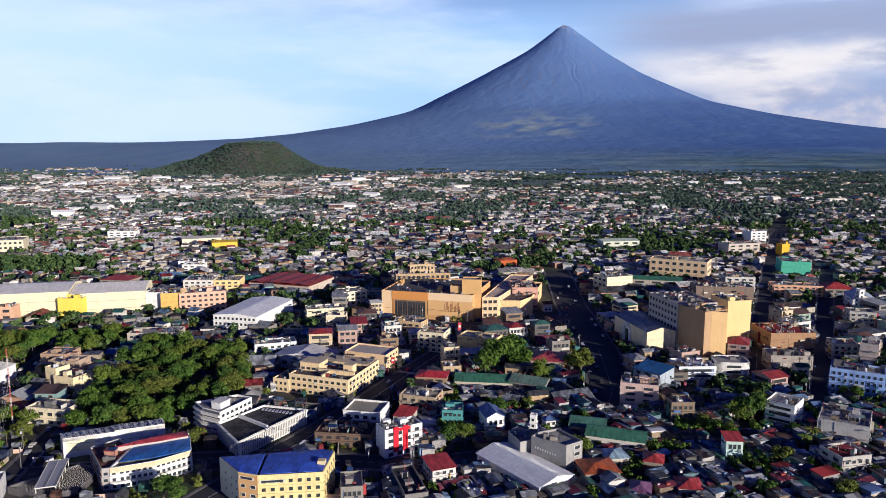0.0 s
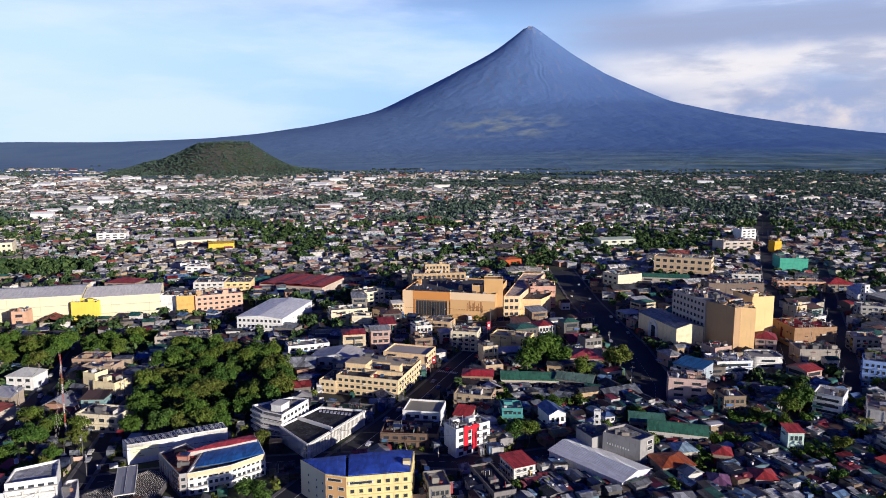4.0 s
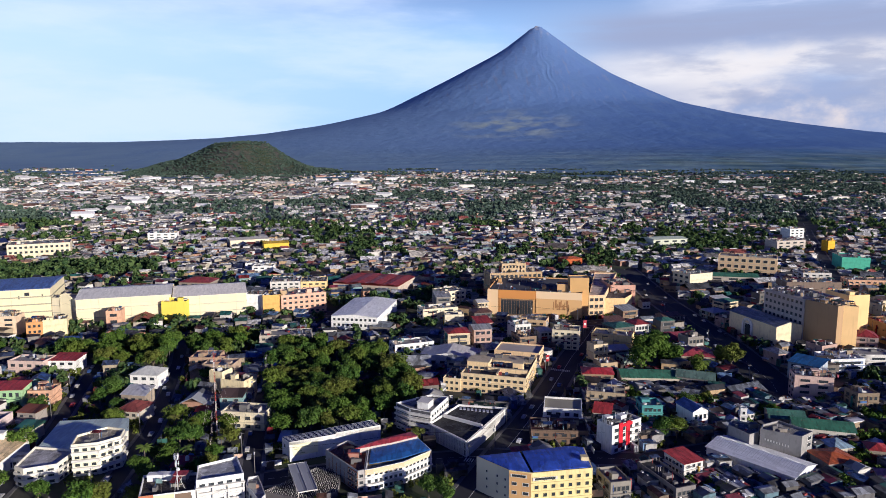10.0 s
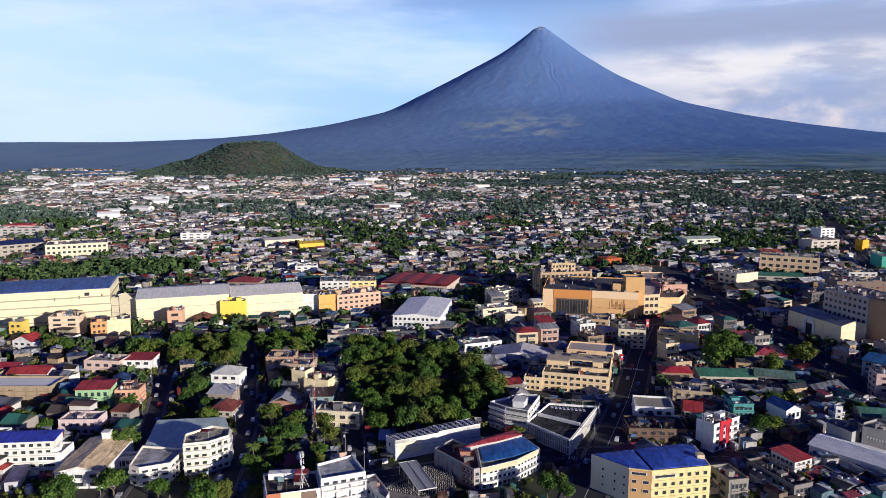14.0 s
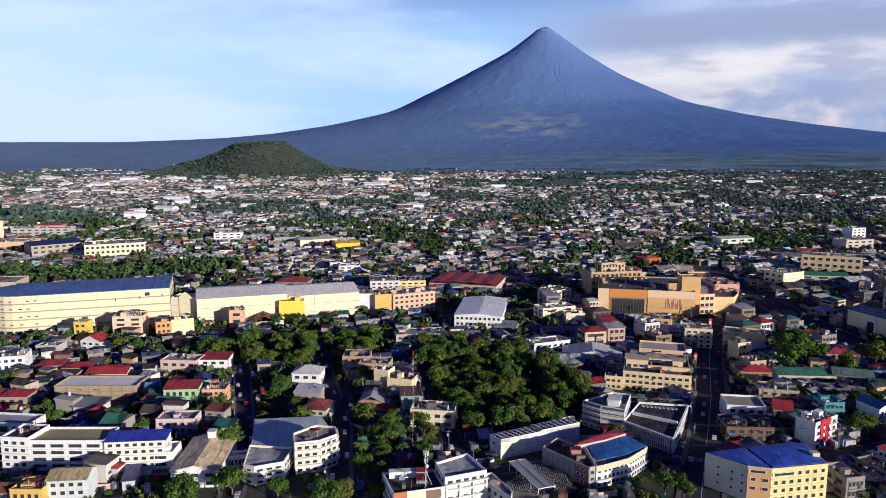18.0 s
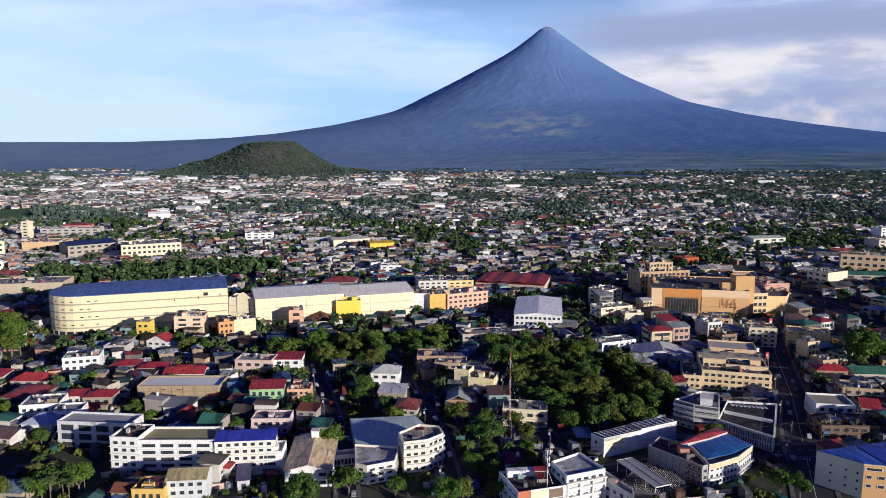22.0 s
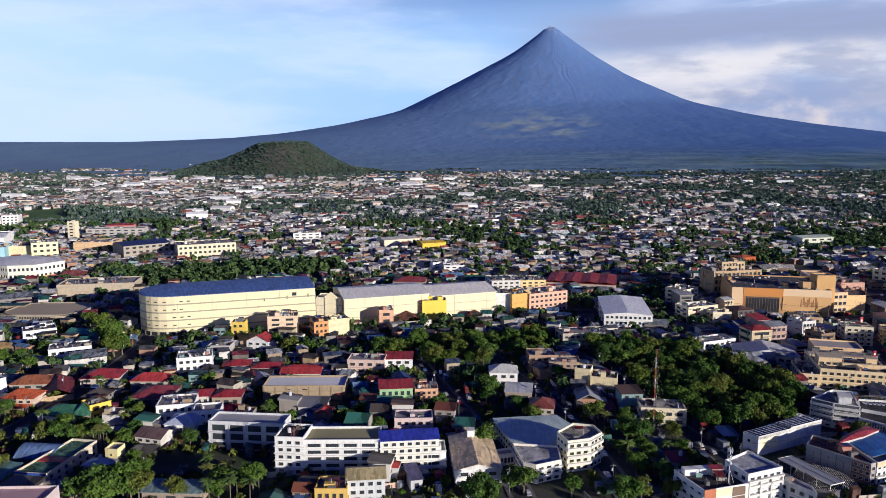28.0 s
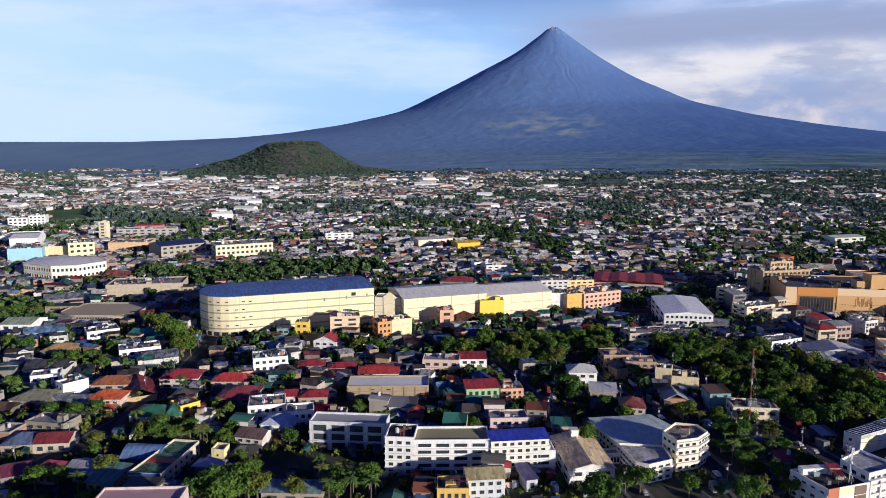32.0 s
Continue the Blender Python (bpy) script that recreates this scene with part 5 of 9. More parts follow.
hero(-390.3, 234.2, 20.5, 8.0, 4.0, -5.3, (0.34, 0.28, 0.22), 'low shed under a long grey-green roof', roof='shed', roof_rgb=(0.24, 0.34, 0.34), rise=0.8, floors=1, cols=3, side_cols=0, bands=False, name='house', clutter=1, seed=108)
hero(-319.3, 229.8, 13.0, 10.0, 9.0, 4.2, (0.6, 0.62, 0.62), 'white twin-gabled house with a ribbed yellowish roof', roof='gable_x', roof_rgb=(0.46, 0.38, 0.2), rise=2, floors=3, cols=4, side_cols=2, bands=False, name='house', clutter=1, seed=109)
hero(-329.9, 226.4, 10.8, 10.0, 8.0, -2.1, (0.66, 0.45, 0.12), 'ochre house with a dark flat roof', roof_rgb=(0.11, 0.11, 0.12), floors=2, cols=4, side_cols=2, clutter=1, seed=110)
hero(-584.4, 489.5, 55.1, 40.0, 7.0, -2.5, (0.36, 0.31, 0.24), 'round open pavilion with a brown ribbed roof', cols=12, chamfer=16, roof_rgb=(0.46, 0.38, 0.26), clutter=0, floors=2, side_cols=2, seed=111)
hero(-602.2, 459.8, 19.6, 20.0, 8.0, -2.5, (0.78, 0.77, 0.74), 'hall with a pale green roof', roof='gable_x', roof_rgb=(0.4, 0.45, 0.32), rise=2.2, floors=2, cols=3, side_cols=0, bands=False, name='house', clutter=1, seed=112)
hero(-515.5, 445.1, 20.6, 12.0, 4.9, -11.2, (0.48, 0.43, 0.35), 'house with a teal gabled roof', roof='gable_x', roof_rgb=(0.07, 0.26, 0.22), rise=2.2, floors=2, cols=3, side_cols=0, bands=False, name='house', clutter=1, seed=113)
hero(-538.3, 438.6, 18.7, 14.0, 8.0, 30.4, (0.78, 0.77, 0.74), 'white villa with a dark roof terrace', roof_rgb=(0.11, 0.11, 0.12), floors=2, cols=4, side_cols=2, clutter=1, seed=114)
hero(-502.4, 397.2, 22.0, 14.0, 8.0, 23.8, (0.78, 0.77, 0.74), 'white villa with two balconies', cols=5, floors=2, side_cols=2, clutter=1, seed=115)
hero(-552.5, 410.3, 20.1, 14.0, 4.1, 3.1, (0.22, 0.20, 0.19), 'bungalow with a tan hipped roof', roof='hip', roof_rgb=(0.46, 0.31, 0.13), rise=3.0, floors=1, cols=3, side_cols=0, bands=False, name='house', clutter=1, seed=116)
hero(-528.8, 353.2, 13.7, 10.0, 8.0, 19.2, (0.78, 0.77, 0.74), 'white concrete house with a stair tower', floors=2, cols=4, side_cols=2, clutter=1, seed=117)
hero(-503.5, 334.1, 12.1, 8.0, 10.0, 48.8, (0.78, 0.77, 0.74), 'white wall with a faded red mural', cols=0, floors=3, side_cols=2, clutter=1, seed=118)
hero(-496.6, 346.9, 17.7, 12.0, 4.9, 2.2, (0.40, 0.36, 0.31), 'house with a brownish-orange roof', roof='hip', roof_rgb=(0.36, 0.13, 0.06), rise=3.0, floors=2, cols=3, side_cols=0, bands=False, name='house', clutter=1, seed=119)
hero(-525.7, 327.8, 23.0, 16.0, 4.9, -11.0, (0.27, 0.23, 0.19), 'bungalow with an olive hipped roof', roof='hip', roof_rgb=(0.27, 0.27, 0.18), rise=3.0, floors=2, cols=3, side_cols=0, bands=False, name='house', clutter=1, seed=120)
hero(-462.9, 307.5, 18.0, 14.0, 4.1, -9.8, (0.60, 0.57, 0.52), 'bungalow with a dark green hipped roof', roof='hip', roof_rgb=(0.05, 0.17, 0.1), rise=3.0, floors=1, cols=3, side_cols=0, bands=False, name='house', clutter=1, seed=121)
hero(-502.5, 297.8, 18.6, 11.0, 6.4, -13.7, (0.27, 0.25, 0.20), 'raw grey unpainted concrete house', floors=2, cols=4, side_cols=2, clutter=1, seed=122)
hero(-501.5, 277.2, 12.0, 12.0, 4.1, 4.9, (0.34, 0.28, 0.22), 'house with a slate blue roof', roof='hip', roof_rgb=(0.12, 0.16, 0.27), rise=3.0, floors=1, cols=3, side_cols=0, bands=False, name='house', clutter=1, seed=123)
hero(-489.5, 278.3, 13.4, 12.0, 4.1, 4.2, (0.48, 0.43, 0.35), 'house with a maroon gabled roof', roof='gable_x', roof_rgb=(0.26, 0.05, 0.05), rise=2.2, floors=1, cols=3, side_cols=0, bands=False, name='house', clutter=1, seed=124)
hero(-485.7, 248.7, 9.0, 12.0, 4.1, 22.6, (0.22, 0.20, 0.19), 'low house with a purple-red roof', roof='gable_x', roof_rgb=(0.22, 0.05, 0.09), rise=2.2, floors=1, cols=3, side_cols=0, bands=False, name='house', clutter=1, seed=125)
hero(-477.6, 252.6, 9.6, 10.0, 4.1, -10.3, (0.40, 0.36, 0.31), 'low house with a wine-red roof', roof='hip', roof_rgb=(0.24, 0.04, 0.07), rise=3.0, floors=1, cols=3, side_cols=0, bands=False, name='house', clutter=1, seed=126)
hero(-449.9, 265.3, 14.8, 12.0, 3.3, -8.0, (0.27, 0.23, 0.19), 'court under a rounded blue roof', roof='barrel', roof_rgb=(0.16, 0.25, 0.45), rise=3, cols=0, floors=1, side_cols=0, bands=False, name='house', clutter=1, seed=127)
hero(-466.4, 254.3, 13.9, 12.0, 3.3, -13.3, (0.60, 0.57, 0.52), 'sheds under patched grey sheets', roof='gable_x', roof_rgb=(0.36, 0.37, 0.4), rise=2.2, floors=1, cols=3, side_cols=0, bands=False, name='house', clutter=1, seed=128)
hero(-454.7, 246.1, 10.3, 12.0, 3.3, -13.6, (0.34, 0.28, 0.22), 'shed under a faded green sheet roof', roof='shed', roof_rgb=(0.14, 0.26, 0.26), rise=2.2, floors=1, cols=3, side_cols=0, bands=False, name='house', clutter=1, seed=129)
hero(-63.7, 278.6, 23.6, 14.0, 6.0, -5.5, (0.17, 0.115, 0.085), 'low brown building with a cluttered dark roof', roof_rgb=(0.10, 0.045, 0.04), cols=6, clutter=4, floors=2, side_cols=2, seed=130)
tree(125.0, 307.8, 1.70, 130)
TAKEN.append((125.0, 307.8, 5.4))
tree(89.3, 292.3, 0.80, 132)
TAKEN.append((89.3, 292.3, 2.6))
tree(103.7, 293.4, 1.00, 134)
TAKEN.append((103.7, 293.4, 3.2))
tree(109.2, 289.9, 0.90, 136)
TAKEN.append((109.2, 289.9, 2.9))
tree(187.0, 340.5, 0.90, 138)
TAKEN.append((187.0, 340.5, 2.9))
tree(118.2, 306.0, 1.30, 140)
TAKEN.append((118.2, 306.0, 4.2))
tree(60.2, 383.6, 1.30, 142)
TAKEN.append((60.2, 383.6, 4.2))
tree(101.1, 300.2, 0.90, 144)
TAKEN.append((101.1, 300.2, 2.9))
tree(182.6, 343.7, 0.70, 146)
TAKEN.append((182.6, 343.7, 2.2))
tree(224.0, 495.7, 0.80, 148)
TAKEN.append((224.0, 495.7, 2.6))
tree(265.5, 557.4, 0.80, 150)
TAKEN.append((265.5, 557.4, 2.6))
palm(138.0, 280.1, 1.10, 224)
TAKEN.append((138.0, 280.1, 2.0))
palm(133.9, 277.7, 0.90, 298)
TAKEN.append((133.9, 277.7, 2.0))
palm(204.9, 385.2, 0.90, 12)
TAKEN.append((204.9, 385.2, 2.0))
tree(24.1, 392.2, 2.20, 158)
TAKEN.append((24.1, 392.2, 7.0))
tree(15.4, 378.2, 2.30, 160)
TAKEN.append((18.4, 385.2, 5.1))
tree(27.0, 376.5, 1.70, 162)
TAKEN.append((30.6, 381.5, 4.8))
tree(8.5, 367.0, 1.95, 164)
TAKEN.append((4.9, 366.0, 3.8))
tree(36.5, 360.7, 1.40, 166)
TAKEN.append((36.5, 360.7, 4.5))
tree(59.4, 372.7, 1.90, 168)
TAKEN.append((61.4, 376.7, 4.8))
tree(53.5, 425.4, 0.70, 170)
TAKEN.append((53.5, 425.4, 2.2))
tree(13.9, 314.8, 1.00, 172)
TAKEN.append((13.9, 314.8, 3.2))
tree(-7.3, 281.0, 1.20, 174)
TAKEN.append((-7.3, 281.0, 3.8))
tree(-2.0, 281.0, 1.10, 176)
TAKEN.append((-2.0, 281.0, 3.5))
tree(8.2, 323.6, 0.70, 178)
TAKEN.append((8.2, 323.6, 2.2))
tree(39.7, 351.0, 0.80, 180)
TAKEN.append((39.7, 351.0, 2.6))
tree(-269.1, 271.4, 1.30, 182)
TAKEN.append((-269.1, 271.4, 4.2))
tree(-259.9, 335.9, 1.30, 184)
TAKEN.append((-259.9, 335.9, 4.2))
tree(-261.9, 324.9, 1.00, 186)
TAKEN.append((-261.9, 324.9, 3.2))
tree(-244.7, 298.2, 1.10, 188)
TAKEN.append((-244.7, 298.2, 3.5))
tree(-257.8, 234.7, 1.20, 190)
TAKEN.append((-257.8, 234.7, 3.8))
tree(-271.7, 226.8, 1.20, 192)
TAKEN.append((-271.7, 226.8, 3.8))
tree(-241.3, 232.0, 1.00, 194)
TAKEN.append((-241.3, 232.0, 3.2))
tree(-218.0, 227.9, 1.00, 196)
TAKEN.append((-218.0, 227.9, 3.2))
tree(-216.6, 298.3, 1.30, 198)
TAKEN.append((-216.6, 298.3, 4.2))
tree(-208.3, 278.0, 1.20, 200)
TAKEN.append((-208.3, 278.0, 3.8))
tree(-203.4, 295.1, 1.00, 202)
TAKEN.append((-203.4, 295.1, 3.2))
tree(-368.9, 410.6, 1.30, 204)
TAKEN.append((-368.9, 410.6, 4.2))
tree(-358.2, 407.7, 1.10, 206)
TAKEN.append((-358.2, 407.7, 3.5))
tree(-311.8, 293.3, 0.80, 208)
TAKEN.append((-311.8, 293.3, 2.6))
tree(-315.7, 413.7, 1.10, 210)
TAKEN.append((-315.7, 413.7, 3.5))
tree(-382.7, 394.8, 0.80, 212)
TAKEN.append((-382.7, 394.8, 2.6))
tree(-401.6, 235.6, 1.50, 214)
TAKEN.append((-401.6, 235.6, 4.8))
tree(-396.2, 237.9, 1.50, 216)
TAKEN.append((-396.2, 237.9, 4.8))
tree(-402.8, 229.8, 1.40, 218)
TAKEN.append((-402.8, 229.8, 4.5))
tree(-391.7, 235.3, 1.30, 220)
TAKEN.append((-391.7, 235.3, 4.2))
tree(-487.2, 434.9, 1.70, 222)
TAKEN.append((-487.2, 434.9, 5.4))
tree(-514.3, 476.8, 1.40, 224)
TAKEN.append((-514.3, 476.8, 4.5))
tree(-471.2, 409.5, 1.50, 226)
TAKEN.append((-471.2, 409.5, 4.8))
tree(-359.0, 353.9, 0.80, 228)
TAKEN.append((-359.0, 353.9, 2.6))
tree(-400.4, 351.8, 1.00, 230)
TAKEN.append((-400.4, 351.8, 3.2))
tree(-361.0, 315.4, 0.90, 232)
TAKEN.append((-361.0, 315.4, 2.9))
tree(-320.8, 311.5, 0.80, 234)
TAKEN.append((-320.8, 311.5, 2.6))
tree(-411.1, 434.8, 0.90, 236)
TAKEN.append((-411.1, 434.8, 2.9))
tree(-380.9, 425.6, 1.10, 238)
TAKEN.append((-380.9, 425.6, 3.5))
tree(-378.5, 234.9, 1.00, 240)
TAKEN.append((-378.5, 234.9, 3.2))
tree(-364.7, 241.7, 1.10, 242)
TAKEN.append((-364.7, 241.7, 3.5))
tree(-364.5, 235.5, 1.20, 244)
TAKEN.append((-364.5, 235.5, 3.8))
tree(-353.4, 238.8, 1.30, 246)
TAKEN.append((-353.4, 238.8, 4.2))
palm(-372.3, 250.0, 1.00, 176)
TAKEN.append((-372.3, 250.0, 2.0))
palm(-366.7, 232.0, 1.00, 250)
TAKEN.append((-366.7, 232.0, 2.0))
palm(-359.3, 231.1, 1.10, 324)
TAKEN.append((-359.3, 231.1, 2.0))
palm(-352.3, 229.6, 1.10, 38)
TAKEN.append((-352.3, 229.6, 2.0))
palm(-359.0, 239.0, 1.00, 112)
TAKEN.append((-359.0, 239.0, 2.0))
palm(-351.1, 238.7, 1.00, 186)
TAKEN.append((-351.1, 238.7, 2.0))
palm(-423.8, 280.6, 1.00, 260)
TAKEN.append((-423.8, 280.6, 2.0))
palm(-421.6, 281.0, 0.90, 334)
TAKEN.append((-421.6, 281.0, 2.0))
palm(-422.3, 304.9, 0.80, 48)
TAKEN.append((-422.3, 304.9, 2.0))
palm(-448.5, 339.9, 0.90, 122)
TAKEN.append((-448.5, 339.9, 2.0))
palm(-440.1, 344.7, 0.80, 196)
TAKEN.append((-440.1, 344.7, 2.0))
tree(-272.5, 229.8, 1.20, 270)
TAKEN.append((-272.5, 229.8, 3.8))
tree(-275.7, 228.8, 1.10, 272)
TAKEN.append((-275.7, 228.8, 3.5))
tree(-261.3, 237.9, 1.10, 274)
TAKEN.append((-261.3, 237.9, 3.5))
tree(-202.7, 275.2, 1.20, 276)
TAKEN.append((-202.7, 275.2, 3.8))
tree(-192.5, 290.4, 1.10, 278)
TAKEN.append((-192.5, 290.4, 3.5))
tree(-221.2, 355.7, 1.00, 280)
TAKEN.append((-221.2, 355.7, 3.2))
tree(-243.3, 300.7, 0.80, 282)
TAKEN.append((-243.3, 300.7, 2.6))
tree(-190.2, 408.4, 1.40, 284)
TAKEN.append((-190.2, 408.4, 4.5))
tree(-192.0, 377.5, 1.30, 286)
TAKEN.append((-192.0, 377.5, 4.2))
tree(-180.2, 410.2, 1.30, 288)
TAKEN.append((-180.2, 410.2, 4.2))
tree(-206.8, 228.6, 0.90, 290)
TAKEN.append((-206.8, 228.6, 2.9))
tree(-223.1, 225.6, 1.20, 292)
TAKEN.append((-223.1, 225.6, 3.8))
tree(-485.4, 438.9, 1.90, 294)
TAKEN.append((-485.4, 438.9, 6.1))
tree(-474.1, 415.2, 1.60, 296)
TAKEN.append((-474.1, 415.2, 5.1))
tree(-504.1, 470.4, 1.50, 298)
TAKEN.append((-504.1, 470.4, 4.8))
tree(-467.7, 412.2, 1.40, 300)
TAKEN.append((-467.7, 412.2, 4.5))
tree(-525.2, 392.8, 1.20, 302)
TAKEN.append((-525.2, 392.8, 3.8))
tree(-519.6, 399.7, 1.00, 304)
TAKEN.append((-519.6, 399.7, 3.2))
tree(-505.8, 383.9, 1.00, 306)
TAKEN.append((-505.8, 383.9, 3.2))
tree(-512.7, 413.7, 1.10, 308)
TAKEN.append((-512.7, 413.7, 3.5))
tree(-537.1, 353.1, 1.00, 310)
TAKEN.append((-537.1, 353.1, 3.2))
tree(-565.9, 420.8, 1.20, 312)
TAKEN.append((-565.9, 420.8, 3.8))
tree(-579.3, 428.5, 1.20, 314)
TAKEN.append((-579.3, 428.5, 3.8))
tree(-532.2, 389.0, 1.10, 316)
TAKEN.append((-532.2, 389.0, 3.5))
tree(-450.1, 288.1, 1.10, 318)
TAKEN.append((-450.1, 288.1, 3.5))
tree(-444.2, 286.1, 1.10, 320)
TAKEN.append((-444.2, 286.1, 3.5))
tree(-438.3, 283.9, 1.00, 322)
TAKEN.append((-438.3, 283.9, 3.2))
tree(-434.1, 287.1, 1.00, 324)
TAKEN.append((-434.1, 287.1, 3.2))
tree(-431.2, 290.4, 1.00, 326)
TAKEN.append((-431.2, 290.4, 3.2))
tree(-451.3, 256.1, 1.10, 328)
TAKEN.append((-451.3, 256.1, 3.5))
tree(-603.4, 505.8, 1.20, 330)
TAKEN.append((-603.4, 505.8, 3.8))
tree(-613.3, 503.7, 1.30, 332)
TAKEN.append((-613.3, 503.7, 4.2))
tree(-622.3, 504.1, 1.30, 334)
TAKEN.append((-622.3, 504.1, 4.2))
tree(-599.5, 520.4, 1.00, 336)
TAKEN.append((-599.5, 520.4, 3.2))
tree(-408.9, 235.1, 1.40, 338)
TAKEN.append((-408.9, 235.1, 4.5))
tree(-403.7, 236.1, 1.50, 340)
TAKEN.append((-403.7, 236.1, 4.8))
tree(-399.1, 239.5, 1.40, 342)
TAKEN.append((-399.1, 239.5, 4.5))
tree(-395.2, 236.9, 1.20, 344)
TAKEN.append((-395.2, 236.9, 3.8))
tree(-413.1, 234.2, 1.10, 346)
TAKEN.append((-413.1, 234.2, 3.5))
palm(-423.5, 282.7, 1.00, 276)
TAKEN.append((-423.5, 282.7, 2.0))
palm(-452.2, 345.3, 1.00, 350)
TAKEN.append((-452.2, 345.3, 2.0))
palm(-423.6, 278.3, 0.90, 64)
TAKEN.append((-423.6, 278.3, 2.0))
palm(-523.0, 430.0, 0.90, 138)
TAKEN.append((-523.0, 430.0, 2.0))
palm(-410.6, 341.3, 0.90, 212)
TAKEN.append((-410.6, 341.3, 2.0))
hero(-738.2, 719.3, 30.8, 40.0, 15.0, 16.5, (0.35, 0.58, 0.66), 'pale blue department store', floors=3, cols=0, side_cols=0, clutter=2, bands=False, finish='clean', seed=359)
hero(-716.4, 743.4, 24.0, 30.0, 13.0, 14.5, (0.7, 0.6, 0.36), 'beige department store wing', floors=3, cols=0, side_cols=0, clutter=2, bands=False, seed=360)
hero(-688.2, 739.4, 24.5, 34.0, 17.0, 28.4, (0.8, 0.72, 0.44), 'cream department store block', floors=3, cols=4, side_cols=0, clutter=2, bands=False, finish='clean', seed=361)
hero(-781.3, 803.0, 27.8, 40.0, 12.0, 14.4, (0.78, 0.77, 0.74), 'white market hall under a pale roof', roof='gable_x', roof_rgb=(0.75, 0.75, 0.75), rise=3, floors=2, cols=0, side_cols=0, seed=362)
hero(-809.8, 836.8, 35.1, 40.0, 10.0, 11.8, (0.78, 0.77, 0.74), 'wide white market hall far off', floors=2, cols=0, side_cols=0, clutter=0, seed=363)
hero(-592.7, 733.0, 47.9, 34.0, 14.0, 39.5, (0.36, 0.32, 0.26), 'grey-tan block under dark solar panels', roof='gable_x', roof_rgb=(0.025, 0.04, 0.13), rise=3, floors=3, cols=7, side_cols=0, win=(2.4, 2.4), bands=False, seed=364)
hero(-666.9, 784.3, 42.9, 30.0, 10.0, 8.0, (0.6, 0.43, 0.25), 'tan low commercial hall far off', floors=2, cols=0, side_cols=0, clutter=2, seed=365)
hero(-871.9, 967.3, 23.5, 20.0, 14.0, 12.2, (0.78, 0.77, 0.74), 'white apartment block by a field', floors=3, cols=4, side_cols=0, seed=366)
hero(-848.3, 974.3, 20.2, 20.0, 16.0, 15.1, (0.78, 0.77, 0.74), 'white office block by a field', floors=4, cols=4, side_cols=0, seed=367)
hero(-695.5, 879.3, 67.6, 20.0, 11.0, 6.0, (0.44, 0.42, 0.39), 'long grey school building far off', floors=3, cols=8, side_cols=0, seed=368)
hero(-710.2, 864.8, 8.7, 10.0, 22.0, -2.0, (0.72, 0.64, 0.46), 'slim cream tower among low roofs', floors=6, cols=1, side_cols=0, seed=369)
hero(-690.8, 922.2, 32.9, 20.0, 9.0, 6.9, (0.5, 0.2, 0.18), 'far hall with a red roof', roof='hip', roof_rgb=(0.42, 0.05, 0.05), floors=2, cols=0, side_cols=0, seed=370)
hero(-287.3, 778.6, 27.2, 20.0, 8.0, 18.3, (0.72, 0.5, 0.06), 'hall with a bright yellow roof', roof='gable_x', roof_rgb=(0.72, 0.48, 0.04), floors=2, cols=0, side_cols=0, seed=371)
hero(-330.1, 800.8, 43.5, 25.0, 8.0, 24.1, (0.72, 0.64, 0.46), 'long cream hall with a pale roof', roof='gable_x', roof_rgb=(0.6, 0.56, 0.48), floors=2, cols=0, side_cols=0, seed=372)
hero(-278.8, 664.2, 21.9, 14.0, 9.0, 9.4, (0.78, 0.77, 0.74), 'small white box among rusty roofs', floors=3, cols=3, side_cols=0, seed=373)
hero(-439.5, 844.9, 32.7, 16.0, 10.0, 9.9, (0.78, 0.77, 0.74), 'white house row far off', floors=3, cols=4, side_cols=0, seed=374)
hero(28.9, 687.7, 18.0, 16.0, 7.0, 20.9, (0.42, 0.1, 0.03), 'house with a bright orange roof', roof='hip', roof_rgb=(0.55, 0.13, 0.04), floors=2, cols=0, side_cols=0, seed=375)
hero(147.7, 794.0, 42.8, 25.0, 9.0, 12.3, (0.6, 0.62, 0.5), 'hall with a pale green roof far off', roof='gable_x', roof_rgb=(0.55, 0.62, 0.5), floors=2, cols=4, side_cols=0, seed=376)
hero(328.1, 759.6, 9.5, 9.0, 13.0, 17.8, (0.72, 0.42, 0.03), 'narrow bright yellow tall building', floors=4, cols=0, side_cols=0, seed=377)
hero(327.4, 842.0, 20.2, 16.0, 14.0, 14.5, (0.78, 0.77, 0.74), 'white tall house far off', floors=4, cols=3, side_cols=0, seed=378)
hero(274.7, 765.0, 36.8, 20.0, 12.0, 13.3, (0.52, 0.46, 0.40), 'pale weathered block far off', floors=3, cols=4, side_cols=0, seed=379)
hero(-58.0, 550.0, 43.0, 20.0, 22.0, 10.0, (0.46, 0.33, 0.19), 'ochre upper storeys with rows of piers behind the mall', floors=4, cols=11, side_cols=0, win=(2.6, 3.6), bands=False, clutter=4, seed=380)
solar_hall = corner_building([(-164.2, 267.5), (-160.3, 262.5), (-125.9, 277.9), (-130.1, 285.6)], 8, (0.78, 0.77, 0.74), 'white hall with dark solar panels on its roof', floors=2, spacing=60, win=(5, 2), bands=False, skip=(0, 1, 2, 3), roof_rgb=(0.3, 0.3, 0.3), clutter=0, seed=380)
curved_office = corner_building([(-128.6, 237.4), (-126.1, 238.2), (-115.1, 243.6), (-105.0, 253.5), (-110.8, 266.5), (-129.0, 256.8)], 8.5, (0.78, 0.77, 0.74), 'white curved office block with a blue roof', roof_rgb=(0.50, 0.40, 0.27), clutter=0, floors=3, spacing=1.9, win=(1.4, 1.4), seed=381)
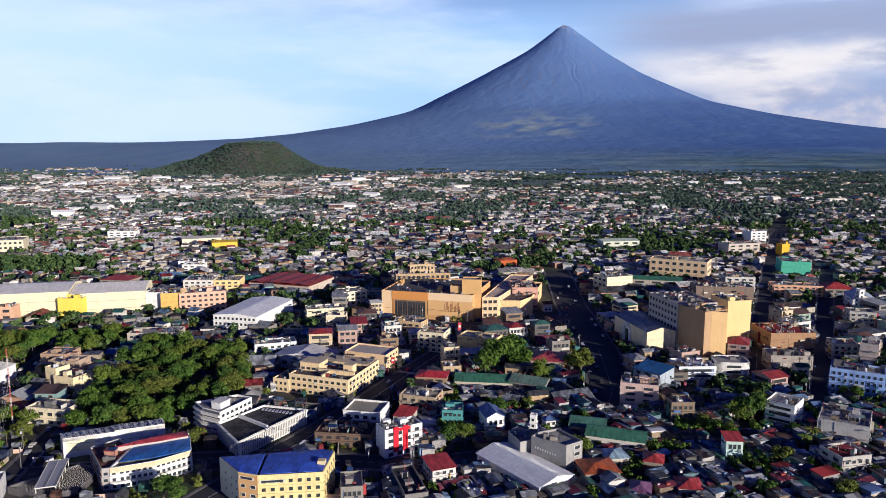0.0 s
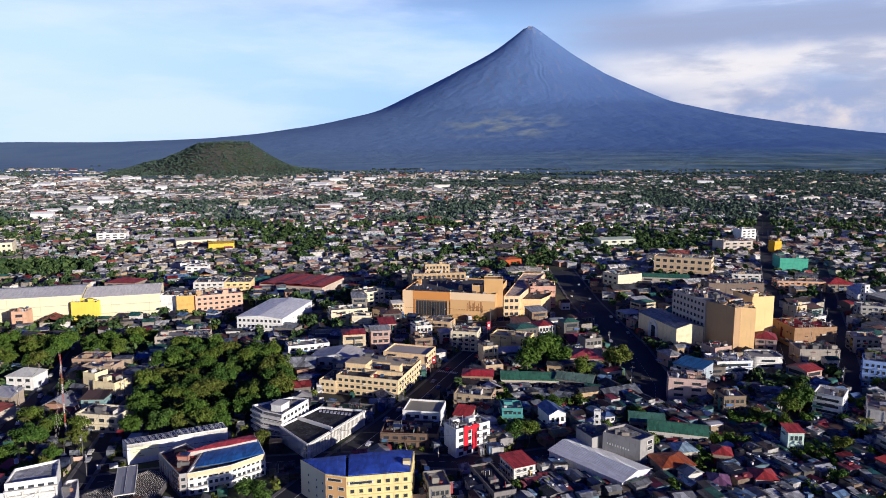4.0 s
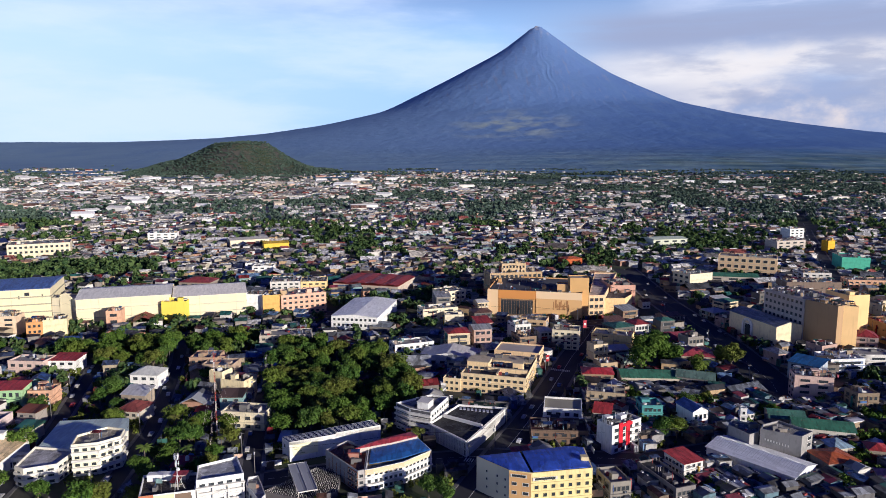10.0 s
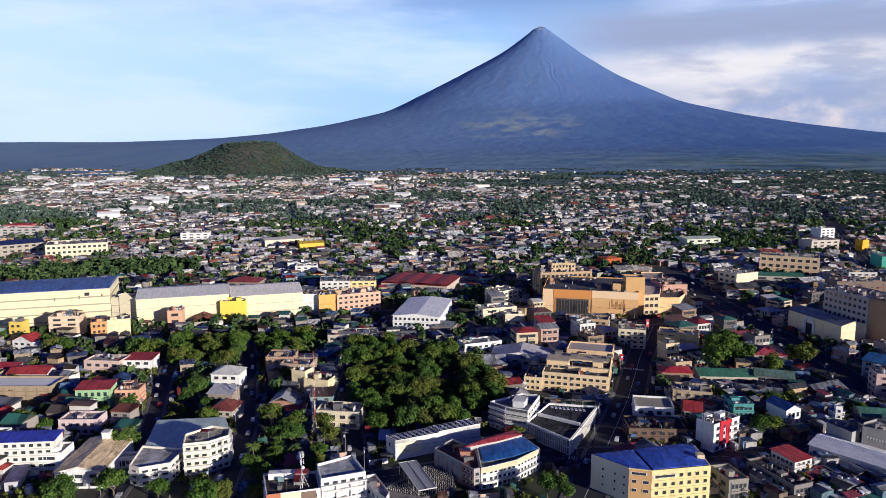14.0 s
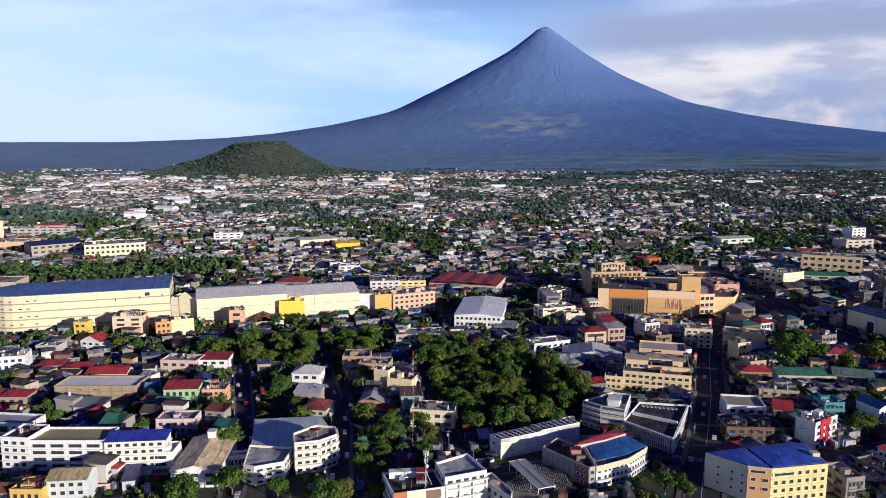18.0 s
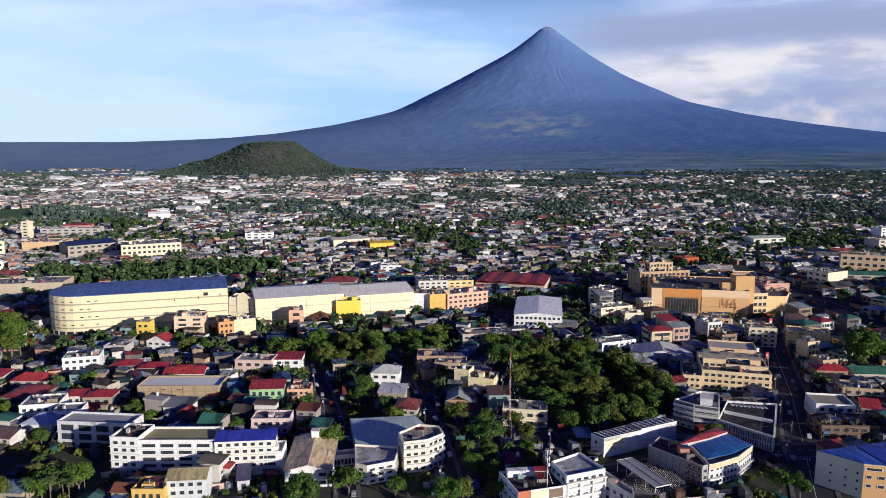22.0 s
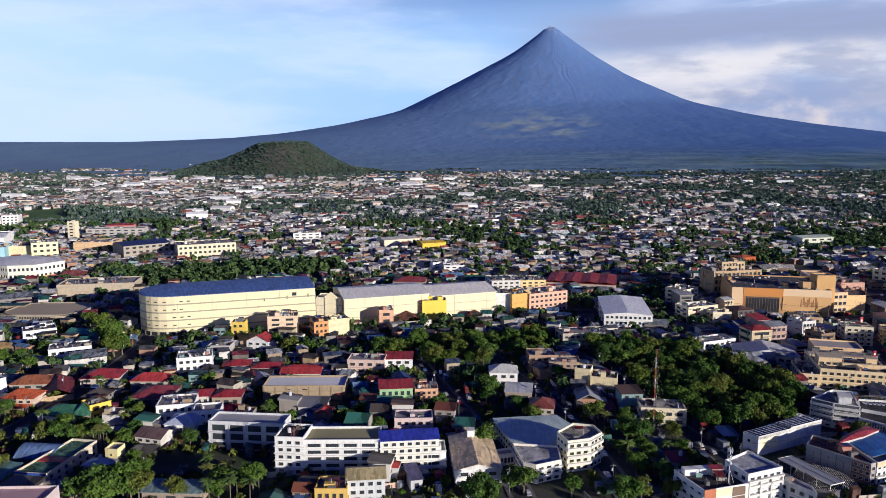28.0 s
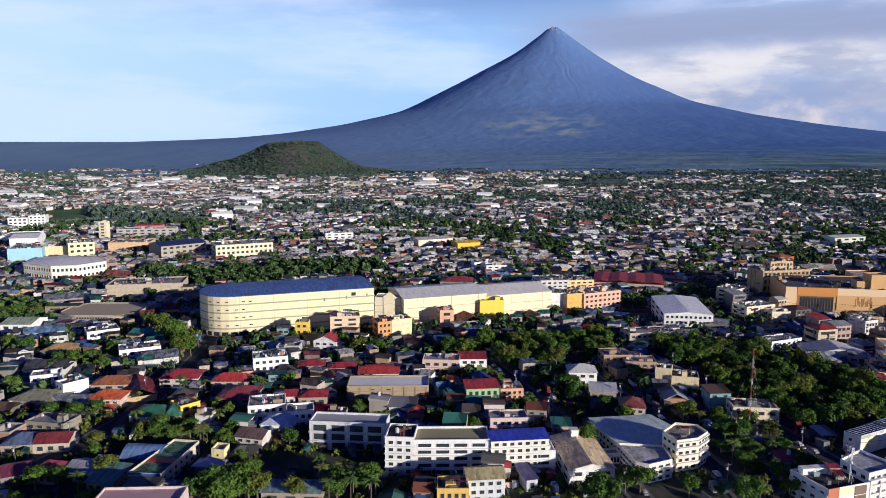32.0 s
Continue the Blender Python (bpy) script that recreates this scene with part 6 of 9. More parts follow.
stained_block = corner_building([(-145.1, 254.9), (-131.2, 236.8), (-128.9, 237.6), (-129.4, 256.6), (-138.0, 263.5)], 8.4, (0.4, 0.38, 0.37), 'grey weathered block with a stained side wall', floors=3, spacing=4.5, win=(1.6, 1.3), roof_rgb=(0.20, 0.09, 0.065), seed=382)
corner_building([(-134.3, 252.1), (-120.1, 258.3), (-110.5, 264.1), (-113.4, 268.0), (-128.6, 258.6)], 9.5, (0.5, 0.45, 0.4), 'low block with a maroon roof behind the office', roof='tent', roof_rgb=(0.33, 0.04, 0.06), floors=3, seed=383)
balcony_block = corner_building([(-120.3, 296.5), (-114.2, 289.5), (-105.1, 284.9), (-97.3, 303.7), (-104.5, 306.8)], 11.4, (0.78, 0.77, 0.74), 'white five-storey apartment block with open balconies', floors=4, spacing=2.6, win=(2.0, 1.5), seed=384)
fin_block = corner_building([(-105.9, 283.9), (-91.1, 265.1), (-72.0, 301.3), (-92.5, 305.9)], 7, (0.78, 0.77, 0.74), 'white angled block with upright fins and a dark sunk roof', floors=2, spacing=90, win=(0.8, 2.1), bands=False, skip=(0, 1, 2, 3), roof_rgb=(0.05, 0.05, 0.055), clutter=0, seed=385)
dark_court = corner_building([(-164.1, 233.6), (-149.5, 227.7), (-138.1, 232.8), (-138.4, 249.7), (-148.2, 252.6)], 2.6, (0.12, 0.11, 0.12), 'low court under a dark patterned canopy', floors=1, spacing=90, win=(0.5, 0.5), roof_rgb=(0.05, 0.05, 0.06), clutter=0, bands=False, seed=386)
red_shop = hero(-33.1, 266.5, 16.7, 8.4, 12.0, 32.3, (0.78, 0.77, 0.74), 'white four-storey shop building with red window bays', floors=4, cols=4, side_cols=0, win=(2.5, 1.8), bands=False, clutter=3, seed=389, plain_front=True)
hero(-55.4, 298.3, 16.7, 14.6, 8.0, -10.9, (0.78, 0.77, 0.74), 'white two-storey house with a flat roof', floors=2, cols=4, side_cols=0, roof_rgb=(0.33, 0.31, 0.24), clutter=0, seed=390, plain_front=True)
hero(-348.3, 254.1, 10.9, 13.0, 15.0, -7.0, (0.78, 0.77, 0.74), 'white stair block of the school', floors=5, cols=3, side_cols=2, roof_rgb=(0.04, 0.04, 0.045), clutter=1, seed=391)
hero(-337.5, 252.8, 28.1, 13.0, 14.0, -1.5, (0.78, 0.77, 0.74), 'white five-storey school wing with strip windows', floors=5, cols=4, side_cols=0, win=(6, 1.5), roof_rgb=(0.34, 0.31, 0.17), clutter=0, seed=392)
hero(-308.9, 251.2, 21.9, 8.0, 13.6, 4.3, (0.76, 0.74, 0.66), 'white school wing with a bright blue roof', roof='shed', roof_rgb=(0.05, 0.07, 0.5), rise=0.8, floors=5, cols=7, side_cols=2, seed=393)
hero(-293.6, 252.5, 9.2, 10.0, 9.0, 1.0, (0.78, 0.77, 0.74), 'small white stair wing of the school', floors=3, cols=1, side_cols=0, clutter=1, seed=394)
hero(-297.6, 238.2, 4.3, 11.7, 4.5, 12.0, (0.5, 0.5, 0.52), 'narrow shed with a purple-blue roof', roof='shed', roof_rgb=(0.1, 0.09, 0.22), rise=0.5, floors=1, cols=1, side_cols=0, bands=False, seed=395)
corner_building([(-688.4, 653.9), (-654.7, 634.8), (-633.7, 639.2), (-617.9, 661.5), (-634.7, 681.6), (-671.6, 695.1), (-688.6, 683.6)], 13, (0.8, 0.76, 0.64), 'white angled arena with a pale flat roof and square window bays', roof='tent', roof_rgb=(0.84, 0.80, 0.75), rise=1.4, floors=2, spacing=3.4, win=(2.3, 3.0), seed=396)
hero(-635.0, 631.5, 28.6, 8.0, 4.0, 52.8, (0.62, 0.36, 0.14), 'low orange shop row beside the arena', floors=1, cols=6, side_cols=0, bands=False, clutter=0, seed=398)
white_office = corner_building([(-183.4, 222.5), (-168.9, 227.7), (-174.8, 241.3), (-186.5, 233.9)], 12.3, (0.78, 0.77, 0.74), 'white four-storey office with a pale flat roof', floors=4, spacing=2.9, win=(2.1, 1.6), roof_rgb=(0.46, 0.47, 0.49), clutter=0, seed=398)
court_wing = corner_building([(-200.5, 217.2), (-183.5, 221.7), (-186.8, 234.6), (-205.0, 232.8)], 9.4, (0.78, 0.77, 0.74), 'white low office wing around a dark open court', floors=3, spacing=3.2, win=(2.0, 1.4), roof_rgb=(0.07, 0.06, 0.06), clutter=3, seed=399)
corner_building([(-168.9, 229.7), (-161.6, 218.3), (-160.6, 222.8), (-166.3, 236.5), (-169.5, 235.4)], 7.2, (0.66, 0.65, 0.64), 'white lower office wing with a rounded terrace', floors=2, spacing=2.6, win=(1.8, 1.6), roof_rgb=(0.3, 0.3, 0.31), clutter=1, seed=400)
stepped_block = hero(-90.0, 341.6, 32.6, 36.0, 10.0, -17.0, (0.80, 0.64, 0.39), 'cream stepped three-storey commercial block with roof terraces', floors=3, cols=10, side_cols=9, roof_rgb=(0.09, 0.085, 0.09), clutter=2, sides='flr', bands=True, win=(2.2, 1.2), seed=402, plain_front=True)
hero(-98.9, 343.6, 9.0, 24.0, 7.0, -17.0, (0.80, 0.64, 0.39), 'cream low wing of a commercial block', floors=2, cols=3, side_cols=5, roof_rgb=(0.11, 0.11, 0.12), clutter=2, bands=False, seed=403, plain_front=True)
for u_, v_, w_, d_, h_ in ((1.0, 9.0, 11.0, 9.0, 4.4), (24.0, 12.0, 5.0, 4.5, 4.2), (0.3, 25.0, 31.0, 10.0, 1.0), (12.0, 8.0, 20.0, 0.5, 2.2), (18.0, 0.4, 0.4, 8.0, 1.8)):
    part("roof_storey", boxes_mesh("roof_storey", [(0, 0, 0, w_, d_, h_), (-0.3, -0.3, h_, w_ + 0.3, d_ + 0.3, h_ + 0.25)], [paint((0.80, 0.60, 0.34)), paint((0.50, 0.42, 0.30))], [0, 1]), stepped_block, at(u_, v_, 9.1))
    for k_ in range(int(w_ // 3.2) if h_ > 2.4 else 0):
        part("window", window_mesh(M_FRAME), stepped_block, at(u_ + 0.5 + 3.1 * k_, v_, 9.8, 2.2, 1, 1.3))
hero(-69.5, 383.4, 25.0, 17.0, 9.6, -18.0, (0.80, 0.58, 0.34), 'cream block with blank walls and a pale flat roof', floors=3, cols=0, side_cols=4, sides='r', roof_rgb=(0.46, 0.41, 0.37), clutter=0, bands=False, seed=405, plain_front=True)
hero(-94.0, 313.5, 24.0, 8.0, 4.2, -14.0, (0.16, 0.15, 0.15), 'low dark block with a dull green roof', floors=1, cols=0, side_cols=0, roof_rgb=(0.04, 0.075, 0.055), bands=False, clutter=1, seed=440)
TAKEN.append((-78.0, 322.0, 11.0))
mall = hero(-63.5, 504.6, 67.4, 56.0, 19.3, -14.0, (0.62, 0.36, 0.15), 'tan shopping mall with a broad blank front', floors=3, cols=0, side_cols=0, bands=False, clutter=7, roof_rgb=(0.09, 0.09, 0.10), finish='clean', seed=406)
hero(-5.6, 495.2, 13.4, 11.0, 29.2, -3.0, (0.60, 0.37, 0.15), 'tan stair tower of the shopping mall', floors=4, cols=0, side_cols=0, bands=False, clutter=0, finish='clean', seed=407)
hero(-14.0, 498.6, 8.2, 9.0, 24.0, -8.7, (0.58, 0.37, 0.17), 'low tan roof tower of the mall', floors=4, cols=0, side_cols=0, bands=False, clutter=0, finish='clean', seed=408)
corner_building([(20.4, 502.4), (36.0, 502.2), (45.0, 516.0), (58.0, 572.0), (46.5, 572.0)], 12.4, (0.80, 0.56, 0.28), 'tan mall wing with a rooftop car park', floors=2, spacing=90, win=(6, 1.5), bands=False, skip=(0, 1, 2, 3, 4), roof_rgb=(0.13, 0.11, 0.11), clutter=10, seed=408)
corner_building([(8.6, 497.2), (20.0, 498.6), (52.0, 588.0), (34.0, 590.0)], 15.4, (0.74, 0.54, 0.33), 'mall wing with two dark window bands under a pale ramp roof', floors=3, spacing=3.4, win=(3.0, 2.6), bands=False, skip=(1, 2, 3), roof_rgb=(0.58, 0.47, 0.38), clutter=0, seed=409)
hero(31.6, 526.3, 19.2, 28.0, 17.2, 3.0, (0.56, 0.33, 0.25), 'pinkish upper deck of the mall car park', floors=4, cols=0, side_cols=0, bands=False, clutter=6, roof_rgb=(0.12, 0.11, 0.11), seed=410)
hero(-47.9, 558.8, 19.7, 10.0, 28.0, 6.0, (0.56, 0.42, 0.25), 'ochre roof storey behind the mall', floors=7, cols=7, side_cols=2, bands=False, clutter=2, seed=411)
hero(114.6, 453.9, 35.3, 26.0, 29.5, -76.2, (0.46, 0.41, 0.38), 'tall grey block with rows of small windows', floors=7, cols=9, clutter=4, bands=False, win=(1.2, 1.2), seed=411, plain_front=True)
hero(123.4, 420.2, 21.8, 16.0, 29.5, -64.3, (0.42, 0.28, 0.155), 'tall tan wall block with no windows', floors=7, cols=0, side_cols=0, bands=False, clutter=3, finish='clean', seed=412)
hero(134.1, 403.3, 11.8, 12.0, 29.0, -8.2, (0.78, 0.53, 0.25), 'tall ochre windowless corner block', floors=6, cols=0, side_cols=0, bands=False, clutter=2, finish='clean', seed=413)
hero(155.1, 427.5, 15.3, 20.0, 30.0, 11.3, (0.8, 0.56, 0.26), 'tall ochre block with roof openings', floors=8, cols=0, side_cols=0, bands=False, clutter=3, finish='clean', seed=414)
arch_hall = hero(104.4, 414.6, 18.3, 45.0, 13.5, 13.1, (0.8, 0.68, 0.44), 'cream hall with an arched side entrance', roof='gable_y', roof_rgb=(0.22, 0.24, 0.28), rise=2.5, floors=2, cols=0, side_cols=0, bands=False, seed=415, plain_front=True)
hero(70.8, 326.6, 17.4, 11.0, 12.6, -14.0, (0.58, 0.42, 0.37), 'pink four-storey house by the avenue', floors=4, cols=2, side_cols=2, bands=False, clutter=3, seed=416, plain_front=True)
hero(84.6, 360.5, 15.5, 13.0, 9.0, -47.2, (0.35, 0.4, 0.45), 'shop house under a blue roof sheet', roof='shed', roof_rgb=(0.03, 0.13, 0.32), rise=1.6, floors=3, cols=3, bands=False, seed=417)
hero(108.2, 361.5, 19.6, 15.0, 9.6, 4.4, (0.78, 0.77, 0.74), 'white office with blue window bands', floors=3, cols=7, side_cols=2, ribbon=True, frame_rgb=(0.22, 0.28, 0.45), clutter=1, roof_rgb=(0.55, 0.55, 0.56), seed=418)
hero(130.2, 369.8, 17.7, 14.0, 9.6, -2.7, (0.7, 0.68, 0.64), 'white office with a curved front', floors=3, cols=6, ribbon=True, chamfer=4, clutter=1, seed=419)
hero(168.8, 531.9, 42.0, 18.0, 18.0, -2.1, (0.20, 0.15, 0.12), 'long brown weathered commercial block', floors=4, cols=0, side_cols=0, clutter=4, bands=False, seed=420)
hero(163.1, 649.4, 49.8, 22.0, 18.0, -27.2, (0.76, 0.56, 0.34), 'cream office with big square windows', floors=3, cols=8, side_cols=4, sides='flr', win=(4, 2.8), clutter=2, frame_rgb=(0.66, 0.55, 0.4), seed=421, plain_front=True)
hero(164.8, 385.7, 22.2, 14.0, 9.0, -3.0, (0.36, 0.32, 0.28), 'grey weathered shop with tall grooves', floors=2, cols=0, side_cols=0, bands=False, clutter=5, seed=422)
hero(148.2, 405.4, 11.5, 14.0, 10.0, -20.8, (0.4, 0.3, 0.28), 'shop under a dark red curved roof', roof='hip', roof_rgb=(0.26, 0.035, 0.045), rise=3, floors=3, cols=2, side_cols=0, bands=False, seed=423)
beige_hall = hero(-281.5, 241.5, 16.7, 30.0, 6.4, 1.9, (0.78, 0.77, 0.74), 'white hall with a beige gabled roof', roof='gable_y', roof_rgb=(0.86, 0.66, 0.38), rise=2.1, floors=2, cols=3, bands=False, seed=424)
part("roof_tower", boxes_mesh("roof_tower", [(0, 0, 0, 2.8, 3.2, 4.4), (-0.2, -0.2, 4.4, 3.0, 3.4, 4.7)], [paint((0.78, 0.77, 0.74)), M_TRIM], [0, 1]), beige_hall, at(6.9, 24.5, 6.4))
corner_building([(-262.4, 290.1), (-257.5, 263.5), (-243.9, 260.2), (-229.8, 279.3), (-235.2, 292.8)], 6.3, (0.74, 0.7, 0.58), 'white institute hall with a broad grey-green roof', roof='tent', roof_rgb=(0.56, 0.66, 0.60), rise=0.4, floors=2, spacing=3.0, win=(2.2, 1.5), seed=424)
institute_front = corner_building([(-258.2, 262.3), (-256.4, 245.0), (-252.0, 242.8), (-242.0, 246.8), (-240.8, 259.3)], 7.4, (0.76, 0.72, 0.62), 'white rounded front block of the institute with strip windows', floors=3, spacing=2.6, win=(2.3, 1.3), roof_rgb=(0.46, 0.45, 0.45), clutter=0, seed=441)
institute_tower = corner_building([(-238.8, 251.4), (-229.8, 253.5), (-223.8, 259.3), (-225.2, 266.4), (-232.9, 269.0), (-241.1, 260.6)], 12.6, (0.8, 0.75, 0.58), 'white corner tower with rounded balconies and a roof deck', floors=4, spacing=2.4, win=(1.9, 1.3), roof_rgb=(0.42, 0.38, 0.30), seed=425)
hero(-267.9, 257.0, 12.3, 5.0, 4.6, 13.4, (0.78, 0.77, 0.74), 'glazed bridge between two school wings', floors=1, cols=8, side_cols=0, win=(1.3, 2.6), bands=False, clutter=0, seed=427)
hero(-312.6, 321.8, 15.6, 10.0, 9.0, 3.6, (0.36, 0.55, 0.3), 'light green house with a red roof', roof='shed', roof_rgb=(0.42, 0.05, 0.05), rise=1.2, floors=2, cols=5, seed=428)
hero(-296.0, 325.6, 11.0, 10.0, 7.5, 2.1, (0.66, 0.4, 0.26), 'peach house beside a green one', floors=3, cols=4, clutter=3, seed=429)
hero(-290.8, 483.4, 16.9, 11.0, 15.6, 4.0, (0.80, 0.64, 0.09), 'bright yellow square four-storey block', floors=4, cols=0, side_cols=1, roof_rgb=(0.11, 0.11, 0.12), bands=False, clutter=4, finish='clean', seed=430)
hero(-215.6, 343.2, 7.9, 8.0, 11.5, -23.0, (0.78, 0.66, 0.4), 'tall narrow cream house with blank walls', floors=4, cols=0, side_cols=1, bands=False, roof_rgb=(0.11, 0.11, 0.12), seed=431)
hero(-208.8, 338.6, 13.0, 12.0, 8.5, -18.1, (0.78, 0.66, 0.4), 'cream house body with a dark deck', floors=3, cols=0, side_cols=0, bands=False, roof_rgb=(0.11, 0.11, 0.12), clutter=2, seed=432)
yellow_corner = corner_building([(-88.9, 238.5), (-78.5, 227.1), (-71.2, 225.0), (-49.6, 228.5), (-48.9, 245.3), (-53.5, 246.7)], 12.7, (0.74, 0.62, 0.3), 'pale yellow four-storey corner building with a bright blue roof', floors=4, spacing=2.9, win=(1.5, 1.5), skip=(0, 1), roof_rgb=(0.06, 0.06, 0.07), clutter=0, seed=432)
auditorium = corner_building([(23.6, 261.0), (35.9, 252.9), (42.6, 257.7), (34.7, 269.2), (26.2, 265.1)], 13, (0.3, 0.29, 0.28), 'grey concrete auditorium with blank walls', floors=3, spacing=90, skip=(0, 1, 2, 3, 4), bands=False, roof_rgb=(0.3, 0.29, 0.26), clutter=2, seed=433)
corner_building([(15.5, 271.8), (19.5, 261.0), (24.5, 263.9), (28.2, 271.2), (19.1, 276.5)], 10.5, (0.32, 0.31, 0.3), 'grey lower wing of the auditorium', floors=3, spacing=90, skip=(0, 1, 2, 3, 4), bands=False, roof_rgb=(0.3, 0.28, 0.24), clutter=3, seed=434)
ribbed_hall = hero(24.4, 234.5, 16.7, 34.4, 5.4, 38.5, (0.78, 0.77, 0.74), 'white hall with a ribbed pale grey roof', roof='gable_y', roof_rgb=(0.8, 0.8, 0.82), rise=2.0, floors=1, cols=0, side_cols=0, bands=False, seed=436, plain_front=True)
striped_house = corner_building([(-440.4, 247.5), (-428.0, 245.6), (-422.8, 274.8), (-433.2, 277.1)], 6, (0.62, 0.56, 0.42), 'long cream house under a green roof with a red stripe', floors=2, spacing=4, win=(1.6, 1.4), bands=False, roof_rgb=(0.1, 0.2, 0.13), clutter=0, seed=436)
corner_building([(-415.3, 264.5), (-410.1, 263.0), (-409.4, 269.0), (-414.5, 270.7)], 7, (0.80, 0.70, 0.36), 'small cream stair block beside a yard', floors=2, spacing=3, win=(1.0, 1.0), bands=False, clutter=0, seed=437)
block_warehouse = hero(-369.6, 334.2, 39.6, 15.4, 7.2, -1.3, (0.37, 0.29, 0.19), 'unpainted block warehouse with a white roof', floors=2, cols=0, side_cols=0, bands=False, roof_rgb=(0.8, 0.79, 0.76), clutter=0, seed=439)
TAKEN.extend([(-91.4, 336.3, 7.0), (-451.5, 276.0, 6.0), (-108.0, 235.0, 7.0), (-102.5, 236.0, 6.0), (-38.0, 256.0, 6.0), (111.0, 349.0, 8.0), (-118.5, 287.0, 5.5), (-246.0, 236.0, 11.0), (-268.0, 232.0, 9.0), (-390.0, 264.5, 8.0), (-375.0, 263.0, 9.0), (-360.0, 262.0, 9.0), (-353.0, 250.0, 5.0)])


def entrance_canopy(a, b, c, h):
    """A long pale metal canopy on slim posts: corner a, the short side to b, the long side to c."""
    a, b, c = Vector(a), Vector(b), Vector(c)
    ux, uy = b - a, c - a
    t = new("canopy")
    t.matrix_basis = Matrix.Translation((a.x, a.y, 0)) @ Matrix.Rotation(math.atan2(ux.y, ux.x), 4, "Z")
    tagged(t, "long pale metal canopy on slim posts over a court", "canopy")
    w, d = ux.length, uy.length
    for k in range(2):
        part("roof_sheet", unit_box(paint((0.36, 0.37, 0.39), "roof")), t, at(0.15 + k * (w / 2), 0.1, h, w / 2 - 0.2, d - 0.2, 0.14))
    for k in range(3):
        part("edge_beam", unit_box(M_TRIM), t, at(k * (w - 0.16) / 2, 0, h - 0.12, 0.16, d, 0.42))
    for v in (0.0, d - 0.14):
        part("edge_beam", unit_box(M_TRIM), t, at(0, v, h - 0.12, w, 0.14, 0.36))
    for k in range(5):
        for u in (0.2, w - 0.4):
            part("post", unit_box(M_TRIM), t, at(u, 0.3 + (d - 0.8) * k / 4, 0, 0.18, 0.18, h - 0.1))


entrance_canopy((-150.9, 228.3), (-144.4, 230.6), (-159.2, 250.0), 4.6)


# ---- street things ----
def car_meshes(body_mat):
    def make():
        prof = [(-2.1, 0.35), (-2.1, 0.85), (-1.3, 0.95), (-0.75, 1.45), (0.85, 1.45), (1.5, 0.98), (2.1, 0.85), (2.1, 0.35)]
        v = [(x, s * (0.85 if z < 1.2 else 0.7), z) for s in (-1, 1) for x, z in prof]
        n = len(prof)
        f = [tuple(range(n)), tuple(reversed(range(n, 2 * n)))] + [(i, n + i, n + (i + 1) % n, (i + 1) % n) for i in range(n)]
        return mesh_of("body", v, f, body_mat)
    return shared(("car", body_mat.name), make)


def wheel_mesh():
    def make():
        n = 10
        v = [(0.33 * math.cos(k * math.tau / n), y, 0.33 + 0.33 * math.sin(k * math.tau / n)) for y in (-0.1, 0.1) for k in range(n)]
        f = [tuple(range(n)), tuple(reversed(range(n, 2 * n)))] + [(k, n + k, n + (k + 1) % n, (k + 1) % n) for k in range(n)]
        return mesh_of("wheel", v, f, paint((0.02, 0.02, 0.02)))
    return shared("wheel", make)


CAR_PAINT = []
for rgb in ((0.75, 0.75, 0.76), (0.05, 0.05, 0.055), (0.35, 0.36, 0.38), (0.40, 0.03, 0.03), (0.05, 0.10, 0.28), (0.55, 0.54, 0.50)):
    m_, nt_, b_ = material("car_paint", 0.3, 0.2, 0.5)
    b_.inputs["Base Color"].default_value = (*rgb, 1)
    CAR_PAINT.append((m_, rgb))
CAR_NAMES = ("white", "black", "grey", "red", "dark blue", "beige")


def car(x, y, rot, k, z):
    c = new("car")
    c.matrix_basis = pose(x, y, terrain(x, y) + z, 0, 0, rot)
    tagged(c, CAR_NAMES[k] + " small car on the street", "car", "street cars")
    part("body", car_meshes(CAR_PAINT[k][0]), c)
    part("window", unit_box(M_GLASS), c, at(-0.95, -0.76, 1.0, 2.0, 1.52, 0.36))
    for wx in (-1.3, 1.3):
        for wy in (-0.78, 0.78):
            part("wheel", wheel_mesh(), c, at(wx, wy, 0))


def park_cars():
    rnd = random.Random(31)
    n = 0
    for x0, y0, x1, y1, hw in STRIPS:
        ln = math.hypot(x1 - x0, y1 - y0)
        tx, ty = (x1 - x0) / ln, (y1 - y0) / ln
        s = rnd.uniform(4, 12)
        while s < ln - 4:
            side = rnd.choice((-1, 1))
            off = side * (hw - 1.5) * rnd.choice((0.42, 0.74))
            if min(y0, y1) < 620 and n < 80:
                car(x0 + tx * s - ty * off, y0 + ty * s + tx * off, math.degrees(math.atan2(ty, tx)) + (180 if side > 0 else 0), rnd.choice((0, 0, 1, 2, 2, 3, 4, 5)), 0.20)
                n += 1
            s += rnd.uniform(7, 26)


park_cars()


def pole_mesh(r, h):
    def make():
        n = 6
        v = [(r * (1 - 0.3 * z / h) * math.cos(k * math.tau / n), r * (1 - 0.3 * z / h) * math.sin(k * math.tau / n), z) for z in (-0.5, h) for k in range(n)]
        f = [(k, (k + 1) % n, n + (k + 1) % n, n + k) for k in range(n)] + [tuple(n + k for k in range(n))]
        return mesh_of("shaft", v, f, M_CONCRETE)
    return shared(("pole", r, h), make)


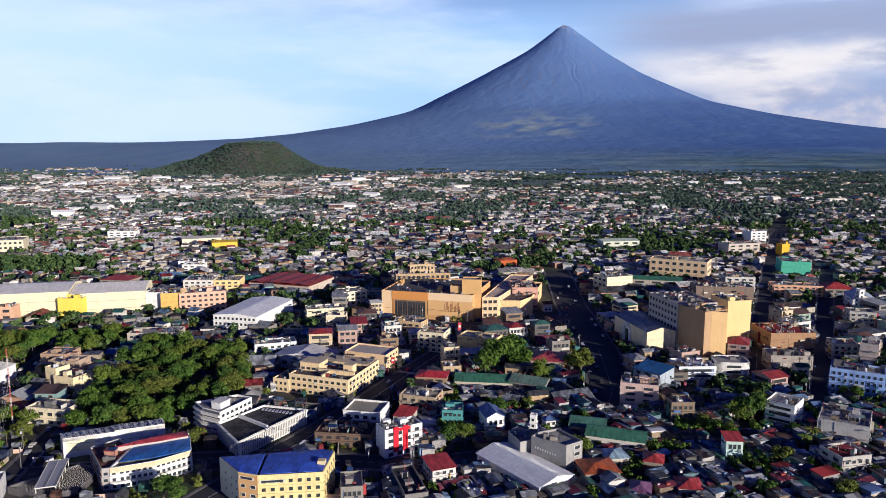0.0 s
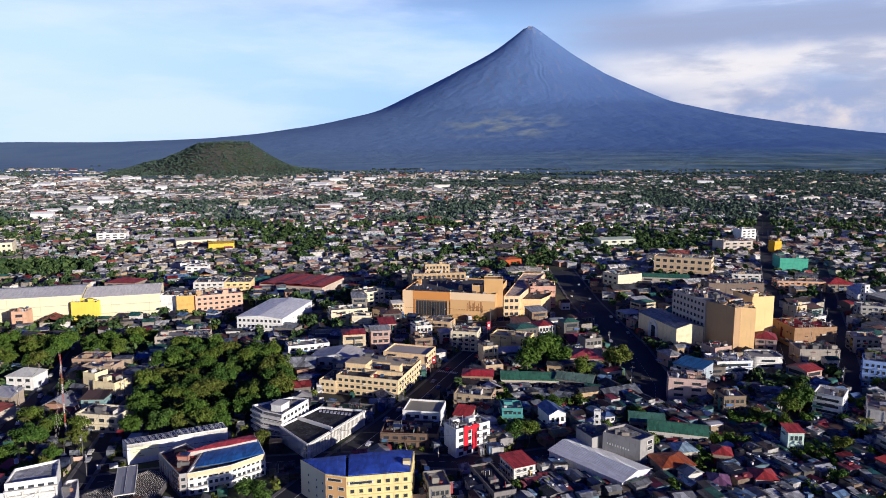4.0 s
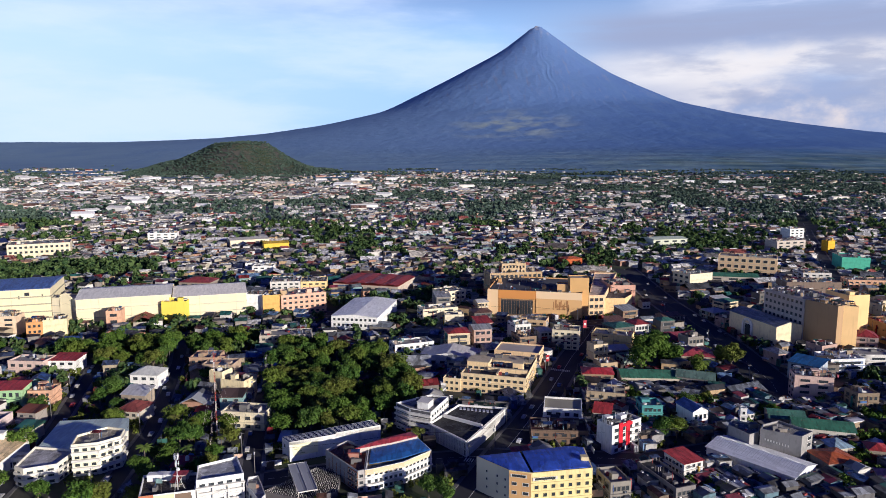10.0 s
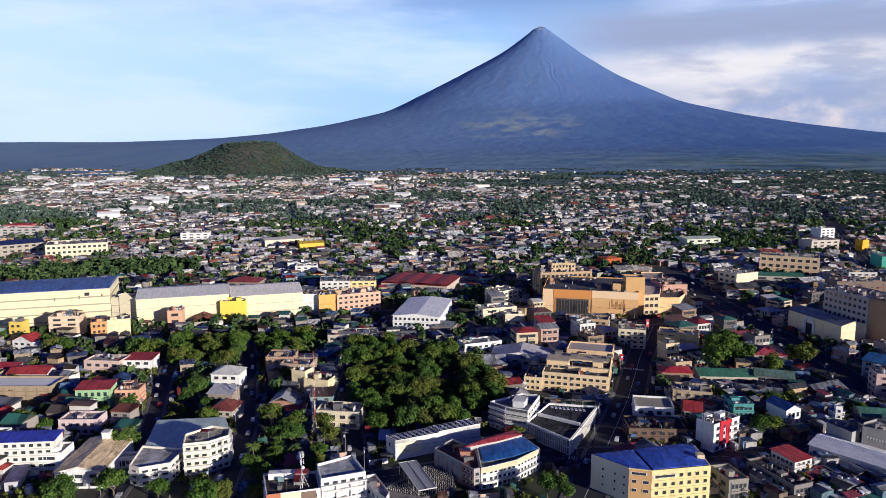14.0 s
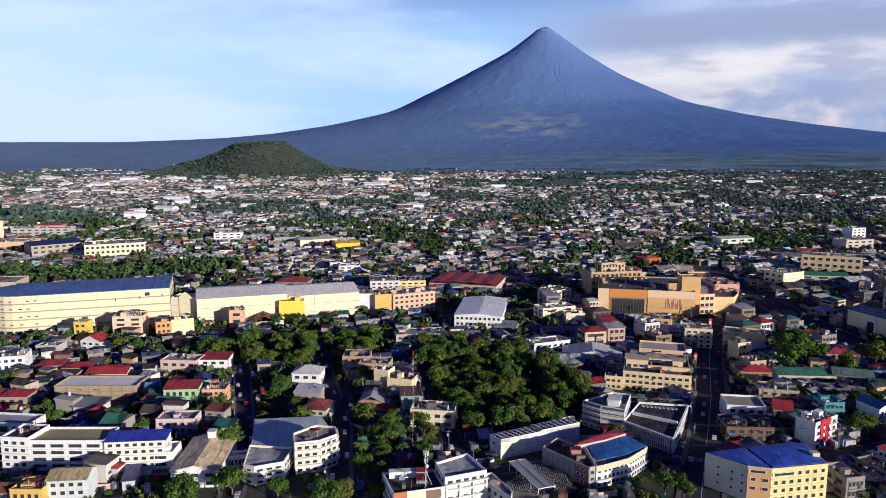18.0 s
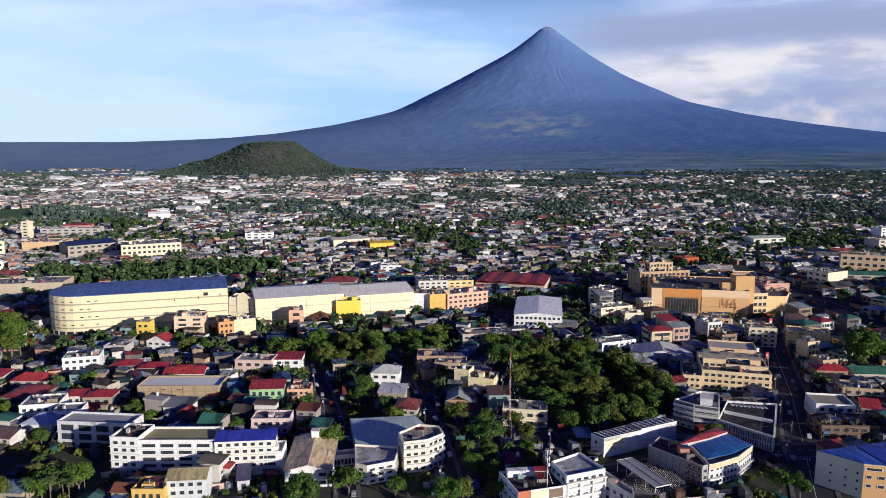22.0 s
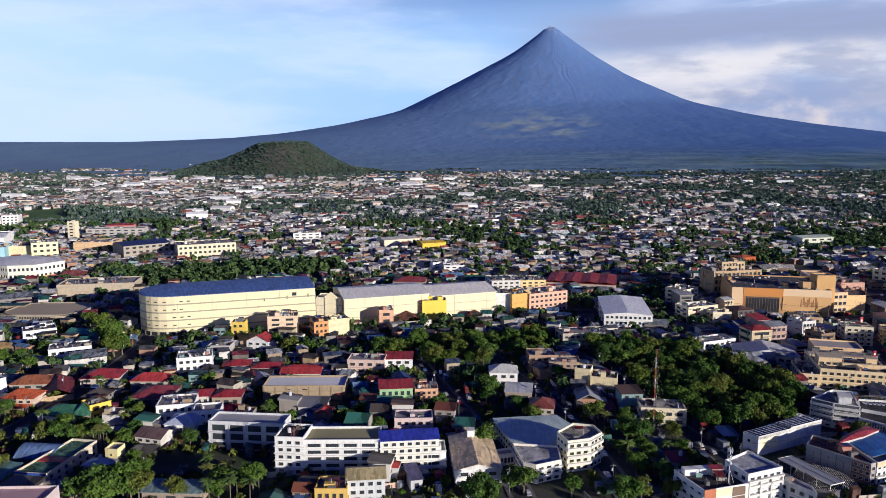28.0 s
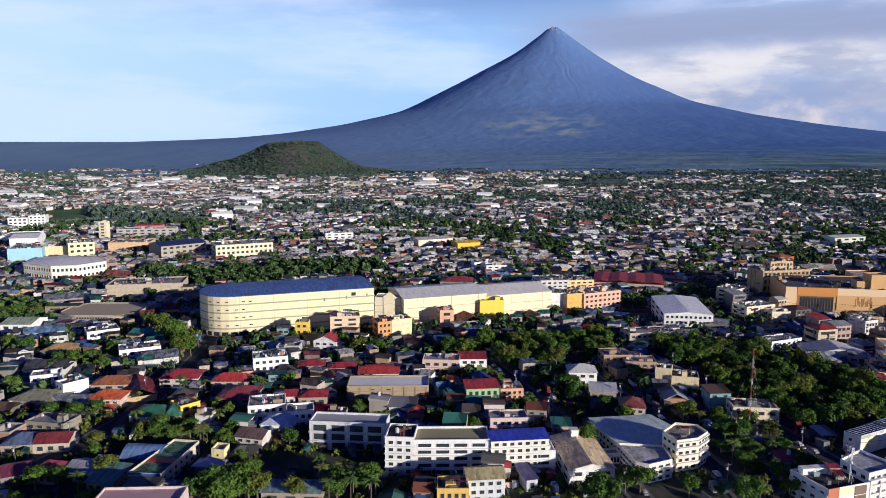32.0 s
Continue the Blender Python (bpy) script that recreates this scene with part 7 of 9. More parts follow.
def utility_pole(x, y, rot):
    p = new("utility_pole")
    p.matrix_basis = pose(x, y, terrain(x, y), 0, 0, rot)
    tagged(p, "grey concrete utility pole with cross arms", "utility pole", "street poles")
    part("shaft", pole_mesh(0.17, 10.0), p)
    part("cross_arm", unit_box(M_CONCRETE), p, at(-1.1, -0.08, 9.1, 2.2, 0.16, 0.16))
    part("transformer", tank_mesh(), p, at(0.15, -0.35, 7.3, 0.7, 0.7, 1.1))


def wires(a, b, mat):
    """A slack bundle of cables between two poles."""
    v, f = [], []
    for off in (0.0,):
        t = (b - a).normalized()
        nrm = Vector((-t.y, t.x, 0)) * off
        prev = None
        for i in range(9):
            u = i / 8
            p = a.lerp(b, u) + nrm - Vector((0, 0, 1.1 * 4 * u * (1 - u)))
            k = len(v)
            v += [tuple(p + Vector((0, 0, 0.06))), tuple(p + nrm.normalized() * 0.03 if off else p + Vector((0.03, 0, 0))), tuple(p - Vector((0, 0, 0.06)))]
            if prev is not None:
                f += [(prev + e, prev + (e + 1) % 3, k + (e + 1) % 3, k + e) for e in range(3)]
            prev = k
    return v, f


def string_poles():
    rnd = random.Random(17)
    m, nt, b = material("cable", 0.6)
    b.inputs["Base Color"].default_value = (0.02, 0.02, 0.02, 1)
    for x0, y0, x1, y1, hw in list(STRIPS):
        ln = math.hypot(x1 - x0, y1 - y0)
        if min(y0, y1) > 540:
            continue
        tx, ty = (x1 - x0) / ln, (y1 - y0) / ln
        k = max(1, int(ln / 32))
        tops = []
        for i in range(k + 1):
            s = ln * i / k
            x, y = x0 + tx * s - ty * (hw - 0.6), y0 + ty * s + tx * (hw - 0.6)
            if i < k:
                utility_pole(x, y, math.degrees(math.atan2(ty, tx)) + 90)
            tops.append(Vector((x, y, terrain(x, y) + 9.2)))
        for p, q in zip(tops, tops[1:]):
            me = mesh_of("cable", *wires(p, q, m), m)
            tagged(new("power_cable", me), "black power cable slung between street poles", "power cable", "street cables")


string_poles()


def radio_mast(x, y, h=38.0, z=0.0, r=0.36, tones=((0.42, 0.12, 0.09), (0.58, 0.48, 0.43)), label="tall slim lattice mast in dull red and white bands"):
    """A slim three-legged lattice mast in painted bands."""
    t = new("radio_mast")
    t.matrix_basis = pose(x, y, terrain(x, y) + z)
    tagged(t, label, "mast")
    mats = [paint(c) for c in tones]
    n, e = 9, r * 0.12
    for k in range(n):
        z0, z1 = h * k / n, h * (k + 1) / n
        v, f = [], []

        def rod(p, q):
            b = len(v)
            for c in (p, q):
                v.extend((c[0] + e * math.cos(a), c[1] + e * math.sin(a), c[2]) for a in (0.3, 1.87, 3.44, 5.0))
            f.extend([(b + i, b + (i + 1) % 4, b + 4 + (i + 1) % 4, b + 4 + i) for i in range(4)])
        legs = [(r * math.cos(a * math.tau / 3), r * math.sin(a * math.tau / 3)) for a in range(3)]
        for i in range(3):
            (ax, ay), (bx, by) = legs[i], legs[(i + 1) % 3]
            rod((ax, ay, z0), (ax, ay, z1))
            for m in range(3):
                za, zb = z0 + (z1 - z0) * m / 3, z0 + (z1 - z0) * (m + 1) / 3
                rod((ax, ay, za), (bx, by, zb))
        if r > 1.0:
            v = [(r * 0.6 * math.cos(a * math.tau / 3), r * 0.6 * math.sin(a * math.tau / 3), z) for z in (z0, z1) for a in range(3)]
            f = [(0, 1, 4, 3), (1, 2, 5, 4), (2, 0, 3, 5), (3, 4, 5)]
        part("section", mesh_of("section", v, f, mats[k % 2]), t)
    if r < 1.0:  # guy wires to three anchors
        for k in range(9):
            a, up = math.tau * (k % 3) / 3 + 0.5, h * (0.92, 0.66, 0.4)[k // 3]
            q = Vector((9.5 * math.cos(a), 9.5 * math.sin(a), -0.3))
            v = [(c.x + 0.014 * math.cos(g), c.y + 0.014 * math.sin(g), c.z) for c in (Vector((0, 0, up)), q) for g in (0.0, 2.1, 4.2)]
            part("guy_wire", mesh_of("guy_wire", v, [(0, 1, 4, 3), (1, 2, 5, 4), (2, 0, 3, 5)], mats[1]), t)


radio_mast(-194.9, 284.6, 38.0, 0.0, 0.28, ((0.50, 0.13, 0.10), (0.70, 0.62, 0.58)))


def telecom_mast(x, y, z, h):
    """A slim braced pole with two rings of panel aerials."""
    t = new("telecom_mast")
    t.matrix_basis = pose(x, y, terrain(x, y) + z)
    tagged(t, "slim white telecom pole with panel aerials on an office roof", "mast")
    grey, white = paint((0.55, 0.55, 0.56)), paint((0.72, 0.72, 0.72))
    part("pole", pole_mesh(0.14, h), t).data.materials[0] = grey
    for k in range(3):
        a = radians(20 + 120 * k)
        foot, tip = Vector((2.3 * math.cos(a), 2.3 * math.sin(a), 0)), Vector((0, 0, h * 0.45))
        part("brace", unit_box(grey), t, Matrix.Translation(foot) @ (tip - foot).to_track_quat("Z", "Y").to_matrix().to_4x4() @ at(-0.05, -0.05, 0, 0.1, 0.1, (tip - foot).length))
    for zz, n, r in ((h - 1.9, 6, 0.75), (h - 4.4, 3, 0.6)):
        ring_bar = [(q * math.cos(math.tau * k / n + 0.3), q * math.sin(math.tau * k / n + 0.3), zz + 0.8 + w) for w in (0, 0.1) for q in (r + 0.05, r - 0.05) for k in range(n)]
        part("mount_ring", mesh_of("mount_ring", ring_bar, [(a * n + k, a * n + (k + 1) % n, c * n + (k + 1) % n, c * n + k) for a, c in ((0, 2), (2, 3), (3, 1), (1, 0)) for k in range(n)], grey), t)
        for k in range(n):
            a = math.tau * k / n + 0.3
            m = Matrix.Rotation(a, 4, "Z")
            aerial = part("aerial", unit_box(white), t, m @ at(r, -0.15, zz, 0.14, 0.3, 1.7))
    part("dish", pole_mesh(0.45, 0.25), t, Matrix.Translation((0.3, -0.3, h - 5.6)) @ Matrix.Rotation(radians(80), 4, "X")).data.materials[0] = white


def crosswalk(x, y, rot, length):
    v, f = [], []
    n = int(length / 1.0)
    for k in range(n):
        b = len(v)
        u = -length / 2 + k
        v += [(u, -1.6, 0), (u + 0.5, -1.6, 0), (u + 0.5, 1.6, 0), (u, 1.6, 0)]
        f.append((b, b + 1, b + 2, b + 3))
    ob = new("road_marking", mesh_of("road_marking", v, f, paint((0.62, 0.61, 0.58))))
    ob.matrix_basis = pose(x, y, 0.16, 0, 0, rot)
    tagged(ob, "white striped pedestrian crossing on the asphalt", "road marking", kind="structure")


crosswalk(-33.6, 374.9, -23, 11)
crosswalk(-85.4, 260.9, -20, 14)


def billboard(x, y, rot, w, h, z, rgb, label):
    t = new("billboard")
    t.matrix_basis = pose(x, y, terrain(x, y), 0, 0, rot)
    tagged(t, label, "billboard", "street boards")
    part("panel", unit_box(paint(rgb)), t, at(-w / 2, -0.1, z, w, 0.2, h))
    for k in (-0.35, 0.35):
        part("post", pole_mesh(0.14, 10.0), t, at(w * k, 0.12, 0, 1, 1, (z + h * 0.5) / 10))
    part("mark", unit_box(M_TRIM), t, at(-w * 0.3, -0.13, z + h * 0.35, w * 0.6, 0.04, h * 0.3))


billboard(-6.5, 439.9, 12, 2.2, 5, 7, (0.42, 0.06, 0.08), 'tall red and white advertising board')
billboard(-41.5, 372.5, 12, 2, 3.5, 6, (0.38, 0.03, 0.04), 'red shop board over the street')
telecom_mast(-189.8, 223.3, 8.5, 13.0)
for x_, y_, h_ in [(-113, -2219, 24), (-335, -1783, 20), (-1310, -7696, 22), (-863, -3835, 24), (-186, -355, 26), (-1245, -3163, 20)]:
    radio_mast(x_, y_, h_, 0.0, 1.6, ((0.72, 0.72, 0.72), (0.66, 0.66, 0.66)), 'pale lattice mast far off on the plain')


def panels_on(ring, h):
    """Rows of dark solar panels lying over the roof between four corners."""
    m, nt, b = material("solar_cell", 0.25, 0.1, 0.5)
    nt.links.new(mixed(nt, noise_node(nt, 1.5, 3), (0.010, 0.020, 0.05), (0.03, 0.05, 0.10)), b.inputs["Base Color"])
    back, a, c, far = (Vector((*p, 0)) for p in ring)
    t = new("solar_array")
    t.matrix_basis = pose(a.x, a.y, h)
    tagged(t, "rows of dark solar panels on a white hall's roof", "solar panels")
    ux, uy = c - a, back - a
    nx, ny = 16, 5
    for i in range(nx):
        lift = 0.55 if i >= 8 else 0.0
        for j in range(ny):
            o = ux * ((i + 0.06) / nx) + uy * ((j + 0.07) / ny)
            p, q = ux * (0.95 / nx), uy * (0.80 / ny)
            v = [tuple(o + e + Vector((0, 0, z + lift))) for z in (0.0, 0.10) for e in (Vector((0, 0, 0)), p, p + q, q)]
            part("panel", mesh_of("panel", v, BOX_F, m), t)
    for i0, i1, lift in ((0.0, 0.5, 0.0), (0.5, 1.0, 0.55)):
        for j in range(ny + 1):
            o = ux * i0 + uy * (min(0.985, (j + 0.93) / ny) if j < ny else 0.0)
            p, q = ux * (i1 - i0), uy * 0.022
            v = [tuple(o + e + Vector((0, 0, z))) for z in (-1.25, lift + 0.11) for e in (Vector((0, 0, 0)), p, p + q, q)]
            part("rail", mesh_of("rail", v, BOX_F, M_TRIM), t)


panels_on([[-164.2, 267.5], [-160.3, 262.5], [-125.9, 277.9], [-130.1, 285.6]], 8.1)


def dress_malls():
    """The recessed glass front and raised sign of the tan mall, and small windows at the rounded end of the long one."""
    glass_wall, w = window_mesh(paint((0.16, 0.11, 0.08))), 67.4
    for k in range(12):
        part("glazing", glass_wall, mall, at(w * (0.145 + 0.0285 * k), 0, 1.0, w * 0.028, 1, 11.8))
    part("fascia", unit_box(paint((0.66, 0.29, 0.08), "clean")), mall, at(w * 0.117, -0.9, 13.4, w * 0.398, 1.0, 5.95))
    part("side_wall", unit_box(paint((0.42, 0.20, 0.07), "clean")), mall, at(w * 0.117, -0.7, 0, w * 0.024, 0.75, 13.4))
    part("fascia", unit_box(paint((0.84, 0.62, 0.38), "clean")), mall, at(w * 0.519, -0.5, 14.2, w * 0.478, 0.6, 5.2))
    part("fascia", unit_box(paint((0.70, 0.43, 0.19), "clean")), mall, at(w * 0.519, -0.4, 3.5, w * 0.478, 0.5, 10.65))
    part("pillar", unit_box(paint((0.84, 0.60, 0.35), "clean")), mall, at(0.0, -0.7, 0, w * 0.115, 0.75, 19.35))
    for k in range(9):
        part("sign_bar", unit_box(paint((0.40, 0.21, 0.09))), mall, at(w * 0.70 + k * 1.35, -0.52, 6.6 + 1.3 * (k % 3 == 1), 0.5 + 0.6 * (k % 2), 0.14, 5.6 - 1.6 * (k % 3 == 2)))
    part("sign_bar", unit_box(paint((0.40, 0.21, 0.09))), mall, at(w * 0.72, -0.53, 9.0, 9.0, 0.14, 0.6))
    # slit windows round the long mall's curved end, dark gates under it
    small = window_mesh(paint((0.55, 0.50, 0.36)))
    rr = 22.0
    for lvl in range(4):
        for k in range(6):
            if (k + 2 * lvl) % 5 == 4:
                continue
            if k < 3:
                a = radians(225 + 15 * k)
                m = at(rr + rr * math.cos(a), rr + rr * math.sin(a), 6.9 + lvl * 5.1, 1, 1, 1, math.degrees(a) + 90)
            else:
                m = at(rr + (k - 3) * 4.4, 0, 6.9 + lvl * 5.1)
            part("window", small, arcade, m @ at(-1.1, 0, 0, 2.2, 1, 0.75))
    for k in range(5):
        a = radians(205 + 15 * k)
        part("vehicle_gate", small, arcade, at(rr + rr * math.cos(a), rr + rr * math.sin(a), 0.1, 1, 1, 1, math.degrees(a) + 90) @ at(-2.6, 0, 0, 5.2, 1, 3.2))
    for k in range(6):
        part("vehicle_gate", small, arcade, at(rr + 1 + k * 7.5, 0, 0.1, 6.2, 1, 3.2))
    for k, (x, z) in enumerate(((78, 19), (93, 19.5), (96.5, 21.5), (107, 20))):
        part("vent", small, arcade, at(x, 0, z, 0.8 if k != 2 else 3.4, 1, 2.6))


dress_malls()


def dress_link():
    """The link's gabled bay and its neighbours' seams and rain pipes."""
    wall = paint((0.76, 0.68, 0.45), "clean")
    dark = paint((0.60, 0.53, 0.36))
    v = [(x, y, z) for y in (-0.5, 0.3) for x, z in ((0, 0), (8.4, 0), (8.4, 20.2), (4.2, 23.4), (0, 20.2))]
    part("gabled_bay", mesh_of("gabled_bay", v, [(4, 3, 2, 1, 0), (5, 6, 7, 8, 9)] + [(i, (i + 1) % 5, 5 + (i + 1) % 5, 5 + i) for i in range(5)], wall), mall_link, at(6.0, 0, 0))
    for z in (13.6, 7.2):
        for side in (-1, 1):
            m = Matrix.Translation((10.2, -0.6, z + 2.2)) @ Matrix.Rotation(radians(-18 if side > 0 else 198), 4, "Y").inverted() @ at(0, -0.1, -0.12, 3.9, 0.14, 0.24)
            part("moulding", unit_box(dark), mall_link, m)
    for top, w, h, n in ((arcade, 112.4, 26.0, 4), (hall_west, 60.1, 19.5, 3), (hall_east, 49.3, 17.5, 2)):
        for k in range(n):
            part("rain_pipe", unit_box(dark), top, at(w * (k + 0.7) / n if top is not arcade else 24 + 86.0 * k / n, -0.2, 0, 0.28, 0.22, h - 0.4))
        if top is not arcade:
            for z in (5.2, 10.6, 15.4):
                part("groove", unit_box(paint((0.66, 0.58, 0.39))), top, at(0.1, -0.06, z, w - 0.2, 0.08, 0.22))


dress_link()


def dress_halls():
    """Red bays on the white shop block, standing ribs on the pale hall's roof, the arch beside the cream hall."""
    red = unit_box(paint((0.50, 0.015, 0.03)))
    for u in (0.22, 0.47):
        part("red_bay", red, red_shop, at(16.7 * u, -0.35, 2.2, 16.7 * 0.13, 0.4, 12.0 - 1.7))
    part("red_bay", red, red_shop, at(16.7 * 0.22, -0.45, 12.0 - 1.3, 16.7 * 0.45, 0.3, 1.25))
    for k in range(3):
        part("canopy", unit_box(M_TRIM), red_shop, at(16.7 * 0.68, -0.9, 3.4 + 2.8 * k, 16.7 * 0.3, 0.95, 0.18))
    rib = unit_box(paint((0.58, 0.59, 0.61)))
    n, rise = 34, 2.0
    w, d, h = SIZE_OF[ribbed_hall.name]
    slope = math.atan2(rise, w / 2)
    for k in range(n):
        y = 0.3 + (d - 0.9) * k / (n - 1)
        for side in (0, 1):
            m = Matrix.Translation((w / 2, y, h + 0.16 + rise)) @ Matrix.Rotation(math.pi * side, 4, "Z") @ Matrix.Rotation(slope, 4, "Y") @ at(0.05, -0.06, 0.005, (w / 2 + 0.4) / math.cos(slope), 0.13, 0.07)
            part("rib", rib, ribbed_hall, m)
    # arch with a round head on the avenue side
    v, f, m = [], [], 14
    for y0 in (-0.9, 0.02):
        for r in (3.4, 5.0):
            v += [(r * math.cos(math.pi * k / m), y0, 8.0 + r * math.sin(math.pi * k / m)) for k in range(m + 1)] + [(-r, y0, 0), (r, y0, 0)]
    s = m + 3
    path = [m + 2] + list(range(m + 1)) + [m + 1]
    for a, b in zip(path, path[1:]):
        f += [(a, b, s + b, s + a), (2 * s + b, 2 * s + a, 3 * s + a, 3 * s + b), (a, 2 * s + a, 2 * s + b, b), (s + b, 3 * s + b, 3 * s + a, s + a)]
    turn = Matrix.Rotation(radians(-90), 4, "Z")
    part("arch", mesh_of("arch", v, f, paint((0.74, 0.72, 0.70))), arch_hall, Matrix.Translation((0, 45.0 * 0.58, 0)) @ turn)
    part("glazing", window_mesh(M_TRIM), arch_hall, Matrix.Translation((0, 45.0 * 0.58 + 3.2, 0.3)) @ turn @ Matrix.Diagonal((6.4, 1, 9.5, 1)))


dress_halls()


def dress_corner_blocks():
    """What sets the near corner buildings apart: panels, odd windows, roof shells, signs."""
    tan, blue = paint((0.60, 0.36, 0.16)), paint((0.045, 0.10, 0.50), "roof")
    on_wall(yellow_corner, 1, "corner_panel", tan, 0.0, 1.0, 0.0, 12.4, 0.12)
    on_wall(yellow_corner, 1, "window", None, 0.06, 0.8, 10.6, 11.7, 0.12)
    for z in (7.6, 4.4):
        on_wall(yellow_corner, 1, "window", None, 0.12, 0.36, z, z + 1.3, 0.12)
        on_wall(yellow_corner, 1, "window", None, 0.6, 0.9, z, z + 1.3, 0.12)
    on_wall(yellow_corner, 0, "wall_panel", paint((0.68, 0.64, 0.50)), 0.0, 1.0, 0.0, 12.6, 0.06)
    for u in (0.3, 0.62, 0.86):
        for z in (8.4, 5.6, 2.6):
            on_wall(yellow_corner, 0, "window", None, u, u + 0.055, z, z + 1.0, 0.06)
    on_wall(yellow_corner, 2, "window", None, 0.02, 0.42, 9.9, 10.9, 0.14)
    ring, h = RING_OF[yellow_corner.name]
    cut = ring[0].lerp(ring[5], 0.45)
    roof_shell(yellow_corner, [ring[0], ring[1], ring[2], cut], h + 0.05, 0.5, blue, 0.05)
    roof_shell(yellow_corner, [ring[2], ring[3], ring[4], ring[5], cut], h + 0.05, 0.6, blue, 0.05)
    top = ring[3].lerp(ring[4], 0.3)
    part("stair_head", unit_box(paint((0.62, 0.52, 0.30))), yellow_corner, at(top.x - 3.2, top.y - 0.4, h - 0.85, 2.6, 2.4, 2.6))
    # the curved office: a plain tan band over its window row, brown weathered end
    sand = paint((0.66, 0.52, 0.33))
    ring, h = RING_OF[curved_office.name]
    mid = Vector(curved_office.matrix_basis.translation[:2])
    roof_shell(curved_office, [Vector(p) - mid for p in ((-127.6, 242.0), (-116.0, 246.4), (-105.6, 254.0), (-110.9, 266.2), (-128.0, 257.0))], h - 0.1, 0.35, paint((0.035, 0.15, 0.46), "roof"), 0.0)
    for i in (0, 1, 2):
        on_wall(curved_office, i, "wall_band", sand, 0.0, 1.0, 6.4, 8.35, 0.1)
        on_wall(curved_office, i, "canopy", M_TRIM, 0.0, 1.0, 3.0, 3.25, 0.9)
    on_wall(stained_block, 0, "wall_panel", paint((0.25, 0.26, 0.29)), 0.0, 0.7, 0.0, 7.9, 0.08)
    on_wall(stained_block, 0, "wall_panel", paint((0.36, 0.15, 0.07)), 0.72, 1.0, 0.0, 7.7, 0.1)
    for k, z in enumerate((1.2, 3.6, 6.0)):
        for u in (0.74, 0.83, 0.92):
            on_wall(stained_block, 0, "window", None, u, u + 0.065, z, z + 1.3, 0.1)
        on_wall(stained_block, 0, "balcony", M_CONCRETE, 0.72, 1.0, z - 0.5, z - 0.3, 0.7)
    ring, h = RING_OF[stained_block.name]
    c = ring[1].lerp(ring[4], 0.42)
    part("stair_head", unit_box(paint((0.40, 0.20, 0.15))), stained_block, at(c.x - 1.6, c.y - 0.6, h - 0.9, 3.6, 3.0, 2.7))
    part("tin_roof", unit_box(paint((0.32, 0.08, 0.06), "roof")), stained_block, at(c.x - 1.9, c.y - 0.9, h + 1.8, 4.2, 3.6, 0.14))
    for i in range(7):
        q = ring[0].lerp(ring[1], 0.12 + 0.12 * i)
        part("rusty_pipe", unit_box(paint((0.22, 0.11, 0.07))), stained_block, Matrix.Translation((q.x, q.y, 0.2)) @ at(-0.25, -0.2, 0, 0.16, 0.16, 6.0 + 1.4 * (i % 2)))
    # poster in a painted sunlit yellow on the solar hall's front, narrow plates and slits on the auditorium
    on_wall(solar_hall, 1, "poster", paint((0.80, 0.75, 0.50), "clean"), 0.03, 0.30, 2.2, 6.8, 0.06)
    for k in range(3):
        on_wall(solar_hall, 1, "sign_bar", paint((0.40, 0.42, 0.22)), 0.05 + 0.03 * k, 0.10 + 0.03 * k, 4.6 - 0.9 * k, 5.0 - 0.9 * k, 0.09)
    on_wall(solar_hall, 0, "window", None, 0.3, 0.5, 4.8, 6.2, 0.05)
    for k in range(9):
        on_wall(auditorium, 0, "sign_bar", M_TRIM, 0.12 + 0.07 * k, 0.15 + 0.07 * k, 8.6 - 0.12 * k, 9.4 - 0.12 * k, 0.08)
    for z in (1.5, 4.6, 7.7, 10.2):
        on_wall(auditorium, 1, "window", None, 0.45, 0.85, z, z + 1.6, 0.08)
    for z in (2.1, 4.3):
        for i in (0, 1, 2, 3):
            on_wall(institute_front, i, "wall_band", M_TRIM, -0.01, 1.01, z, z + 0.9, 0.45)
    # the institute's tower: balcony slabs wrapping its rounded corner
    for z in (2.6, 5.6, 8.6):
        for i in (0, 1, 2):
            on_wall(institute_tower, i, "balcony", M_TRIM, -0.01, 1.01, z, z + 0.95, 0.8)
    for i in (0, 1, 2):
        on_wall(institute_tower, i, "cornice", M_TRIM, -0.02, 1.02, 11.3, 11.7, 0.7)
    # blue eave band over the striped house's front, lower roofs round the orange house
    on_wall(striped_house, 0, "eave_band", paint((0.04, 0.09, 0.34)), 0.0, 1.0, 4.9, 5.9, 0.12)
    rust = paint((0.55, 0.10, 0.03), "roof")
    part("porch_roof", roof_mesh(12.5, 4.6, 0.9, "hip", rust), orange_house, at(1.2, -4.6, 2.9))
    part("porch", unit_box(paint((0.46, 0.33, 0.24))), orange_house, at(1.8, -4.0, 0, 11.0, 4.1, 2.9))
    # the warehouse: courses of bare block with dark slits and a red sheet at its end
    for k in range(8):
        part("pilaster", unit_box(paint((0.29, 0.22, 0.14))), block_warehouse, at(0.4 + 5.4 * k, -0.18, 0, 0.5, 0.2, 6.3))
    for z in (2.1, 4.2):
        part("course", unit_box(paint((0.27, 0.21, 0.14))), block_warehouse, at(0, -0.12, z, 39.4, 0.14, 0.3))
    for u in (11.0, 19.0):
        part("vent", unit_box(paint((0.03, 0.03, 0.03))), block_warehouse, at(u, -0.06, 4.9, 2.4, 0.1, 0.4))
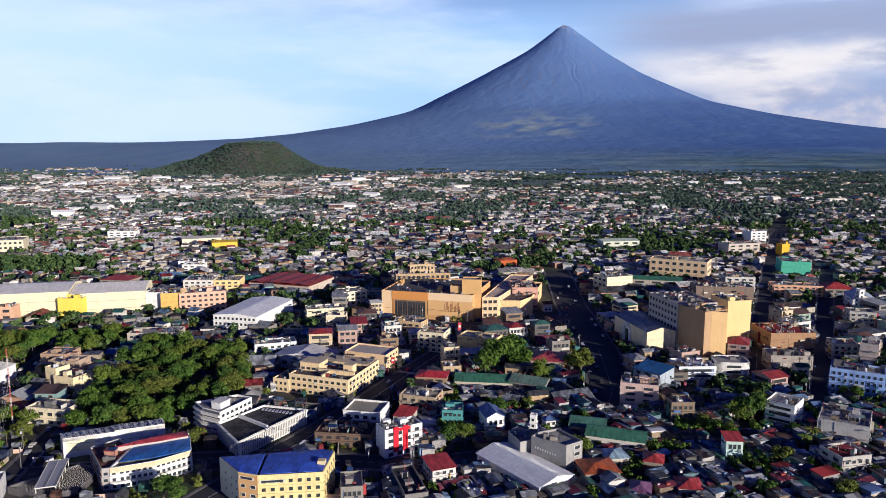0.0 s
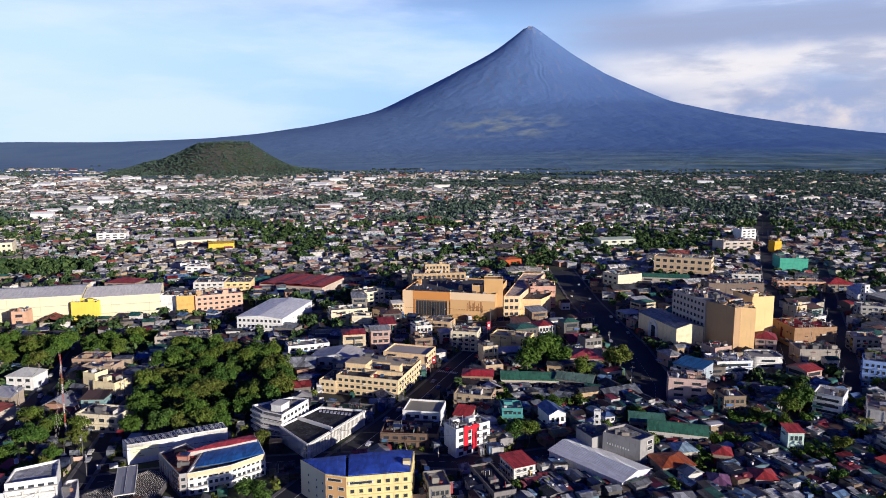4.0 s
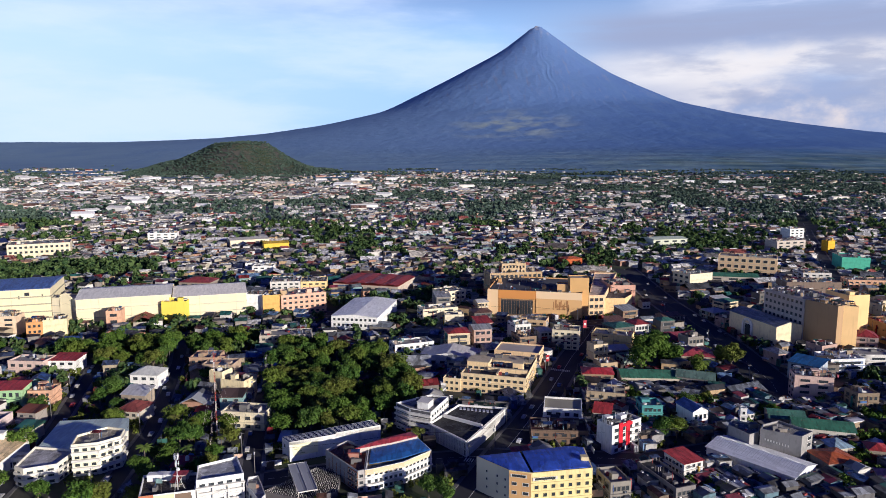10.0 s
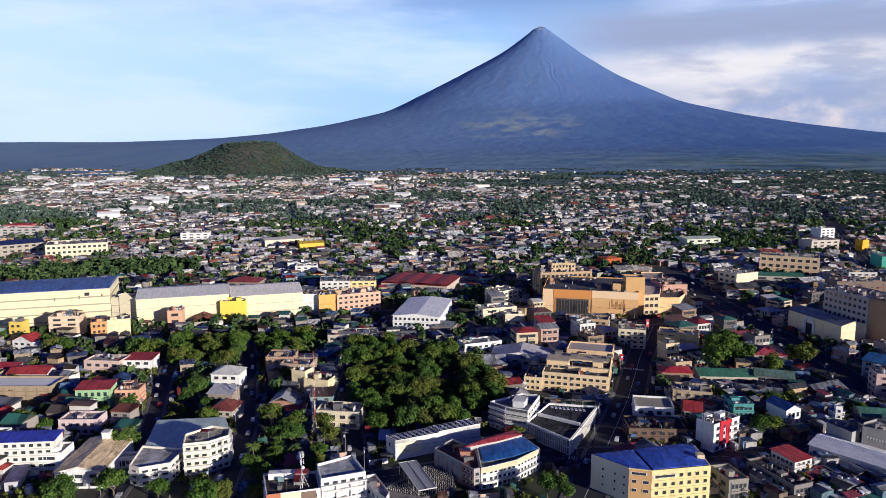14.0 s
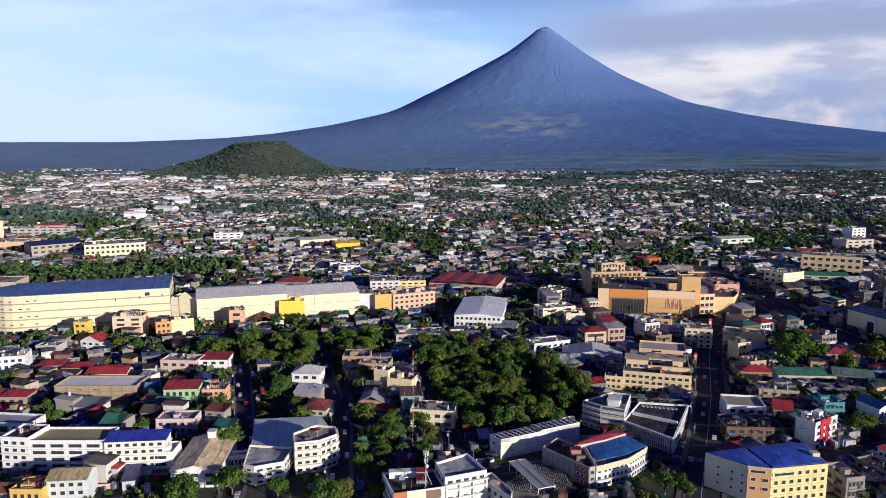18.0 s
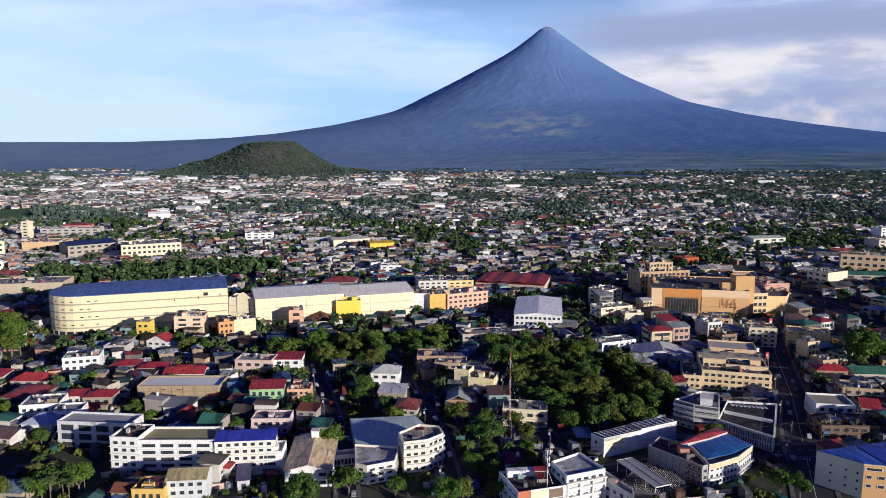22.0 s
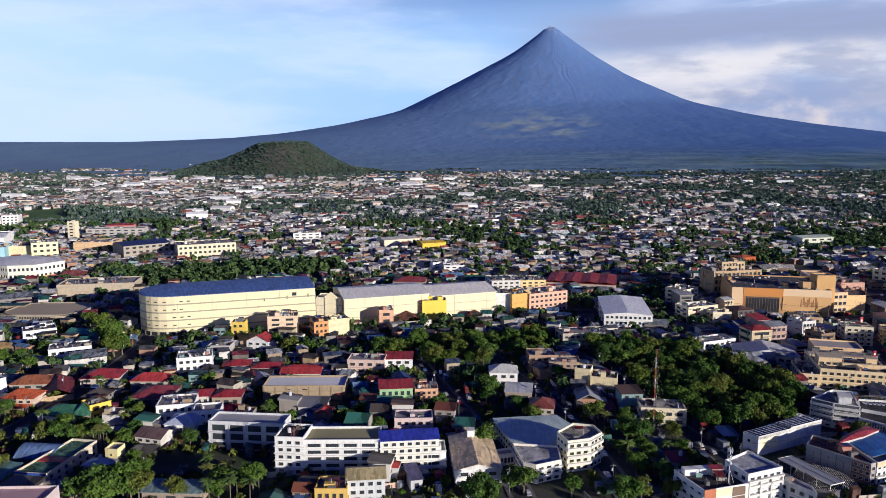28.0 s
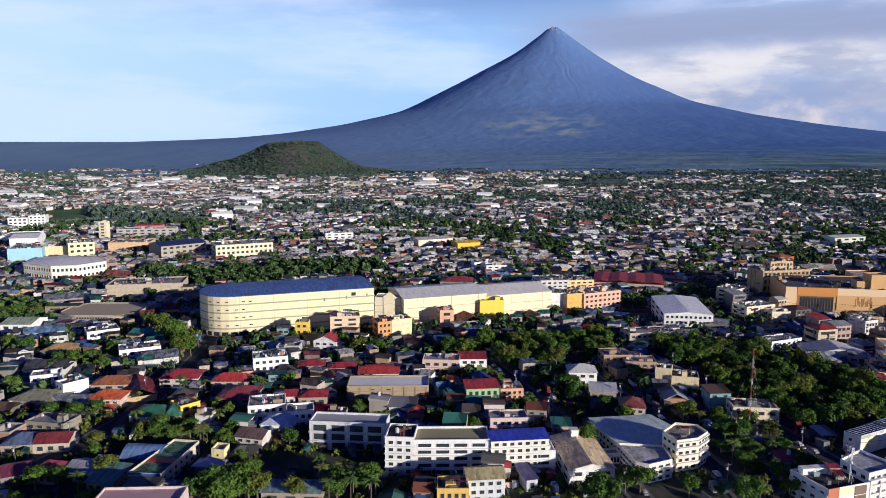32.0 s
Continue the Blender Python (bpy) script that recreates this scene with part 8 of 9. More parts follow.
    part("awning", unit_box(paint((0.44, 0.04, 0.04), "roof")), block_warehouse, at(36.0, -2.4, 3.2, 3.4, 2.3, 0.14))
    # the white office and its court wing: brick pier, cream and brown panels, balcony bays, a red-roofed stair head
    on_wall(court_wing, 0, "brick_pier", paint((0.46, 0.17, 0.09)), 0.0, 0.26, 0.0, 9.5, 0.14)
    on_wall(court_wing, 0, "wall_panel", paint((0.80, 0.70, 0.44)), 0.26, 0.62, 6.2, 9.0, 0.08)
    on_wall(court_wing, 0, "wall_panel", paint((0.20, 0.14, 0.10)), 0.64, 0.92, 3.2, 8.8, 0.2)
    for z in (3.0, 6.1):
        on_wall(court_wing, 3, "wall_band", paint((0.74, 0.73, 0.70)), 0.0, 1.0, z - 0.3, z + 0.9, 0.35)
    for z in (0.6, 3.7, 6.8):
        on_wall(white_office, 0, "balcony", M_TRIM, 0.03, 0.97, z, z + 0.9, 0.7)
    for u in (0.0, 0.32, 0.64, 0.965):
        on_wall(white_office, 0, "pier", M_TRIM, u, u + 0.035, 0.0, 9.3, 0.8)
    on_wall(white_office, 0, "cornice", M_TRIM, -0.02, 1.02, 9.3, 9.75, 1.0)
    ring, h = RING_OF[court_wing.name]
    p = ring[2].lerp(ring[0], 0.22)
    part("stair_head", unit_box(paint((0.40, 0.36, 0.33))), court_wing, at(p.x - 3.4, p.y - 1.8, h - 0.9, 4.2, 3.2, 2.6))
    part("stair_roof", unit_box(paint((0.40, 0.045, 0.05), "roof")), court_wing, at(p.x - 3.6, p.y - 2.0, h + 1.7, 4.6, 3.6, 0.16))
    q = ring[3].lerp(ring[2], 0.12)
    e = ring[2] - ring[3]
    part("roof_room", unit_box(paint((0.76, 0.75, 0.72))), court_wing, Matrix.Translation((q.x, q.y, 0)) @ Matrix.Rotation(math.atan2(e.y, e.x), 4, "Z") @ at(0, -3.6, h - 0.9, e.length * 0.62, 2.8, 2.3))
    ring, h = RING_OF[striped_house.name]
    a, b, c, d = ring
    q = [a.lerp(d, 0.34), b.lerp(c, 0.34), b.lerp(c, 0.50), a.lerp(d, 0.50)]
    roof_shell(striped_house, [p.lerp(sum(q, Vector((0, 0))) / 4, 0.06) for p in q], h - 0.84, 0.02, paint((0.40, 0.045, 0.05), "roof"), 0.0)
    # rim walls round the two sunk roofs of the finned block
    ring, h = RING_OF[fin_block.name]
    p, q = ring[0].lerp(ring[3], 0.42), ring[1].lerp(ring[2], 0.42)
    e = q - p
    part("rim_wall", unit_box(paint((0.78, 0.77, 0.74))), fin_block, Matrix.Translation((p.x, p.y, 0)) @ Matrix.Rotation(math.atan2(e.y, e.x), 4, "Z") @ at(1.0, -0.5, h - 0.9, e.length - 2.0, 1.0, 1.3))
    for i in range(9):
        c = ring[3].lerp(ring[2], 0.12 + 0.085 * i).lerp(p.lerp(q, 0.12 + 0.085 * i), 0.22)
        part("skylight", unit_box(paint((0.42, 0.43, 0.50))), fin_block, at(c.x - 0.5, c.y - 1.2, h - 0.86, 1.0, 2.4, 0.3))
    # flat dark panels paint the shade between the fins and behind the balconies
    shade = paint((0.10, 0.10, 0.11))
    for i in (0, 1):
        ln = (ring[(i + 1) % 4] - ring[i]).length
        on_wall(fin_block, i, "recess", shade, 0.03, 0.97, 0.6, 6.0, 0.04)
        n = int(ln / 1.05)
        for k in range(n):
            on_wall(fin_block, i, "fin", M_TRIM, 0.03 + 0.94 * k / n, 0.03 + 0.94 * (k + 0.42) / n, 0.4, 6.1, 0.45)
        on_wall(fin_block, i, "wall_band", M_TRIM, 0.0, 1.0, 3.0, 3.5, 0.3)
        on_wall(fin_block, i, "cornice", M_TRIM, 0.0, 1.0, 6.1, 6.9, 0.55)
    # open balconies and a taller stair block on the white apartment house
    for i, u1 in ((0, 1.0), (1, 1.0)):
        for z in (1.8, 4.2, 6.6, 9.0):
            on_wall(balcony_block, i, "balcony", M_TRIM, 0.0, u1, z, z + 0.85, 1.1)
            on_wall(balcony_block, i, "recess", shade, 0.04, 0.96, z + 0.9, z + 2.1, 0.05)
    ring, h = RING_OF[balcony_block.name]
    p = ring[2].lerp(ring[0], 0.12)
    e = ring[3] - ring[2]
    part("stair_head", boxes_mesh("stair_head", [(3.0, 0.6, 0, 9.0, 5.6, 3.0), (2.7, 0.3, 3.0, 9.3, 5.9, 3.3)], [paint((0.78, 0.77, 0.74)), M_TRIM], [0, 1]), balcony_block,
         Matrix.Translation((p.x, p.y, h - 0.9)) @ Matrix.Rotation(math.atan2(e.y, e.x), 4, "Z"))
    # pale tassels strung in rows over the dark court
    ring, h = RING_OF[dark_court.name]
    v, f = [], []
    lo, hi = Vector((min(p.x for p in ring), min(p.y for p in ring))), Vector((max(p.x for p in ring), max(p.y for p in ring)))
    y = lo.y
    while y < hi.y:
        x = lo.x
        while x < hi.x:
            if inside_ring(x, y, ring):
                b = len(v)
                o_ = 0.4 * noise.noise((x, y, 0.0))
                v += box_data(x + o_, y + o_, h + 0.02, x + o_ + 0.13, y + o_ + 0.13, h + 0.2)
                f += [tuple(b + k for k in q) for q in BOX_F]
            x += 0.72
        y += 0.8
    part("tassels", mesh_of("tassels", v, f, M_TRIM), dark_court, None, "rows of small pale tassels")["kind"] = "stuff"


def inside_ring(x, y, ring):
    odd = False
    for i in range(len(ring)):
        p, q = ring[i - 1], ring[i]
        if (p.y > y) != (q.y > y) and x < (q.x - p.x) * (y - p.y) / (q.y - p.y) + p.x:
            odd = not odd
    return odd


dress_corner_blocks()
# ---- houses between the large buildings ----
def gabled(mat_wall, kind):
    def make():
        if kind == "gable":
            v = [(0, 0, -1), (1, 0, -1), (1, 1, -1), (0, 1, -1), (0, 0, 1), (1, 0, 1), (1, 1, 1), (0, 1, 1), (0, .5, 1.3), (1, .5, 1.3)]
            f = [(0, 1, 5, 4), (2, 3, 7, 6), (1, 2, 6, 9, 5), (3, 0, 4, 8, 7), (4, 5, 9, 8), (7, 8, 9, 6)]
        else:
            v = box_data(0, 0, -1, 1, 1, 1)
            f = BOX_F
        return mesh_of("wall", v, f, mat_wall)
    return shared(("hw", mat_wall.name, kind), make)


def unit_roof(kind, mat):
    return shared(("ur", kind, mat.name), lambda: {
        "gable": lambda: mesh_of("roof", [(-.06, -.07, -.04), (1.06, -.07, -.04), (1.06, .5, .31), (-.06, .5, .31), (1.06, 1.07, -.04), (-.06, 1.07, -.04),
                                          (-.06, -.07, -.09), (1.06, -.07, -.09), (1.06, .5, .26), (-.06, .5, .26), (1.06, 1.07, -.09), (-.06, 1.07, -.09)],
                                 [(0, 1, 2, 3), (3, 2, 4, 5), (0, 6, 7, 1), (4, 10, 11, 5), (1, 7, 8, 2), (2, 8, 10, 4), (5, 11, 9, 3), (3, 9, 6, 0)], mat),
        "hip": lambda: mesh_of("roof", [(-.07, -.07, 0), (1.07, -.07, 0), (1.07, 1.07, 0), (-.07, 1.07, 0), (.35, .5, .34), (.65, .5, .34),
                                        (-.07, -.07, -.05), (1.07, -.07, -.05), (1.07, 1.07, -.05), (-.07, 1.07, -.05)],
                               [(0, 1, 5, 4), (1, 2, 5), (2, 3, 4, 5), (3, 0, 4), (0, 6, 7, 1), (1, 7, 8, 2), (2, 8, 9, 3), (3, 9, 6, 0)], mat),
        "shed": lambda: mesh_of("roof", box_data(-.05, -.06, 0, 1.05, 1.06, .03)[:4] + [(-.05, -.06, .03), (1.05, -.06, .03), (1.05, 1.06, .18), (-.05, 1.06, .18)], BOX_F, mat),
        "deck": lambda: boxes_mesh("roof", [(.03, .03, 0, .97, .97, .02), (0, 0, -.02, 1, .03, .16), (0, .97, -.02, 1, 1, .16), (0, .03, -.02, .03, .97, .16), (.97, .03, -.02, 1, .97, .16),
                                            (.1, .55, 0, .4, .9, .42)], mat),
    }[kind]())


HOUSE_LABELS = {"gable": "small house with a corrugated gabled roof", "hip": "house with a hipped metal roof", "shed": "low house under a sloping sheet-metal roof",
                "deck": "concrete house with a flat roof deck and parapet"}


def house(x, y, w, d, h, rot, kind, rnd, windows=2, decks=True):
    t = new("house")
    t.matrix_basis = pose(x, y, terrain(x, y), 0, 0, rot)
    tagged(t, HOUSE_LABELS[kind], "house", "town houses")
    o = at(-w / 2, -d / 2, 0)
    part("wall", gabled(M_WALL, "box"), t, o @ at(0, 0, 0, w, d, h))
    part("roof", unit_roof(kind, M_WALL if kind == "deck" else M_ROOF), t, o @ at(0, 0, h, w, d, min(w, d) * (0.8 if kind != "deck" else 1) if kind != "deck" else 6.0))
    fl = max(1, int(h // 3))
    if rnd.random() < 0.55:
        lw, ld, lh = w * rnd.uniform(0.4, 0.9), rnd.uniform(2, 4), h * rnd.uniform(0.5, 0.8)
        lean = part("lean_to", gabled(M_WALL, "box"), t, o @ at(rnd.uniform(0, w - lw), -ld, 0, lw, ld + 0.05, lh))
        part("roof", unit_roof("shed", M_ROOF), lean, at(0, 0, 1.0, 1, 1, 4.0 / lh))
    if kind == "deck" or rnd.random() < 0.1:
        part("water_tank", tank_mesh(), t, o @ at(w * 0.6, d * 0.5, h + (0.05 if kind == "deck" else 0.6), 1.5, 1.5, 1.9))
    for k in range(windows):
        ww = min(2.2, w * 0.3)
        part("window", window_mesh(M_FRAME), t, o @ at(w * (0.12 + 0.5 * (k % 2)), 0, 1.0 + (k // 2 if fl > 1 else 0) * 3.0 + (0 if fl < 2 else (fl - 1) * 3.0 * (k % 2 == k)), ww, 1, 1.3))
    return t


def heading(x, y):
    """The way the streets run, from the western blocks to the eastern ones."""
    return float(np.interp(x, (-420, -250, -60, 120, 260), (-8, -8, 14, 22, 24))) * -1.0


def wooded(x, y):
    return noise.noise((x * 0.006 + 3.1, y * 0.006, 0.5)) + 0.5 * noise.noise((x * 0.02, y * 0.02, 4.0))


PARK_RING = [(-194.0, 403.0), (-190.0, 428.0), (-164.0, 409.0), (-135.0, 408.0), (-116.0, 358.0), (-109.0, 342.0), (-115.0, 310.0), (-134.0, 282.0), (-172.0, 278.0), (-179.0, 296.0), (-187.0, 334.0)]


# groves of dense trees behind the malls and by the western field, and the field itself
GROVES = [[(-611, 678), (-520, 609), (-464, 601), (-432, 640), (-364, 662), (-377, 708), (-454, 698), (-531, 677)],
          [(-667, 532), (-605, 464), (-581, 478), (-607, 538), (-641, 552)], [(-833, 1107), (-641, 975), (-625, 922), (-603, 974), (-705, 1102), (-831, 1206)]]
FIELD = [(-842, 1013), (-790, 1034), (-883, 1218), (-934, 1173)]


def inside(x, y, ring):
    odd = False
    for i in range(len(ring)):
        (x0, y0), (x1, y1) = ring[i - 1], ring[i]
        if (y0 > y) != (y1 > y) and x < (x1 - x0) * (y - y0) / (y1 - y0) + x0:
            odd = not odd
    return odd


BELT = [(-307.0, 405.0, 11.0), (-298.0, 412.0, 11.0), (-286.0, 412.0, 11.0), (-285.0, 385.0, 11.0), (-275.0, 411.0, 11.0), (-264.0, 411.0, 11.0), (-254.0, 418.0, 11.0), (-243.0, 421.0, 11.0), (-232.0, 425.0, 11.0), (-223.0, 428.0, 11.0), (-234.0, 403.0, 11.0), (-262.0, 391.0, 11.0)]


def fill_town():
    rnd = random.Random(11)
    STRIPS.append((-372.0, 326.5, -328.0, 325.5, 5.0))  # the open yard before the block warehouse
    park_spots = []
    xs, ys = [p[0] for p in PARK_RING], [p[1] for p in PARK_RING]
    tries = [(rnd.uniform(min(xs), max(xs)), rnd.uniform(min(ys), max(ys))) for _ in range(1500)]
    tries = [p for p in tries if inside(*p, PARK_RING) and inside(p[0] * 1.04 + 6.0, p[1] * 1.04 - 14.5, PARK_RING) and inside(p[0] * 1.04 + 6.0, p[1] * 1.04 - 14.5 - 3, PARK_RING)]
    for cx, cy, r in BELT:
        for _ in range(24):
            a, q = rnd.uniform(0, math.tau), r * math.sqrt(rnd.random())
            tries.append((cx + q * math.cos(a), cy + q * math.sin(a)))
    tries = [p for p in tries if math.hypot(p[0] - -136, p[1] - 352) > 9.0]
    for x, y in tries:
        if clear_of(x, y, -2.0) and all((x - px) ** 2 + (y - py) ** 2 > 40 for px, py in park_spots):
            park_spots.append((x, y))
    for k, (x, y) in enumerate(park_spots):
        tree(x, y, rnd.uniform(0.85, 1.5), k, rnd.uniform(0.8, 1.2))
        TAKEN.append((x, y, 4.0))
    # three-storey shop houses along the streets of the centre
    made = 0
    for _ in range(4000):
        x, y = rnd.uniform(-110, 300), rnd.uniform(338, 520)
        if made >= 51 or x > 0.64 * y - 20 or not clear_of(x + 5, y + 5, 7.5):
            continue
        w, d, h = rnd.uniform(8, 17), rnd.uniform(8, 14), rnd.choice((6.8, 9.6, 10.2, 7.2, 12.5, 5.4))
        rot = -heading(x, y) + rnd.uniform(-5, 5)
        tone, wall = rnd.choice((("tan", (0.44, 0.33, 0.21)), ("grey", (0.24, 0.22, 0.20)), ("cream", (0.58, 0.48, 0.32)), ("brown", (0.26, 0.18, 0.12)), ("white", (0.64, 0.62, 0.58)),
                                 ("dark grey", (0.13, 0.12, 0.115)), ("pinkish", (0.46, 0.32, 0.27)), ("pale green", (0.30, 0.38, 0.32))))
        top, said = rnd.choice((("flat", "with a cluttered flat roof"), ("flat", "with a cluttered flat roof"), ("flat", "with a cluttered flat roof"), ("gable_x", "under a rusty gabled roof"), ("shed", "under a sloping tin roof"), ("hip", "under a hipped tin roof")))
        take(x, y, w, d, rot)
        building(x, y, w, d, h, rot, wall, "weathered %s concrete shop house %s" % (tone, said), roof=top, rise=1.6, floors=max(2, int(h / 3.2)), cols=rnd.choice((2, 3, 4, 5)), side_cols=rnd.choice((0, 0, 2)),
                 win=(rnd.choice((1.2, 1.8, 2.6)), rnd.choice((1.2, 1.6, 2.1))), ribbon=rnd.random() < 0.3,
                 roof_rgb=rnd.choice(((0.2, 0.19, 0.18), (0.32, 0.31, 0.3), (0.12, 0.11, 0.11)) if top == "flat" else ((0.34, 0.04, 0.04), (0.15, 0.08, 0.06), (0.30, 0.31, 0.33), (0.05, 0.15, 0.12), (0.46, 0.46, 0.47))),
                 clutter=2, bands=rnd.random() < 0.5, name="shop_house", seed=made)
        made += 1
    # near houses in rows along the streets, one by one
    count = 0
    step = 8.6
    cells = []
    for i in range(-90, 60):
        for j in range(0, 15):
            cells.append((i, j))
    for i, j in cells:
        x, y = i * step + rnd.uniform(-2, 2), 232 + j * step * 0.95 + rnd.uniform(-2, 2)
        if x > -25 and rnd.random() < 0.82 or x < -0.66 * y - 350 or x > 0.66 * y + 10 or y > 330:
            continue
        k = 0.72 if x > -20 else 1.0
        if k == 1 and rnd.random() < 0.2:
            continue
        w, d = rnd.uniform(6, 12) * k, rnd.uniform(6, 10.5) * k
        if not clear_of(x, y, 0.42 * max(w, d)):
            continue
        n = wooded(x, y)
        if n > (0.05 if x < -240 else 0.28) and rnd.random() < 0.75 or rnd.random() < (0.24 if x < -240 else 0.10):
            s = rnd.uniform(0.65, 1.15) * (0.62 if -320 < x < -222 and y < 262 else 1.0)
            if rnd.random() < 0.16:
                palm(x, y, rnd.uniform(0.75, 1.1), rnd.uniform(0, 360))
            else:
                tree(x, y, s, count)
            TAKEN.append((x, y, 3.0))
            continue
        h = rnd.choice((2.6, 2.8, 3.0, 2.7, 5.4, 5.8, 3.2, 2.9) if x > -20 else (2.8, 3.2, 5.6, 5.8, 6.0, 3.4, 8.4)) * rnd.uniform(0.9, 1.1)
        kind = rnd.choices(("gable", "hip", "shed", "deck"), (4, 2, 3, 2 if h > 5 else 0.4))[0]
        house(x, y, w, d, h, -heading(x, y) + rnd.choice((0, 90)) + rnd.uniform(-4, 4), kind, rnd, 2 if y < 400 else 1)
        TAKEN.append((x, y, 0.45 * max(w, d)))
        count += 1
    return count


for x_, y_, s_ in ((-370.5, 243.5, 1.0), (-366.5, 242.5, 0.9), (-363.0, 244.5, 1.05)):
    palm(x_, y_, s_, x_ * 37 % 360)
    TAKEN.append((x_, y_, 2.5))
tree(-356.5, 246.5, 0.95, 3)
tree(-106.0, 230.0, 1.15, 5)
tree(-100.5, 227.0, 1.0, 6)
fill_town()


def rooftops():
    """Tin canopies, half-built walls, tanks and posts scattered over the flat roofs."""
    rnd = random.Random(41)
    cv, cf, wv, wf, bv, bf = [], [], [], [], [], []

    def block(v, f, m, x0, y0, z0, x1, y1, z1, tilt=0.0):
        b = len(v)
        v.extend(tuple(m @ Vector(p)) for p in ((x0, y0, z0), (x1, y0, z0), (x1, y1, z0 + tilt), (x0, y1, z0 + tilt), (x0, y0, z1), (x1, y0, z1), (x1, y1, z1 + tilt), (x0, y1, z1 + tilt)))
        f.extend(tuple(b + i for i in q) for q in BOX_F)

    for m, w, d, crowd in ROOFTOPS:
        for _ in range(int(min(46, w * d / 9.0) * crowd)):
            u, v, k = rnd.uniform(0.7, max(0.8, w - 2.2)), rnd.uniform(0.7, max(0.8, d - 2.2)), rnd.random()
            if k < 0.22:
                a, b, h = min(w - u - 0.4, rnd.uniform(1.8, 5)), min(d - v - 0.4, rnd.uniform(1.6, 4)), rnd.uniform(1.7, 2.7)
                tilt = rnd.uniform(-0.4, 0.6)
                block(cv, cf, m, u, v, h, u + a, v + b, h + 0.1, tilt)
                for p, q in ((0.1, 0.1), (a - 0.2, 0.1), (a - 0.2, b - 0.2), (0.1, b - 0.2)):
                    block(bv, bf, m, u + p, v + q, 0, u + p + 0.12, v + q + 0.12, h + tilt * q / b + 0.02)
            elif k < 0.42:
                a, b = (rnd.uniform(1.5, 5.5), 0.22) if rnd.random() < 0.5 else (0.22, rnd.uniform(1.5, 4.5))
                block(wv, wf, m, u, v, 0, min(u + a, w - 0.4), min(v + b, d - 0.4), rnd.uniform(0.7, 2.4))
            elif k < 0.8:
                s = rnd.uniform(0.4, 1.3)
                block(bv, bf, m, u, v, 0, u + s * rnd.uniform(0.7, 1.5), v + s, s * rnd.uniform(0.5, 1.3))
            else:
                block(bv, bf, m, u, v, 0, u + 0.13, v + 0.13, rnd.uniform(1.5, 4.2))
    tagged(new("rooftop_canopies", mesh_of("rooftop_canopies", cv, cf, M_MID_ROOF)), "small tin canopies on posts over flat roofs", "canopies", kind="stuff")
    tagged(new("rooftop_walls", mesh_of("rooftop_walls", wv, wf, M_FAR_WALL)), "short bare walls and parapets on flat roofs", "walls", kind="stuff")
    tagged(new("rooftop_clutter", mesh_of("rooftop_clutter", bv, bf, M_CLUTTER)), "boxes, tanks and posts on flat roofs", "clutter", kind="stuff")


rooftops()


def facades():
    """Awnings, sign boards, balcony sheets, hoods and pipes fixed to the town's fronts."""
    rnd = random.Random(59)
    v, f, sv, sf = [], [], [], []

    def slab(v, f, m, x0, y0, z0, x1, y1, z1, drop=0.0):
        b = len(v)
        v.extend(tuple(m @ Vector(p)) for p in ((x0, y0, z0 - drop), (x1, y0, z0 - drop), (x1, y1, z0), (x0, y1, z0), (x0, y0, z1 - drop), (x1, y0, z1 - drop), (x1, y1, z1), (x0, y1, z1)))
        f.extend(tuple(b + i for i in q) for q in BOX_F)

    for m, w, h, floors in FACADES:
        fh = (h - 0.9) / floors
        u = rnd.uniform(0, 2)
        while u < w - 1.5:
            a = min(w - u, rnd.uniform(1.8, 5.0))
            k = rnd.random()
            if k < 0.5:  # shop awning
                slab(v, f, m, u, -rnd.uniform(1.2, 2.4), fh * 0.82, u + a, 0.0, fh * 0.82 + 0.08, rnd.uniform(0.2, 0.7))
            if k < 0.3:  # board over the shop
                slab(sv, sf, m, u + 0.1, -0.28, fh * 0.9, u + a - 0.1, -0.05, fh * 0.9 + rnd.uniform(0.6, 1.4))
            for lvl in range(1, floors):
                q = rnd.random()
                z = lvl * fh
                if q < 0.20:  # balcony front
                    slab(sv, sf, m, u, -0.9, z - 0.1, u + a, 0.0, z + 0.06)
                    slab(sv, sf, m, u, -0.9, z, u + a, -0.8, z + 0.9)
                elif q < 0.42:  # window hood
                    slab(v, f, m, u, -0.75, z + fh * 0.86, u + a * 0.8, 0.0, z + fh * 0.86 + 0.06, 0.2)
                elif q < 0.58:  # boxes on brackets
                    slab(v, f, m, u, -0.6, z + 0.3, u + 0.85, -0.02, z + 0.95)
                elif q < 0.64:  # upright board
                    slab(sv, sf, m, u, -1.1, z + 0.2, u + 0.18, -0.1, z + min(fh * 1.6, h - z - 0.3))
            if rnd.random() < 0.4:  # rain pipe
                slab(v, f, m, u, -0.16, 0.0, u + 0.14, -0.02, h - rnd.uniform(0.2, 2.0))
            u += a + rnd.uniform(0.2, 2.6)
    tagged(new("awnings", mesh_of("awnings", v, f, M_MID_ROOF)), "faded awnings, window hoods and pipes on the shop fronts", "awnings", kind="stuff")
    tagged(new("shop_boards", mesh_of("shop_boards", sv, sf, M_BOARD)), "sign boards and balcony fronts on the shop houses", "boards", kind="stuff")


facades()


GAPS = []


